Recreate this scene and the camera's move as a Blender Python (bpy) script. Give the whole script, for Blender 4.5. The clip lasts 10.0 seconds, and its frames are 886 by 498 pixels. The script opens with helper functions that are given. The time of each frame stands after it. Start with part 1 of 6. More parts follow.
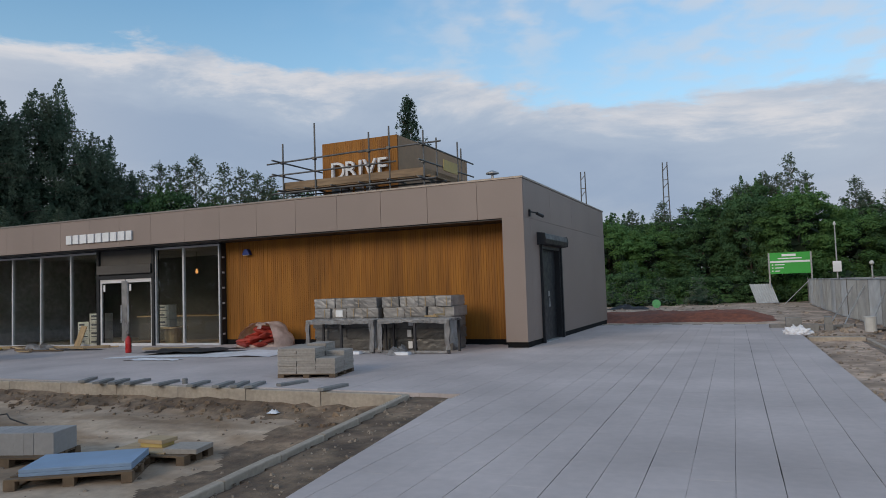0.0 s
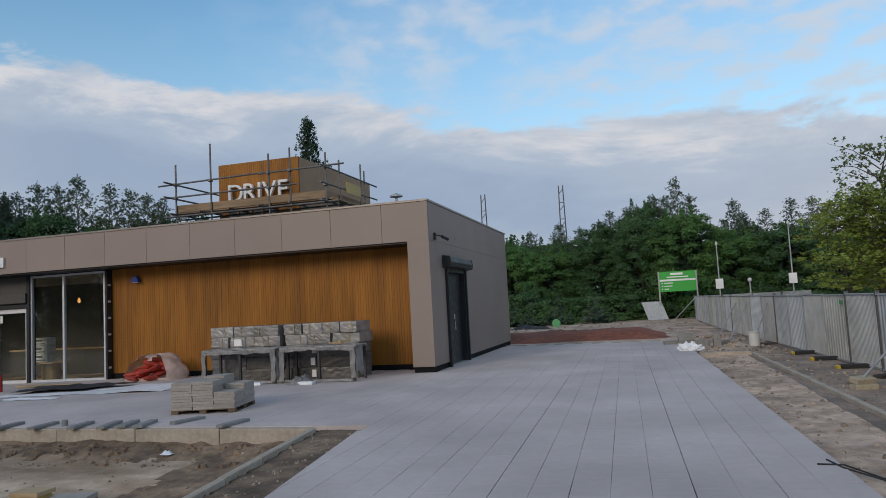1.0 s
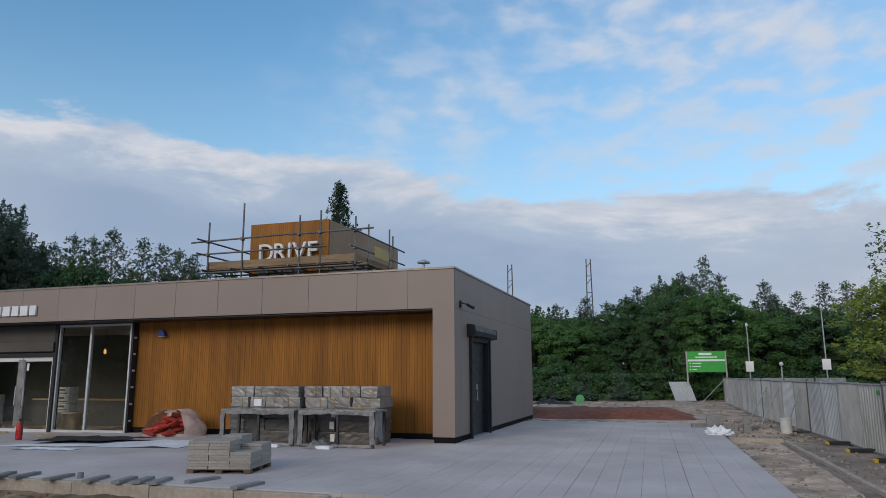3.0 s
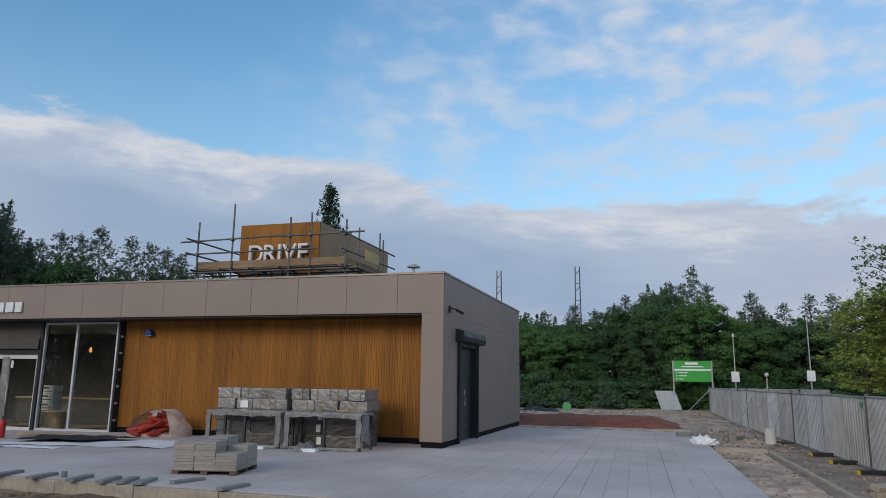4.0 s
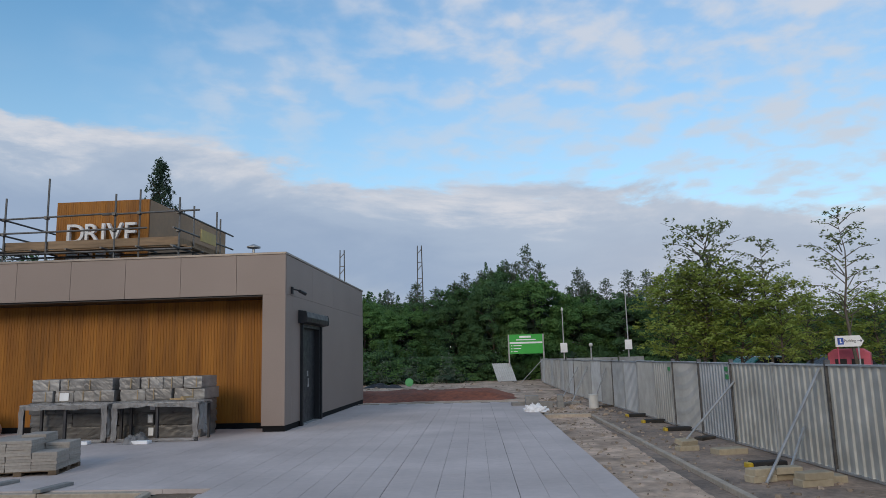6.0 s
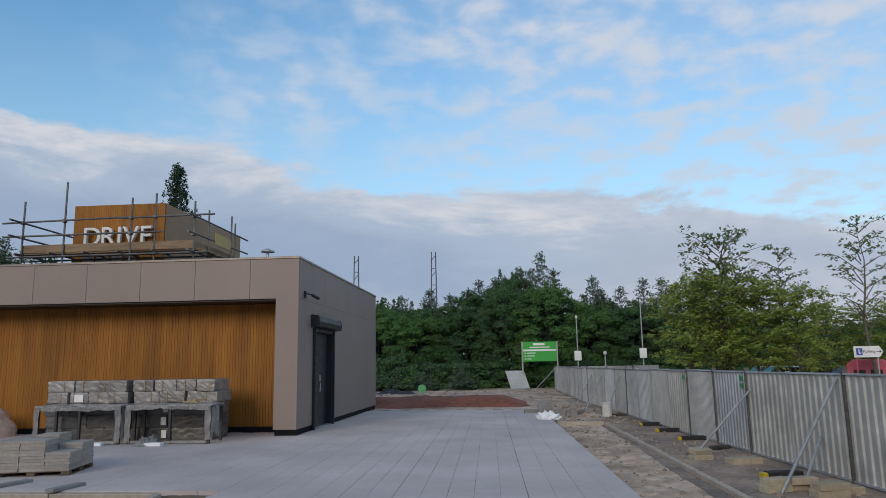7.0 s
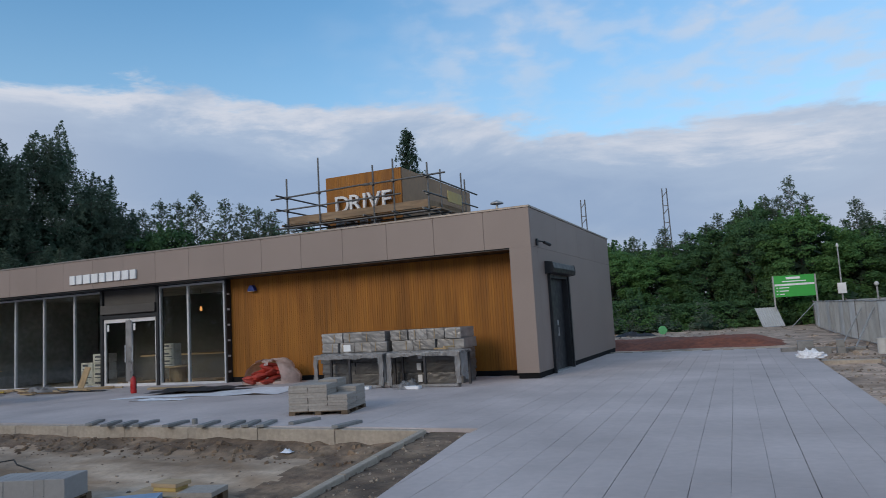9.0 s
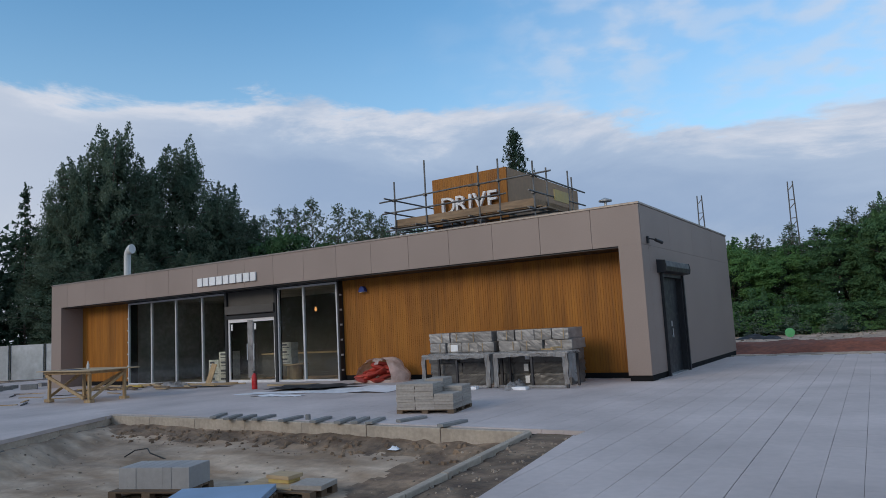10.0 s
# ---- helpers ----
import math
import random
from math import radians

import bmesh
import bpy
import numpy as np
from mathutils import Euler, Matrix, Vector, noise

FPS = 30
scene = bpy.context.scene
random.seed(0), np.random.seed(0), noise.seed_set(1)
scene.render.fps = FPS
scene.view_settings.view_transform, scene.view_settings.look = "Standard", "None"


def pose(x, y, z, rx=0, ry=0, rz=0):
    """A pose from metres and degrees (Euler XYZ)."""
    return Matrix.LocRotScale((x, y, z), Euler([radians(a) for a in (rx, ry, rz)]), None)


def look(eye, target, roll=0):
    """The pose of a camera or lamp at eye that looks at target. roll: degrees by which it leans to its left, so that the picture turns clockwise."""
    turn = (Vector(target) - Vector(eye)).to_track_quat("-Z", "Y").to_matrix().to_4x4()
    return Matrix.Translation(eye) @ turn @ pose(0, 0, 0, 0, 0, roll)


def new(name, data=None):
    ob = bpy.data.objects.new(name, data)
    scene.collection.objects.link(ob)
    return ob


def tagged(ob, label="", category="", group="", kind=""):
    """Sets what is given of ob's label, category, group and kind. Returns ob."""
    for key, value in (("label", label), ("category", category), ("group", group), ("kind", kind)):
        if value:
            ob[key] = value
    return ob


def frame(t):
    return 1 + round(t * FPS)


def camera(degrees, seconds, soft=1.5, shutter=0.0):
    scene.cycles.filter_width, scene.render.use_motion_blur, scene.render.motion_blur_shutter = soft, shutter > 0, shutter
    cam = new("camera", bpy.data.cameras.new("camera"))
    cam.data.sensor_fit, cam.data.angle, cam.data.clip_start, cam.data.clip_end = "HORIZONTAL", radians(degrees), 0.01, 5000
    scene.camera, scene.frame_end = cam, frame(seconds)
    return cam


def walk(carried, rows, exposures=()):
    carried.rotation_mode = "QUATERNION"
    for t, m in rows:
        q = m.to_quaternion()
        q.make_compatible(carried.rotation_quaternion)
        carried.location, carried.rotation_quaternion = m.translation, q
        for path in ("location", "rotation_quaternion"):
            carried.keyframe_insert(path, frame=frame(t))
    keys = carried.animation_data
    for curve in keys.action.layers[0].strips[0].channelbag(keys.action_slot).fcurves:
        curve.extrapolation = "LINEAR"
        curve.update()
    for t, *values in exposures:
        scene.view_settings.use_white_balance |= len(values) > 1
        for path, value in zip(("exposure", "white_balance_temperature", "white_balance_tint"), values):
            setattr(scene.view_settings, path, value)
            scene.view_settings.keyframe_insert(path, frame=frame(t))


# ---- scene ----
cam = camera(65.0, 10.0, soft=0.5, shutter=0.1)
PATH = [
    (0, (5.282, -17.029, 1.582), (4.472, -15.204, 1.694), -1.9),
    (0.5, (5.111, -16.852, 1.661), (4.452, -14.973, 1.85), -3.0),
    (1, (5.104, -16.843, 1.645), (4.564, -14.924, 1.808), -3.1),
    (1.5, (5.088, -16.846, 1.657), (4.583, -14.922, 1.864), -2.6),
    (2, (5.084, -16.868, 1.648), (4.539, -14.963, 1.919), -1.7),
    (2.5, (5.079, -16.866, 1.646), (4.497, -14.981, 1.976), -0.0),
    (2.7, (5.088, -16.861, 1.652), (4.487, -14.985, 1.997), -0.4),
    (4, (5.072, -16.903, 1.648), (4.503, -15.021, 2.019), 0.8),
    (4.5, (5.059, -16.887, 1.659), (4.558, -14.987, 2.027), 0.0),
    (5, (5.035, -16.904, 1.666), (4.701, -14.972, 2.063), -1.1),
    (5.5, (5.059, -16.971, 1.668), (4.843, -15.01, 1.991), -1.1),
    (5.7, (5.06, -16.972, 1.668), (4.928, -15.0, 1.976), -1.8),
    (6.8, (5.12, -16.932, 1.655), (4.97, -14.964, 1.978), -0.7),
    (7, (5.109, -16.932, 1.633), (4.938, -14.966, 1.962), -0.9),
    (7.5, (5.105, -16.931, 1.618), (4.83, -14.977, 1.94), 0.1),
    (8, (5.13, -16.948, 1.581), (4.757, -14.993, 1.779), 0.8),
    (8.5, (5.043, -16.965, 1.575), (4.545, -15.037, 1.755), -0.8),
    (9, (5.051, -17.016, 1.605), (4.249, -15.195, 1.806), -3.3),
    (9.5, (5.097, -16.961, 1.588), (4.092, -15.245, 1.807), -2.1),
    (10, (5.109, -16.91, 1.574), (4.032, -15.239, 1.796), -3.1),
]
walk(cam, [(t, look(eye, target, roll)) for t, eye, target, roll in PATH], [(0.0, -0.03, 6620, 10), (1.0, -0.03, 6650, 10), (2.0, -0.03, 6500, 10), (4.5, -0.02, 6420, 10), (7.0, -0.03, 6480, 10), (8.4, -0.05, 6480, 10), (9.0, -0.04, 6150, 10), (10.0, 0.0, 6150, 10)])

# ---- world, sun and exposure ----
scene.view_settings.exposure = 0.0
SUN_EL, SUN_AZ = 14.0, 200.0


def make_world():
    w = bpy.data.worlds.new("sky")
    scene.world = w
    w.use_nodes = True
    nt = w.node_tree
    nt.nodes.clear()
    N = nt.nodes.new
    L = nt.links.new

    def math_(op, a, b=None, clamp=False):
        n = N("ShaderNodeMath")
        n.operation = op
        n.use_clamp = clamp
        for i, v in enumerate((a, b)):
            if v is None:
                continue
            if isinstance(v, (int, float)):
                n.inputs[i].default_value = v
            else:
                L(v, n.inputs[i])
        return n.outputs[0]

    def mix(f, a, b):
        n = N("ShaderNodeMix")
        n.data_type = "RGBA"
        for sock, v in ((n.inputs["Factor"], f), (n.inputs[6], a), (n.inputs[7], b)):
            if isinstance(v, (int, float)):
                sock.default_value = v
            elif isinstance(v, tuple):
                sock.default_value = (*v, 1)
            else:
                L(v, sock)
        return n.outputs[2]

    def ramp(fac, stops, smooth=True):
        n = N("ShaderNodeValToRGB")
        r = n.color_ramp
        r.interpolation = "EASE" if smooth else "LINEAR"
        while len(r.elements) < len(stops):
            r.elements.new(0.5)
        for e, (p, c) in zip(r.elements, stops):
            e.position = p
            e.color = (*c, 1) if isinstance(c, tuple) else (c, c, c, 1)
        L(fac, n.inputs[0])
        return n.outputs[0]

    def noise_(vec, scale, detail, rough=0.55, dist=0.0):
        n = N("ShaderNodeTexNoise")
        n.inputs["Scale"].default_value = scale
        n.inputs["Detail"].default_value = detail
        n.inputs["Roughness"].default_value = rough
        n.inputs["Distortion"].default_value = dist
        L(vec, n.inputs["Vector"])
        return n.outputs["Fac"]

    tc = N("ShaderNodeTexCoord")
    sep = N("ShaderNodeSeparateXYZ")
    L(tc.outputs["Generated"], sep.inputs[0])
    X, Y, Z = sep.outputs
    sky = N("ShaderNodeTexSky")
    sky.sky_type = "NISHITA"
    sky.sun_disc = False
    sky.sun_elevation = radians(SUN_EL)
    sky.sun_rotation = radians(SUN_AZ)
    sky.air_density = 1.0
    sky.dust_density = 0.6
    sky.ozone_density = 2.0
    # clear blue from the sky model, lifted towards the pale cyan of thin high haze
    gain = N("ShaderNodeVectorMath")
    gain.operation = "MULTIPLY"
    L(sky.outputs[0], gain.inputs[0])
    gain.inputs[1].default_value = SKY_GAIN
    blue = gain.outputs[0]
    # plane of high cloud, seen in perspective
    zz = math_("ADD", math_("MAXIMUM", Z, 0.0), 0.16)
    comb = N("ShaderNodeCombineXYZ")
    L(math_("DIVIDE", X, zz), comb.inputs[0])
    L(math_("DIVIDE", Y, zz), comb.inputs[1])
    plane = comb.outputs[0]
    sq = N("ShaderNodeMapping")
    sq.inputs["Scale"].default_value = (1.0, 1.0, 1.0)
    sq.inputs["Rotation"].default_value = (0, 0, radians(-25))
    L(plane, sq.inputs["Vector"])
    big = noise_(sq.outputs[0], 0.8, 3.0)
    fine = noise_(sq.outputs[0], 7.5, 5.0, 0.5, 0.15)
    puffs = ramp(fine, ((0.38, 0.0), (0.68, 1.0)))
    patch = math_("ADD", ramp(big, ((0.40, 0.0), (0.66, 0.75))), math_("MULTIPLY", math_("ADD", X, 0.38), 1.5), True)
    veil = noise_(sq.outputs[0], 1.7, 5.0, 0.6, 0.4)
    high = math_("MULTIPLY", math_("ADD", math_("MULTIPLY", puffs, 0.72), math_("MULTIPLY", math_("SUBTRACT", veil, 0.22), 0.7)), patch, True)
    col = mix(high, blue, HIGH_CLOUD)
    # thin haze low in the sky
    col = mix(math_("MULTIPLY", ramp(Z, ((0.18, 1.0), (0.48, 0.0))), 0.34), col, THIN_HAZE)
    # bank of low cloud with a ragged bright upper edge
    st = N("ShaderNodeMapping")
    st.inputs["Scale"].default_value = (1.0, 1.0, 3.0)
    L(tc.outputs["Generated"], st.inputs["Vector"])
    rag = noise_(st.outputs[0], 3.4, 11.0, 0.62, 0.3)
    edge = math_("ADD", math_("MULTIPLY", X, -0.115), 0.222)
    h = math_("SUBTRACT", Z, edge)
    h = math_("ADD", h, math_("MULTIPLY", math_("SUBTRACT", rag, 0.5), 0.20))
    t = math_("ADD", math_("MULTIPLY", h, 2.4), 0.5, True)
    mott = noise_(st.outputs[0], 3.0, 9.0, 0.6, 0.4)
    bank = ramp(t, ((0.0, HAZE), (0.2, BANK), (0.33, BANK), (0.5, LOFT)))
    bank = mix(math_("MULTIPLY", ramp(mott, ((0.44, 0.0), (0.70, 1.0))), 0.45), bank, LOFT)
    # the bank thins and brightens towards both ends
    west = ramp(math_("MULTIPLY", X, -1.0), ((0.66, 0.0), (0.92, 0.75)))
    east = math_("MULTIPLY", ramp(math_("ADD", X, 0.15), ((0.0, 0.0), (0.5, 0.92))), ramp(t, ((0.12, 1.0), (0.44, 0.3))))
    bank = mix(west, bank, GLARE_WEST)
    bank = mix(east, bank, GLARE_EAST)
    lit = math_("MULTIPLY", ramp(t, ((0.445, 0.0), (0.52, 1.0))), ramp(mott, ((0.38, 0.0), (0.60, 1.0))))
    bank = mix(lit, bank, FRINGE)
    cover = ramp(t, ((0.51, 1.0), (0.57, 0.0)))
    col = mix(cover, col, bank)
    bg = N("ShaderNodeBackground")
    bg.inputs["Strength"].default_value = SKY_STRENGTH
    L(col, bg.inputs[0])
    out = N("ShaderNodeOutputWorld")
    L(bg.outputs[0], out.inputs[0])


SKY_STRENGTH = 0.115
SKY_GAIN = (1.35, 1.83, 1.93)
HIGH_CLOUD = (5.2, 5.7, 6.6)
THIN_HAZE = (4.5, 5.45, 6.15)
FRINGE = (5.9, 6.0, 6.4)
GLARE_WEST = (5.0, 5.3, 5.9)
GLARE_EAST = (5.4, 5.55, 5.95)
LOFT = (3.7, 4.45, 5.55)
BANK = (2.75, 3.55, 4.85)
HAZE = (4.25, 4.75, 5.35)
make_world()

sun_data = bpy.data.lights.new("sun", "SUN")
sun_data.energy = 1.25
sun_data.angle = radians(25)
sun_data.color = (1.0, 0.80, 0.60)
sun = new("sun", sun_data)
_a, _e = radians(SUN_AZ), radians(SUN_EL + 8)
sun_from = Vector((math.sin(_a) * math.cos(_e), math.cos(_a) * math.cos(_e), math.sin(_e)))
sun.matrix_world = look(sun_from * 50, (0, 0, 0))


# ---- materials ----
def material(name, base, rough=0.7, metal=0.0, var=0.15, scale=6.0, stain=0.15, stain_scale=0.7, tint=None, bump=0.1,
             bump_scale=60.0, per="", per_amount=0.12, stretch=(1, 1, 1), spec=0.5, rough_var=0.1, turn=(0, 0, 0), depth=0.02, folds=5.0, stain_stretch=(1, 1, 1)):
    """A surface with grain and stains at two sizes, fine relief and, where asked, a tone of its own for each object or island."""
    m = bpy.data.materials.new(name)
    m.use_nodes = True
    nt = m.node_tree
    N, L = nt.nodes.new, nt.links.new
    bsdf = nt.nodes["Principled BSDF"]
    tc = N("ShaderNodeTexCoord")
    mp = N("ShaderNodeMapping")
    mp.inputs["Rotation"].default_value = turn
    if any(turn):
        # turned first, then drawn out along the turned axes
        mp.vector_type = "TEXTURE"
        mp.inputs["Scale"].default_value = [1 / k_ for k_ in stretch]
    else:
        mp.inputs["Scale"].default_value = stretch
    place = tc.outputs["Object"]
    if per == "object":
        # alike pieces take their grain from where they lie
        shift = N("ShaderNodeVectorMath")
        L(place, shift.inputs[0])
        L(N("ShaderNodeObjectInfo").outputs["Location"], shift.inputs[1])
        place = shift.outputs[0]
    L(place, mp.inputs["Vector"])
    vec = mp.outputs[0]

    def noise_(s, d, src=vec):
        n = N("ShaderNodeTexNoise")
        n.inputs["Scale"].default_value = s
        n.inputs["Detail"].default_value = d
        L(src, n.inputs["Vector"])
        return n.outputs["Fac"]

    def ranged(fac, lo, hi, a=0.3, b=0.7):
        n = N("ShaderNodeMapRange")
        n.inputs[1].default_value, n.inputs[2].default_value = a, b
        n.inputs[3].default_value, n.inputs[4].default_value = lo, hi
        L(fac, n.inputs[0])
        return n.outputs[0]

    def times(a, b):
        n = N("ShaderNodeMath")
        n.operation = "MULTIPLY"
        L(a, n.inputs[0])
        L(b, n.inputs[1])
        return n.outputs[0]

    grain = noise_(scale, 6)
    if stain_stretch != (1, 1, 1):
        sm = N("ShaderNodeMapping")
        sm.inputs["Scale"].default_value = stain_stretch
        L(place, sm.inputs["Vector"])
        place = sm.outputs[0]
    big = noise_(stain_scale, 4, place)
    k = times(ranged(grain, 1 - var, 1 + var), ranged(big, 1 - stain, 1 + stain * 0.6))
    if per:
        src = N("ShaderNodeObjectInfo").outputs["Random"] if per == "object" else N("ShaderNodeNewGeometry").outputs["Random Per Island"]
        k = times(k, ranged(src, 1 - per_amount, 1 + per_amount, 0, 1))
    col = N("ShaderNodeVectorMath")
    col.operation = "SCALE"
    if tint:
        mx = N("ShaderNodeMix")
        mx.data_type = "RGBA"
        L(ranged(noise_(stain_scale * 2.3, 5, place), 0, 1, 0.38, 0.66), mx.inputs["Factor"])
        mx.inputs[6].default_value = (*base, 1)
        mx.inputs[7].default_value = (*tint, 1)
        L(mx.outputs[2], col.inputs[0])
    else:
        col.inputs[0].default_value = base
    L(k, col.inputs["Scale"])
    L(col.outputs[0], bsdf.inputs["Base Color"])
    L(ranged(grain, max(0.02, rough - rough_var), min(1, rough + rough_var)), bsdf.inputs["Roughness"])
    bsdf.inputs["Metallic"].default_value = metal
    bsdf.inputs["Specular IOR Level"].default_value = spec
    if bump:
        b = N("ShaderNodeBump")
        b.inputs["Strength"].default_value = bump
        b.inputs["Distance"].default_value = depth
        L(noise_(bump_scale, folds), b.inputs["Height"])
        L(b.outputs[0], bsdf.inputs["Normal"])
    return m


def glass_material(name, tint, rough=0.0):
    m = bpy.data.materials.new(name)
    m.use_nodes = True
    b = m.node_tree.nodes["Principled BSDF"]
    b.inputs["Base Color"].default_value = (*tint, 1)
    b.inputs["Roughness"].default_value = rough
    b.inputs["Transmission Weight"].default_value = 1.0
    b.inputs["IOR"].default_value = 1.36
    return m


def glow_material(name, colour, strength):
    m = bpy.data.materials.new(name)
    m.use_nodes = True
    b = m.node_tree.nodes["Principled BSDF"]
    b.inputs["Emission Color"].default_value = (*colour, 1)
    b.inputs["Emission Strength"].default_value = strength
    return m


def film_material(name, base, alpha):
    """Thin clouded plastic film: partly see-through."""
    m = material(name, base, 0.35, var=0.2, scale=5, bump=0.6, bump_scale=14, stain=0.3, stain_scale=2)
    m.node_tree.nodes["Principled BSDF"].inputs["Alpha"].default_value = alpha
    return m


M_PANEL = material("taupe_panel", (0.272, 0.212, 0.183), 0.55, var=0.05, scale=30, stain=0.07, stain_scale=0.5, bump=0.04, bump_scale=150, per="object", per_amount=0.03)
M_COPING = material("coping_metal", (0.26, 0.225, 0.2), 0.4, metal=0.3, var=0.05, stain=0.1, bump=0.03)
M_PLINTH = material("dark_plinth", (0.009, 0.009, 0.010), 0.9, var=0.3, spec=0.2)
M_SLAT = material("cedar_slat", (0.345, 0.137, 0.018), 0.6, var=0.12, scale=5, stretch=(3, 3, 0.15), stain=0.24, stain_scale=1.0, stain_stretch=(1.3, 1.3, 0.16), tint=(0.235, 0.088, 0.0115), bump=0.12, bump_scale=30, per="object", per_amount=0.07, spec=0.3)
M_BACKING = material("cladding_backing", (0.17, 0.062, 0.012), 0.8)
M_FRAME = material("window_frame_metal", (0.6, 0.61, 0.63), 0.4, metal=0.2, var=0.05)
M_DARKFRAME = material("dark_frame_metal", (0.022, 0.023, 0.026), 0.45, metal=0.2, var=0.1)
M_WHITEFRAME = material("white_door_frame", (0.68, 0.66, 0.66), 0.5, var=0.06)
M_GLASS = glass_material("window_glass", (0.74, 0.8, 0.79))
M_DOOR = material("dark_steel_door", (0.028, 0.031, 0.035), 0.42, metal=0.2, var=0.12, stain=0.2)
M_SHUTTER = material("grey_transom", (0.085, 0.078, 0.072), 0.5, metal=0.2, var=0.1)
M_WHITE = material("white_letter", (0.8, 0.8, 0.8), 0.45, var=0.04)
M_GALV = material("galvanised_steel", (0.46, 0.46, 0.46), 0.45, metal=0.5, var=0.15, scale=9, stain=0.2, bump=0.05)
M_SCAFF = material("scaffold_tube", (0.16, 0.155, 0.15), 0.55, metal=0.55, var=0.3, scale=12, stain=0.3)
M_BOARD = material("scaffold_board", (0.25, 0.172, 0.105), 0.85, var=0.25, scale=4, stretch=(0.5, 4, 4), stain=0.3, bump=0.2, per="object")
M_TIMBER = material("raw_timber", (0.43, 0.30, 0.16), 0.8, var=0.22, scale=6, stretch=(3, 3, 0.8), stain=0.2, bump=0.15, per="object")
M_PALLET = material("pallet_wood", (0.14, 0.096, 0.06), 0.85, var=0.25, scale=8, stain=0.25, bump=0.2, per="object")
M_SLAB = material("paving_slab", (0.52, 0.452, 0.432), 0.85, var=0.06, scale=9, stain=0.2, stain_scale=0.45, bump=0.1, bump_scale=60, per="object", per_amount=0.025)
M_SLABS = material("paving_slabs_far", (0.52, 0.452, 0.432), 0.85, var=0.06, scale=9, stain=0.2, stain_scale=0.45, bump=0.1, bump_scale=60, per="island", per_amount=0.025)
M_STACK = material("stacked_slab", (0.34, 0.305, 0.27), 0.9, var=0.12, scale=20, stain=0.15, bump=0.15, per="object", per_amount=0.12)
M_KERB = material("kerb_concrete", (0.42, 0.355, 0.285), 0.9, var=0.15, scale=14, stain=0.3, stain_scale=1.2, bump=0.2)
M_SOIL = material("bare_soil", (0.15, 0.1, 0.066), 0.95, var=0.35, scale=7, stain=0.5, stain_scale=0.9, tint=(0.27, 0.19, 0.125), bump=1.0, bump_scale=16)
M_PIT = material("pit_floor", (0.47, 0.36, 0.265), 0.95, var=0.14, scale=7, stain=0.4, stain_scale=0.6, stain_stretch=(0.6, 1.5, 1), tint=(0.27, 0.185, 0.118), bump=0.5, bump_scale=14)
M_SAND = material("trodden_sand", (0.56, 0.415, 0.315), 0.95, var=0.28, scale=6, stain=0.42, stain_scale=0.7, tint=(0.37, 0.265, 0.19), bump=0.8, bump_scale=18)
M_BED = material("paving_bed", (0.2, 0.187, 0.177), 0.95, var=0.3, stain=0.75, stain_scale=0.9)
M_TARMAC = material("tarmac", (0.235, 0.18, 0.145), 0.92, var=0.3, scale=12, stain=0.4, stain_scale=0.6, tint=(0.36, 0.265, 0.2), bump=0.5, bump_scale=50)
M_GRASS = material("rough_grass", (0.06, 0.085, 0.03), 0.9, var=0.4, scale=4, stain=0.4, bump=0.8, bump_scale=20)
M_RED = material("red_soil", (0.25, 0.082, 0.045), 0.95, var=0.3, scale=6, stain=0.3, bump=0.8, bump_scale=14)
M_STONE = material("loose_stone", (0.27, 0.215, 0.165), 0.95, var=0.25, scale=20, bump=0.4, per="island", per_amount=0.45)
M_HOARD = material("hoarding_steel", (0.44, 0.47, 0.50), 0.5, metal=0.35, var=0.1, scale=5, stain=0.22, stain_scale=1.1, bump=0.03, per="object", per_amount=0.14)
M_HOARD2 = material("hoarding_painted", (0.33, 0.35, 0.365), 0.55, metal=0.2, var=0.1, scale=5, stain=0.25, stain_scale=1.3, bump=0.03, per="object", per_amount=0.14)
M_CREAM = material("hoarding_cream", (0.50, 0.50, 0.47), 0.45, metal=0.3, var=0.1, scale=5, stain=0.25, stain_scale=1.3, bump=0.03, per="object", per_amount=0.1)
M_BLACK = material("black_rubber", (0.018, 0.018, 0.018), 0.7, var=0.2)
M_DUSTY = material("dusty_rubber", (0.055, 0.048, 0.042), 0.9, var=0.3, stain=0.4, stain_scale=4)
M_YELLOW = material("yellow_plastic", (0.55, 0.38, 0.03), 0.5, var=0.1)
M_BLOCK = material("buff_concrete_block", (0.42, 0.36, 0.26), 0.9, var=0.12, scale=15, stain=0.2, bump=0.2, per="object", per_amount=0.1)
M_GREYBLOCK = material("grey_concrete_block", (0.24, 0.235, 0.225), 0.9, var=0.15, scale=15, stain=0.2, bump=0.2, per="object")
M_KERBNEW = material("new_kerb_concrete", (0.34, 0.325, 0.315), 0.85, var=0.07, scale=15, stain=0.12, bump=0.1, per="object", per_amount=0.05)
M_GREEN = material("green_sign_face", (0.035, 0.36, 0.045), 0.45, var=0.05, stain=0.05, bump=0)
M_SIGNPOST = material("sign_post_grey", (0.36, 0.36, 0.36), 0.5, metal=0.3, var=0.1)
M_WRAP = film_material("grey_film", (0.34, 0.33, 0.325), 0.55)
M_PACK = material("wrapped_pack", (0.27, 0.255, 0.242), 0.34, var=0.18, scale=2.4, stretch=(1.2, 1.2, 4.0), turn=(0, radians(38), 0), stain=0.3, stain_scale=3, bump=0.75, bump_scale=2.4, depth=0.05, folds=3.0, per="object", per_amount=0.2, rough_var=0.08)
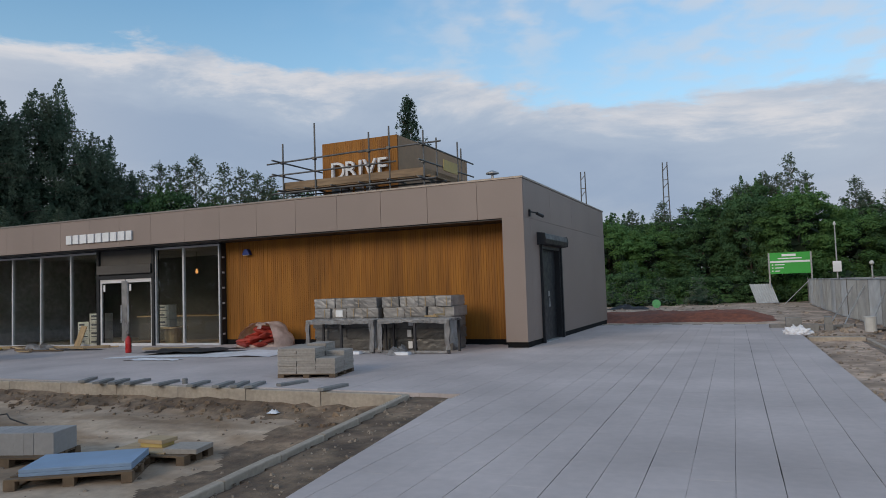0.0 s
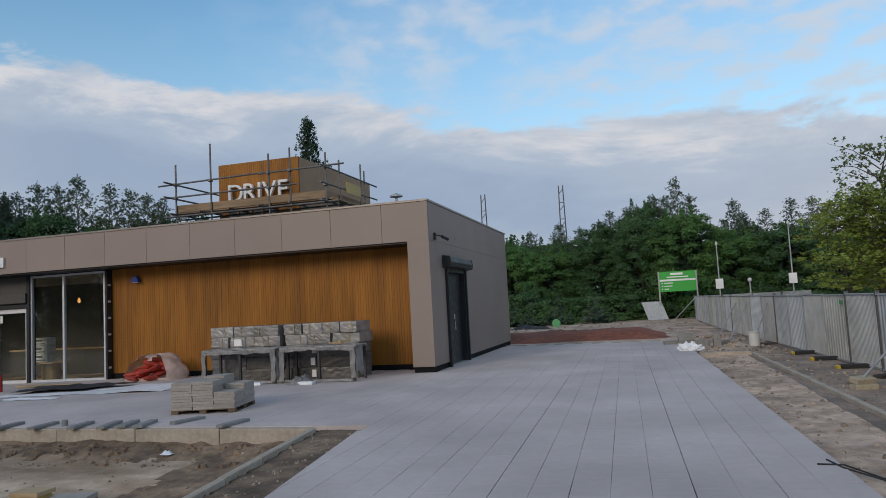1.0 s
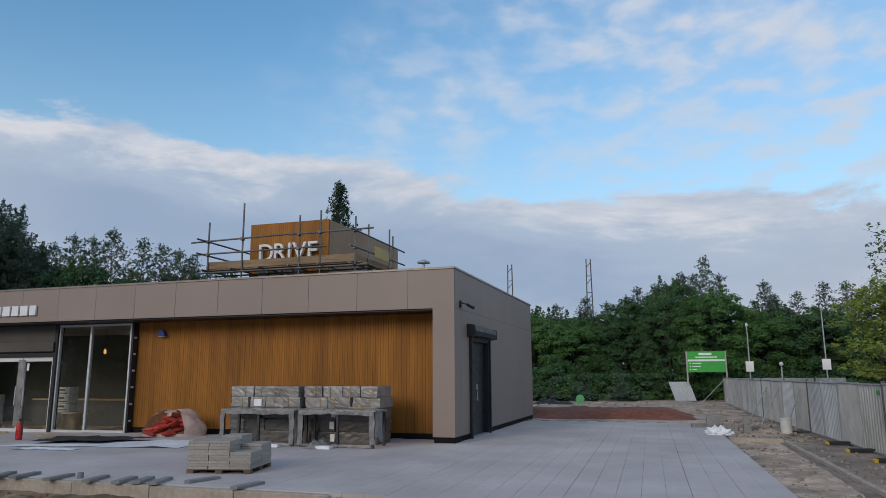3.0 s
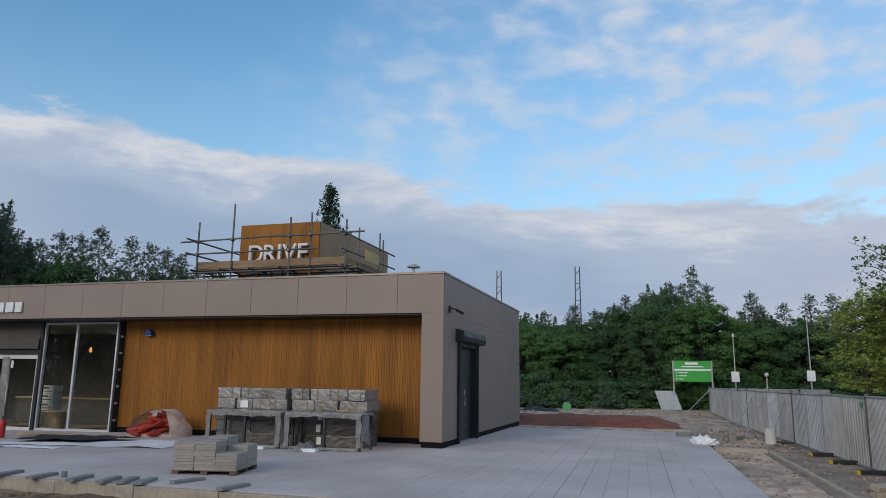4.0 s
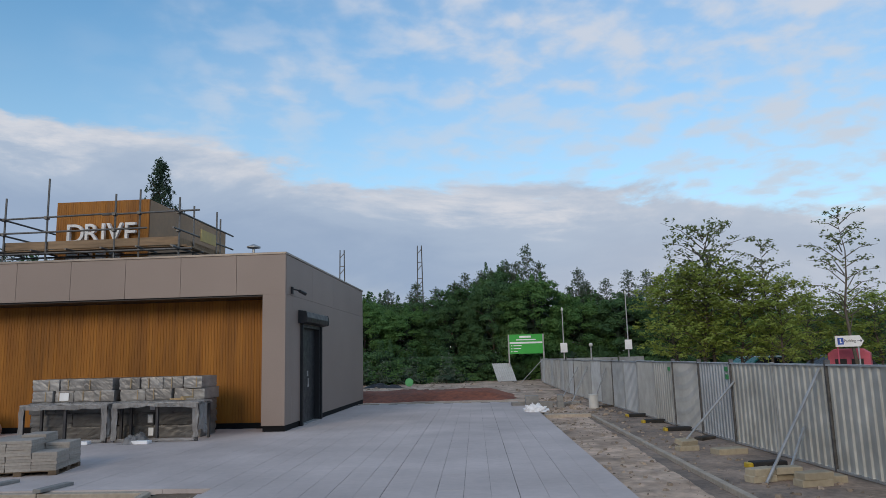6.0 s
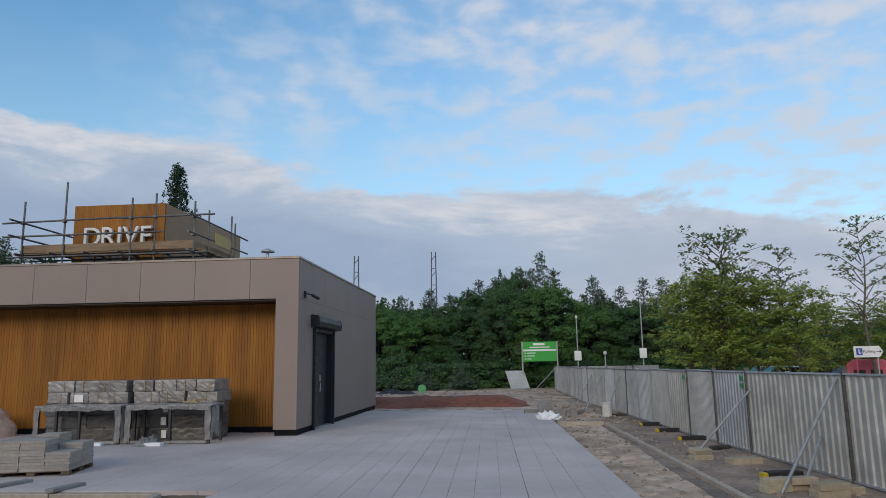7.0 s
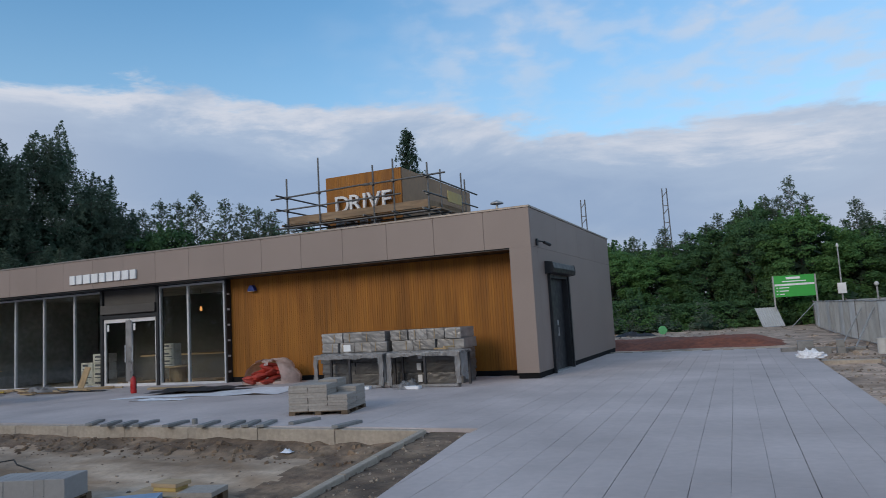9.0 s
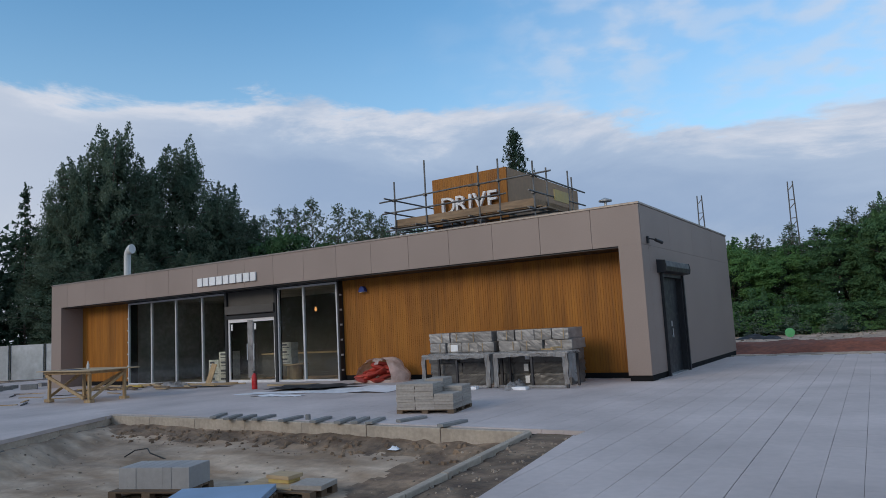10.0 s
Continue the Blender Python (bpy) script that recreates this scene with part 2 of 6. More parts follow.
M_PACKD = material("dark_wrapped_pack", (0.12, 0.115, 0.11), 0.34, var=0.18, scale=2.4, stretch=(1.2, 1.2, 4.0), turn=(0, radians(-35), 0), stain=0.3, stain_scale=3, bump=0.75, bump_scale=2.2, depth=0.05, folds=3.0, per="object", per_amount=0.25, rough_var=0.08)
M_WRAPTOP = material("wrapped_bench_top", (0.27, 0.262, 0.257), 0.3, var=0.3, scale=3, stretch=(1.5, 1.5, 5.0), turn=(0, radians(25), 0), stain=0.35, stain_scale=3, bump=0.8, bump_scale=4, depth=0.05, folds=3.0)
M_STRAP = material("tan_strap", (0.30, 0.22, 0.13), 0.6)
M_RACK = material("rack_steel", (0.05, 0.05, 0.055), 0.5, metal=0.4)
M_CLEARFILM = film_material("clear_sack_film", (0.7, 0.53, 0.46), 0.68)
M_REDSACK = material("red_sack", (0.42, 0.055, 0.035), 0.5, var=0.2, stain=0.2, bump=0.4, bump_scale=12, per="object", per_amount=0.25)
M_REDEXT = material("red_enamel", (0.50, 0.02, 0.02), 0.3, var=0.05)
M_SHEETW = material("white_sheet", (0.8, 0.81, 0.84), 0.5, var=0.08, stain=0.15, bump=0.4, bump_scale=8)
M_SHEETD = material("black_membrane", (0.025, 0.025, 0.028), 0.55, var=0.2, bump=0.4, bump_scale=8)
M_BLUE = material("blue_insulation", (0.25, 0.345, 0.48), 0.6, var=0.08, stain=0.1, bump=0.1)
M_BLUELAMP = material("blue_lamp_shell", (0.02, 0.05, 0.25), 0.4, var=0.05)
M_PLY = material("plywood", (0.44, 0.32, 0.19), 0.75, var=0.18, scale=3, stretch=(0.4, 3, 3), stain=0.2, bump=0.1, per="object")
M_WHITEPLASTIC = material("white_plastic", (0.6, 0.6, 0.58), 0.5, var=0.08, stain=0.15)
M_PINK = material("pink_bin_shell", (0.50, 0.085, 0.13), 0.5, var=0.1)
M_TEAL = material("teal_car_paint", (0.03, 0.20, 0.15), 0.3, var=0.05)
M_CARGREY = material("dark_car_paint", (0.03, 0.033, 0.04), 0.3, var=0.05)
M_CARWHITE = material("pale_car_paint", (0.45, 0.45, 0.44), 0.35, var=0.05)
M_CARGLASS = material("car_glass", (0.015, 0.018, 0.02), 0.1, var=0.05)
M_BARK = material("bark", (0.12, 0.10, 0.08), 0.95, var=0.35, scale=9, stretch=(2, 2, 0.5), stain=0.3, bump=0.6, bump_scale=20)
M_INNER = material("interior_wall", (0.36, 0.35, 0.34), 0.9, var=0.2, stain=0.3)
# darkened copy of the interior wall: the room's shade put into the colour
M_INNERDARK = material("interior_shade_dark", (0.09, 0.088, 0.085), 0.85, var=0.2, stain=0.3)
M_INFLOOR = material("interior_floor", (0.26, 0.24, 0.22), 0.8, var=0.2, stain=0.3)
M_CARD = material("cardboard_white", (0.5, 0.5, 0.48), 0.8, var=0.15, stain=0.15, per="object")
M_INK = material("print_ink", (0.05, 0.06, 0.09), 0.6)
M_YELLOWBOARD = material("yellow_board", (0.5, 0.37, 0.13), 0.6, var=0.1)
# glow that stands in for orange sunset light mirrored in the panes
M_GLINT = glow_material("sunset_glint", (1.0, 0.38, 0.08), 1.1)
M_CLAMP = material("green_clamp", (0.03, 0.22, 0.08), 0.5)
M_TOWER = material("tan_board", (0.36, 0.23, 0.135), 0.7, var=0.12, scale=6, stain=0.15, bump=0.05)
M_ROOF = material("roof_membrane", (0.16, 0.16, 0.165), 0.8, var=0.15, stain=0.3)


def leaf_material(name, base, other):
    m = material(name, base, 0.65, var=0.12, scale=0.6, stain=0.3, stain_scale=0.25, tint=other, bump=0, per="island", per_amount=0.13, spec=0.15)
    # leaf blades let part of the light through
    nt = m.node_tree
    b = nt.nodes["Principled BSDF"]
    tr = nt.nodes.new("ShaderNodeBsdfTranslucent")
    nt.links.new(b.inputs["Base Color"].links[0].from_socket, tr.inputs[0])
    mx = nt.nodes.new("ShaderNodeMixShader")
    mx.inputs[0].default_value = 0.45
    nt.links.new(b.outputs[0], mx.inputs[1])
    nt.links.new(tr.outputs[0], mx.inputs[2])
    nt.links.new(mx.outputs[0], nt.nodes["Material Output"].inputs[0])
    return m


M_LEAF = leaf_material("leaf_green", (0.16, 0.295, 0.095), (0.115, 0.23, 0.082))
# conifers' own dark green; in crowns and woods, shade put into leaf colour
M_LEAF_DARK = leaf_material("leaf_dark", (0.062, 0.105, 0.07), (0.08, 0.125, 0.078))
M_LEAF_TALL = leaf_material("leaf_weeping", (0.16, 0.205, 0.14), (0.095, 0.15, 0.105))
M_LEAF_MID = leaf_material("leaf_mid", (0.1, 0.195, 0.088), (0.13, 0.23, 0.093))
M_LEAF_PALE = leaf_material("leaf_birch", (0.17, 0.215, 0.15), (0.13, 0.18, 0.12))
M_LEAF_YELLOW = leaf_material("leaf_yellow_green", (0.36, 0.43, 0.10), (0.27, 0.36, 0.09))
M_LEAF_OLIVE = leaf_material("leaf_olive", (0.22, 0.26, 0.11), (0.16, 0.20, 0.09))



# ---- building blocks ----
class Shape:
    """A growing mesh of plain solids."""

    def __init__(self):
        self.v, self.f = [], []

    def add(self, verts, faces):
        n = len(self.v)
        self.v += [tuple(p) for p in verts]
        self.f += [tuple(i + n for i in f) for f in faces]
        return self

    def box(self, x0, x1, y0, y1, z0, z1, m=None):
        p = [(x, y, z) for x in (x0, x1) for y in (y0, y1) for z in (z0, z1)]
        if m is not None:
            p = [tuple(m @ Vector(q)) for q in p]
        return self.add(p, ((0, 1, 3, 2), (4, 6, 7, 5), (0, 4, 5, 1), (2, 3, 7, 6), (0, 2, 6, 4), (1, 5, 7, 3)))

    def tube(self, a, b, r0, r1=None, n=8):
        r1 = r0 if r1 is None else r1
        a, b = Vector(a), Vector(b)
        q = (b - a).to_track_quat("Z", "Y")
        ring = [(math.cos(2 * math.pi * k / n), math.sin(2 * math.pi * k / n)) for k in range(n)]
        p = [a + q @ Vector((c * r0, s * r0, 0)) for c, s in ring] + [b + q @ Vector((c * r1, s * r1, 0)) for c, s in ring]
        f = [(k, (k + 1) % n, n + (k + 1) % n, n + k) for k in range(n)]
        return self.add(p, f + [tuple(range(n - 1, -1, -1)), tuple(range(n, 2 * n))])

    def path(self, pts, r, n=8):
        for a, b in zip(pts, pts[1:]):
            self.tube(a, b, r, n=n)
        return self

    def lathe(self, profile, n=16, at=(0, 0, 0)):
        p, f = [], []
        for r, z in profile:
            p += [(at[0] + r * math.cos(2 * math.pi * k / n), at[1] + r * math.sin(2 * math.pi * k / n), at[2] + z) for k in range(n)]
        for i in range(len(profile) - 1):
            f += [(i * n + k, i * n + (k + 1) % n, (i + 1) * n + (k + 1) % n, (i + 1) * n + k) for k in range(n)]
        f += [tuple(range(n - 1, -1, -1)), tuple(range((len(profile) - 1) * n, len(profile) * n))]
        return self.add(p, f)

    def prism(self, outline, y0, y1):
        """An outline in x and z, drawn out along y."""
        n = len(outline)
        p = [(x, y0, z) for x, z in outline] + [(x, y1, z) for x, z in outline]
        return self.add(p, [tuple(range(n)), tuple(range(2 * n - 1, n - 1, -1))] + [(k, n + k, n + (k + 1) % n, (k + 1) % n) for k in range(n)])

    def mesh(self, name, mat, bevel=0.0, smooth=False):
        me = bpy.data.meshes.new(name)
        me.from_pydata(self.v, [], self.f)
        if bevel:
            bm = bmesh.new()
            bm.from_mesh(me)
            bmesh.ops.recalc_face_normals(bm, faces=bm.faces)
            bmesh.ops.bevel(bm, geom=list(bm.edges), offset=bevel, segments=2, affect="EDGES", profile=0.5, clamp_overlap=True)
            bm.to_mesh(me)
            bm.free()
        else:
            bm = bmesh.new()
            bm.from_mesh(me)
            bmesh.ops.recalc_face_normals(bm, faces=bm.faces)
            bm.to_mesh(me)
            bm.free()
        if smooth:
            me.shade_smooth()
        me.materials.append(mat)
        return me


def part(name, shape, mat, parent, label="", bevel=0.0, smooth=False, m=None):
    me = shape if isinstance(shape, bpy.types.Mesh) else shape.mesh(name, mat, bevel, smooth)
    ob = new(name, me)
    ob.parent = parent
    if m is not None:
        ob.matrix_basis = m
    if label:
        ob["label"] = label
    return ob


def thing(name, label, category, m=None, group="", kind=""):
    ob = new(name)
    ob.empty_display_size = 0.2
    if m is not None:
        ob.matrix_basis = m
    return tagged(ob, label, category, group, kind)


def solid(name, shape, mat, label, category="", kind="", group="", bevel=0.0, smooth=False, m=None):
    """A thing that is one single mesh."""
    ob = part(name, shape, mat, None, "", bevel, smooth, m)
    return tagged(ob, label, category, group, kind)


def unit_box(name, sx, sy, sz, mat, chamfer=0.006):
    """A low-cost block with chamfered upper edges, its base at the origin."""
    c = chamfer
    s = Shape()
    x, y = sx / 2, sy / 2
    p = [(-x, -y, 0), (x, -y, 0), (x, y, 0), (-x, y, 0), (-x, -y, sz - c), (x, -y, sz - c), (x, y, sz - c), (-x, y, sz - c),
         (-x + c, -y + c, sz), (x - c, -y + c, sz), (x - c, y - c, sz), (-x + c, y - c, sz)]
    f = [(3, 2, 1, 0), (8, 9, 10, 11)]
    for k in range(4):
        j = (k + 1) % 4
        f += [(k, j, 4 + j, 4 + k), (4 + k, 4 + j, 8 + j, 8 + k)]
    s.add(p, f)
    return s.mesh(name, mat)


def fall(x):
    """Height of the paved level: it falls gently away along the shopfront."""
    return -0.012 * min(30.0, max(0.0, -x - 9.0))


rng = random.Random(7)

# ---- the cafe building ----
L_END, DEPTH, TOP, SOFFIT = -27.15, 10.45, 4.4, 3.34
PIER = 0.583
Y_WOOD, Y_WIN = 1.0, 0.75
WIN_L, WIN_R = -22.45, -10.62

building = thing("cafe_building", "single-storey cafe with taupe panels and vertical timber cladding, nearly finished", "building")
s = Shape()
s.box(-0.3, 0, PIER, 1.45, 0.14, SOFFIT).box(-0.3, 0, 3.42, DEPTH, 0.14, SOFFIT).box(-0.3, 0, 1.45, 3.42, 2.66, SOFFIT)
part("side_wall", s, M_PANEL, building, "smooth taupe side wall with a recessed service door")
part("rear_wall", Shape().box(L_END, -0.3, DEPTH - 0.3, DEPTH, -0.4, SOFFIT), M_PANEL, building)
part("end_wall", Shape().box(L_END, L_END + 0.3, 1.3, DEPTH - 0.3, -0.4, SOFFIT), M_PANEL, building)
part("corner_pillar", Shape().box(-PIER, 0, 0, PIER, 0.14, SOFFIT), M_PANEL, building, "taupe panelled corner pillar", bevel=0.006)
part("end_pier", Shape().box(L_END, -26.35, 0, 1.3, -0.25, SOFFIT), M_PANEL, building, "taupe panelled pier at the end of the front", bevel=0.006)
# fascia: backing with panels hung on it
part("fascia_backing", Shape().box(L_END + 0.05, -0.05, 0.05, 0.5, SOFFIT + 0.01, TOP - 0.1).box(-0.5, -0.05, 0.5, DEPTH - 0.05, SOFFIT + 0.01, TOP - 0.1)
     .box(L_END + 0.05, L_END + 0.5, 0.5, DEPTH - 0.05, SOFFIT + 0.01, TOP - 0.1).box(L_END + 0.5, -0.5, DEPTH - 0.5, DEPTH - 0.05, SOFFIT + 0.01, TOP - 0.1), M_PLINTH, building)
fascia = part("fascia", Shape().box(L_END + 0.04, -0.04, 0.42, 0.46, SOFFIT + 0.005, SOFFIT + 0.05), M_PANEL, building)
joints = [0.0, -1.26] + [-1.26 - 1.445 * k for k in range(1, 18)]
joints = [x for x in joints if x > L_END + 0.3] + [L_END]
for a, b in zip(joints, joints[1:]):
    part("fascia_panel", Shape().box(b + 0.005, a - 0.005, 0.0, 0.05, SOFFIT, TOP - 0.06), M_PANEL, fascia)
for a, b in zip((0.06, 2.62, 5.25, 7.85), (2.62, 5.25, 7.85, DEPTH)):
    part("fascia_panel", Shape().box(-0.05, -0.002, a + 0.002, b - 0.002, SOFFIT + 0.006, TOP - 0.06), M_PANEL, fascia)
part("soffit", Shape().box(L_END + 0.3, -PIER, 0.06, Y_WOOD + 0.2, SOFFIT - 0.04, SOFFIT - 0.002), M_DARKFRAME, building, "dark soffit behind the fascia")
s = Shape().box(L_END - 0.02, 0.02, -0.02, 0.35, TOP - 0.055, TOP).box(-0.35, 0.02, 0.35, DEPTH + 0.02, TOP - 0.055, TOP)
s.box(L_END - 0.02, L_END + 0.35, 0.35, DEPTH + 0.02, TOP - 0.055, TOP).box(L_END + 0.35, -0.35, DEPTH - 0.35, DEPTH + 0.02, TOP - 0.055, TOP)
part("coping", s, M_COPING, building, "thin metal coping along the parapet", bevel=0.006)
part("roof", Shape().box(L_END + 0.3, -0.3, 0.4, DEPTH - 0.3, 3.72, 3.86), M_ROOF, building, "flat grey membrane roof")
s = Shape().box(-PIER + 0.03, 0.0, 0.03, 0.5, -0.02, 0.138).box(-0.27, -0.02, 0.5, 1.44, -0.02, 0.138).box(-0.27, -0.02, 3.44, DEPTH, -0.02, 0.138)
s.box(WIN_R + 0.1, -PIER + 0.03, Y_WOOD - 0.02, Y_WOOD + 0.1, -0.05, 0.14)
part("plinth", s, M_PLINTH, building, "dark recessed plinth at the foot of the walls")
part("plinth", Shape().box(-26.35, WIN_L - 0.1, Y_WOOD - 0.02, Y_WOOD + 0.1, -0.4, -0.02), M_PLINTH, building)

# vertical timber cladding in narrow slats
slat_w, pitch = 0.080, 0.0765


def cladding(x0, x1, z0, z1, y):
    panel = part("timber_cladding", Shape().box(x0, x1, y + 0.03, y + 0.25, z0, z1), M_BACKING, building, "vertical cedar slats, orange-brown, with dark gaps")
    n = int((x1 - x0) / pitch)
    me = Shape().prism([(-slat_w / 2 + 0.004, 0), (slat_w / 2 - 0.004, 0), (slat_w / 2 - 0.004, z1 - z0), (-slat_w / 2 + 0.004, z1 - z0)], 0.0, 0.028).mesh("slat", M_SLAT)
    for k in range(n):
        part("slat", me, M_SLAT, panel, m=pose(x0 + (k + 0.5) * (x1 - x0) / n, y + rng.uniform(-0.003, 0.003), z0))


cladding(WIN_R + 0.06, -PIER, 0.14, SOFFIT - 0.04, Y_WOOD)
cladding(-26.35, WIN_L - 0.06, -0.03, SOFFIT - 0.04, Y_WOOD)

# shopfront glazing
HEAD = 3.27
mull = [-22.45, -20.85, -19.25, -17.62, -16.2]
mull_r = [-13.45, -12.2, -10.62]


def glazed(x0, x1, thick_r):
    z0 = fall((x0 + x1) / 2) + 0.0
    w = part("window", Shape().box(x0, x1, Y_WIN + 0.1, Y_WIN + 0.14, z0 - 0.12, z0), M_DARKFRAME, building, "tall fixed shop window in a slim pale metal frame")
    f = Shape().box(x0, x0 + 0.05, Y_WIN, Y_WIN + 0.1, z0, HEAD).box(x0 + 0.05, x1 - thick_r, Y_WIN, Y_WIN + 0.1, HEAD - 0.06, HEAD)
    f.box(x0 + 0.05, x1 - thick_r, Y_WIN, Y_WIN + 0.1, z0, z0 + 0.07).box(x1 - thick_r, x1, Y_WIN, Y_WIN + 0.1, z0, HEAD)
    part("window_frame", f, M_FRAME, w)
    p = part("pane", Shape().box(x0 + 0.05, x1 - thick_r, Y_WIN + 0.045, Y_WIN + 0.057, z0 + 0.07, HEAD - 0.06), M_GLASS, w)
    p.visible_shadow = False
    return w


for a, b in zip(mull, mull[1:]):
    glazed(a + 0.002, b - 0.002, 0.012)
for a, b in zip(mull_r, mull_r[1:]):
    glazed(a + 0.002, b - 0.002, 0.05 if b == -10.62 else 0.012)
part("window_head", Shape().box(WIN_L, WIN_R, Y_WIN - 0.02, Y_WIN + 0.12, HEAD + 0.002, SOFFIT - 0.042), M_DARKFRAME, building)
s = Shape().box(WIN_R + 0.002, WIN_R + 0.055, Y_WIN + 0.02, Y_WOOD + 0.2, -0.1, SOFFIT - 0.045)
jamb = part("window_jamb", s, M_DARKFRAME, building)
for k in range(6):
    part("fixing_bracket", Shape().box(WIN_R + 0.056, WIN_R + 0.075, Y_WIN + 0.06, Y_WIN + 0.16, 0.3 + 0.5 * k, 0.36 + 0.5 * k), M_FRAME, jamb)
jamb = part("window_jamb", Shape().box(WIN_L - 0.055, WIN_L - 0.002, Y_WIN + 0.02, Y_WOOD + 0.2, -0.3, SOFFIT - 0.045), M_DARKFRAME, building)
for k in range(6):
    part("fixing_bracket", Shape().box(WIN_L - 0.05, WIN_L - 0.01, Y_WIN - 0.02, Y_WIN + 0.018, 0.1 + 0.5 * k, 0.16 + 0.5 * k), M_FRAME, jamb)

# entrance: dark surround with a pair of white-framed glass doors
ED = fall(-14.6)
s = Shape().box(-16.2, -16.09, Y_WIN - 0.06, Y_WIN + 0.2, ED - 0.1, HEAD).box(-13.56, -13.45, Y_WIN - 0.06, Y_WIN + 0.2, ED - 0.1, HEAD)
s.box(-16.09, -13.56, Y_WIN - 0.06, Y_WIN + 0.2, 2.28, 2.40)
part("entrance_surround", s, M_DARKFRAME, building, "dark metal surround of the entrance")
part("transom_panel", Shape().box(-16.09, -13.56, Y_WIN + 0.02, Y_WIN + 0.08, 2.40, HEAD), M_SHUTTER, building)
part("shutter_box", Shape().box(-16.12, -13.53, Y_WIN - 0.13, Y_WIN - 0.065, 2.44, 2.76), M_SHUTTER, building, "dark shutter box over the entrance", bevel=0.02)
for x0, x1, hinge in ((-16.08, -14.845, -15.0), (-14.815, -13.57, -14.66)):
    d = part("door", Shape().box(x0, x1, Y_WIN, Y_WIN + 0.06, ED, ED + 0.1), M_WHITEFRAME, building, "white-framed glass entrance door with protective film")
    s = Shape().box(x0, x0 + 0.08, Y_WIN, Y_WIN + 0.06, ED + 0.1, 2.27).box(x1 - 0.08, x1, Y_WIN, Y_WIN + 0.06, ED + 0.1, 2.27).box(x0 + 0.08, x1 - 0.08, Y_WIN, Y_WIN + 0.06, 2.14, 2.27)
    part("door_frame", s, M_WHITEFRAME, d)
    g = part("pane", Shape().box(x0 + 0.08, x1 - 0.08, Y_WIN + 0.025, Y_WIN + 0.037, ED + 0.1, 2.14), M_GLASS, d)
    g.visible_shadow = False
    part("handle", Shape().tube((hinge, Y_WIN - 0.05, 0.75), (hinge, Y_WIN - 0.05, 1.35), 0.016).tube((hinge, Y_WIN - 0.05, 0.8), (hinge, Y_WIN, 0.8), 0.01).tube((hinge, Y_WIN - 0.05, 1.3), (hinge, Y_WIN, 1.3), 0.01), M_FRAME, d)
    part("closer_tag", Shape().box(x0 + 0.14, x0 + 0.23, Y_WIN + 0.012, Y_WIN + 0.02, 1.85, 2.08), M_WHITE, d)
s = Shape()
s.box(-14.98, -14.72, Y_WIN - 0.045, Y_WIN - 0.03, 0.1, 2.2)
part("door_film", s, M_WRAP, building, "loose protective film hanging at the meeting stiles")

# brand lettering over the entrance, as plain white blocks
sign = part("fascia_sign", Shape().box(-16.75, -13.7, -0.012, -0.002, 3.66, 3.69), M_PLINTH, building, "raised white block lettering on the fascia")
x = -16.78
for wdt in (0.32, 0.33, 0.38, 0.36, 0.33, 0.36, 0.33, 0.36, 0.32):
    part("letter_block", Shape().box(x, x + wdt - 0.06, -0.075, -0.013, 3.54, 3.85), M_WHITE, sign, bevel=0.01)
    x += wdt + 0.015

# service door in the side wall, with its shutter box and a black conduit
d = part("service_door", Shape().box(-0.2, -0.12, 1.54, 3.33, 0.02, 2.57), M_DOOR, building, "dark steel service door under a roller-shutter box", bevel=0.005)
part("door_frame", Shape().box(-0.26, 0.03, 1.46, 1.54, -0.01, 2.65).box(-0.26, 0.03, 3.33, 3.41, -0.01, 2.65).box(-0.26, 0.03, 1.54, 3.33, 2.57, 2.65), M_DARKFRAME, d)
part("handle", Shape().tube((-0.1, 2.55, 1.0), (-0.1, 2.55, 1.2), 0.014).box(-0.12, -0.09, 2.51, 2.59, 0.95, 1.02), M_GALV, d)
part("lock_plate", Shape().box(-0.122, -0.112, 2.49, 2.61, 1.25, 1.4), M_GALV, d)
part("threshold", Shape().box(-0.26, 0.03, 1.542, 3.328, -0.01, 0.018), M_GALV, d)
sb = part("shutter_box", Shape().prism([(0.002, 2.67), (0.22, 2.70), (0.24, 2.82), (0.21, 2.97), (0.002, 3.0)], 1.17, 3.62), M_DARKFRAME, building, "dark roller-shutter box over the service door", bevel=0.008)
part("end_cap", Shape().prism([(0.002, 2.66), (0.23, 2.69), (0.25, 2.82), (0.22, 2.98), (0.002, 3.01)], 1.15, 1.169), M_DARKFRAME, sb)
part("end_cap", Shape().prism([(0.002, 2.66), (0.23, 2.69), (0.25, 2.82), (0.22, 2.98), (0.002, 3.01)], 3.621, 3.64), M_DARKFRAME, sb)
part("guide_rail", Shape().box(0.002, 0.075, 1.36, 1.45, -0.01, 2.66), M_DARKFRAME, building)
part("guide_rail", Shape().box(0.002, 0.075, 3.42, 3.51, -0.01, 2.66), M_DARKFRAME, building)

# camera on its arm at the corner
cctv = thing("security_camera", "small dark security camera on a wall bracket", "camera", pose(0.0, 0.5, 3.4))
part("bracket", Shape().box(0.002, 0.05, -0.05, 0.05, -0.02, 0.16), M_DARKFRAME, cctv, bevel=0.004)
part("arm", Shape().tube((0.05, 0, 0.1), (0.22, 0.18, 0.06), 0.018), M_DARKFRAME, cctv)
part("body", Shape().tube((0.18, 0.12, 0.06), (0.27, 0.36, 0.0), 0.04, 0.045, 12), M_DARKFRAME, cctv, smooth=False)

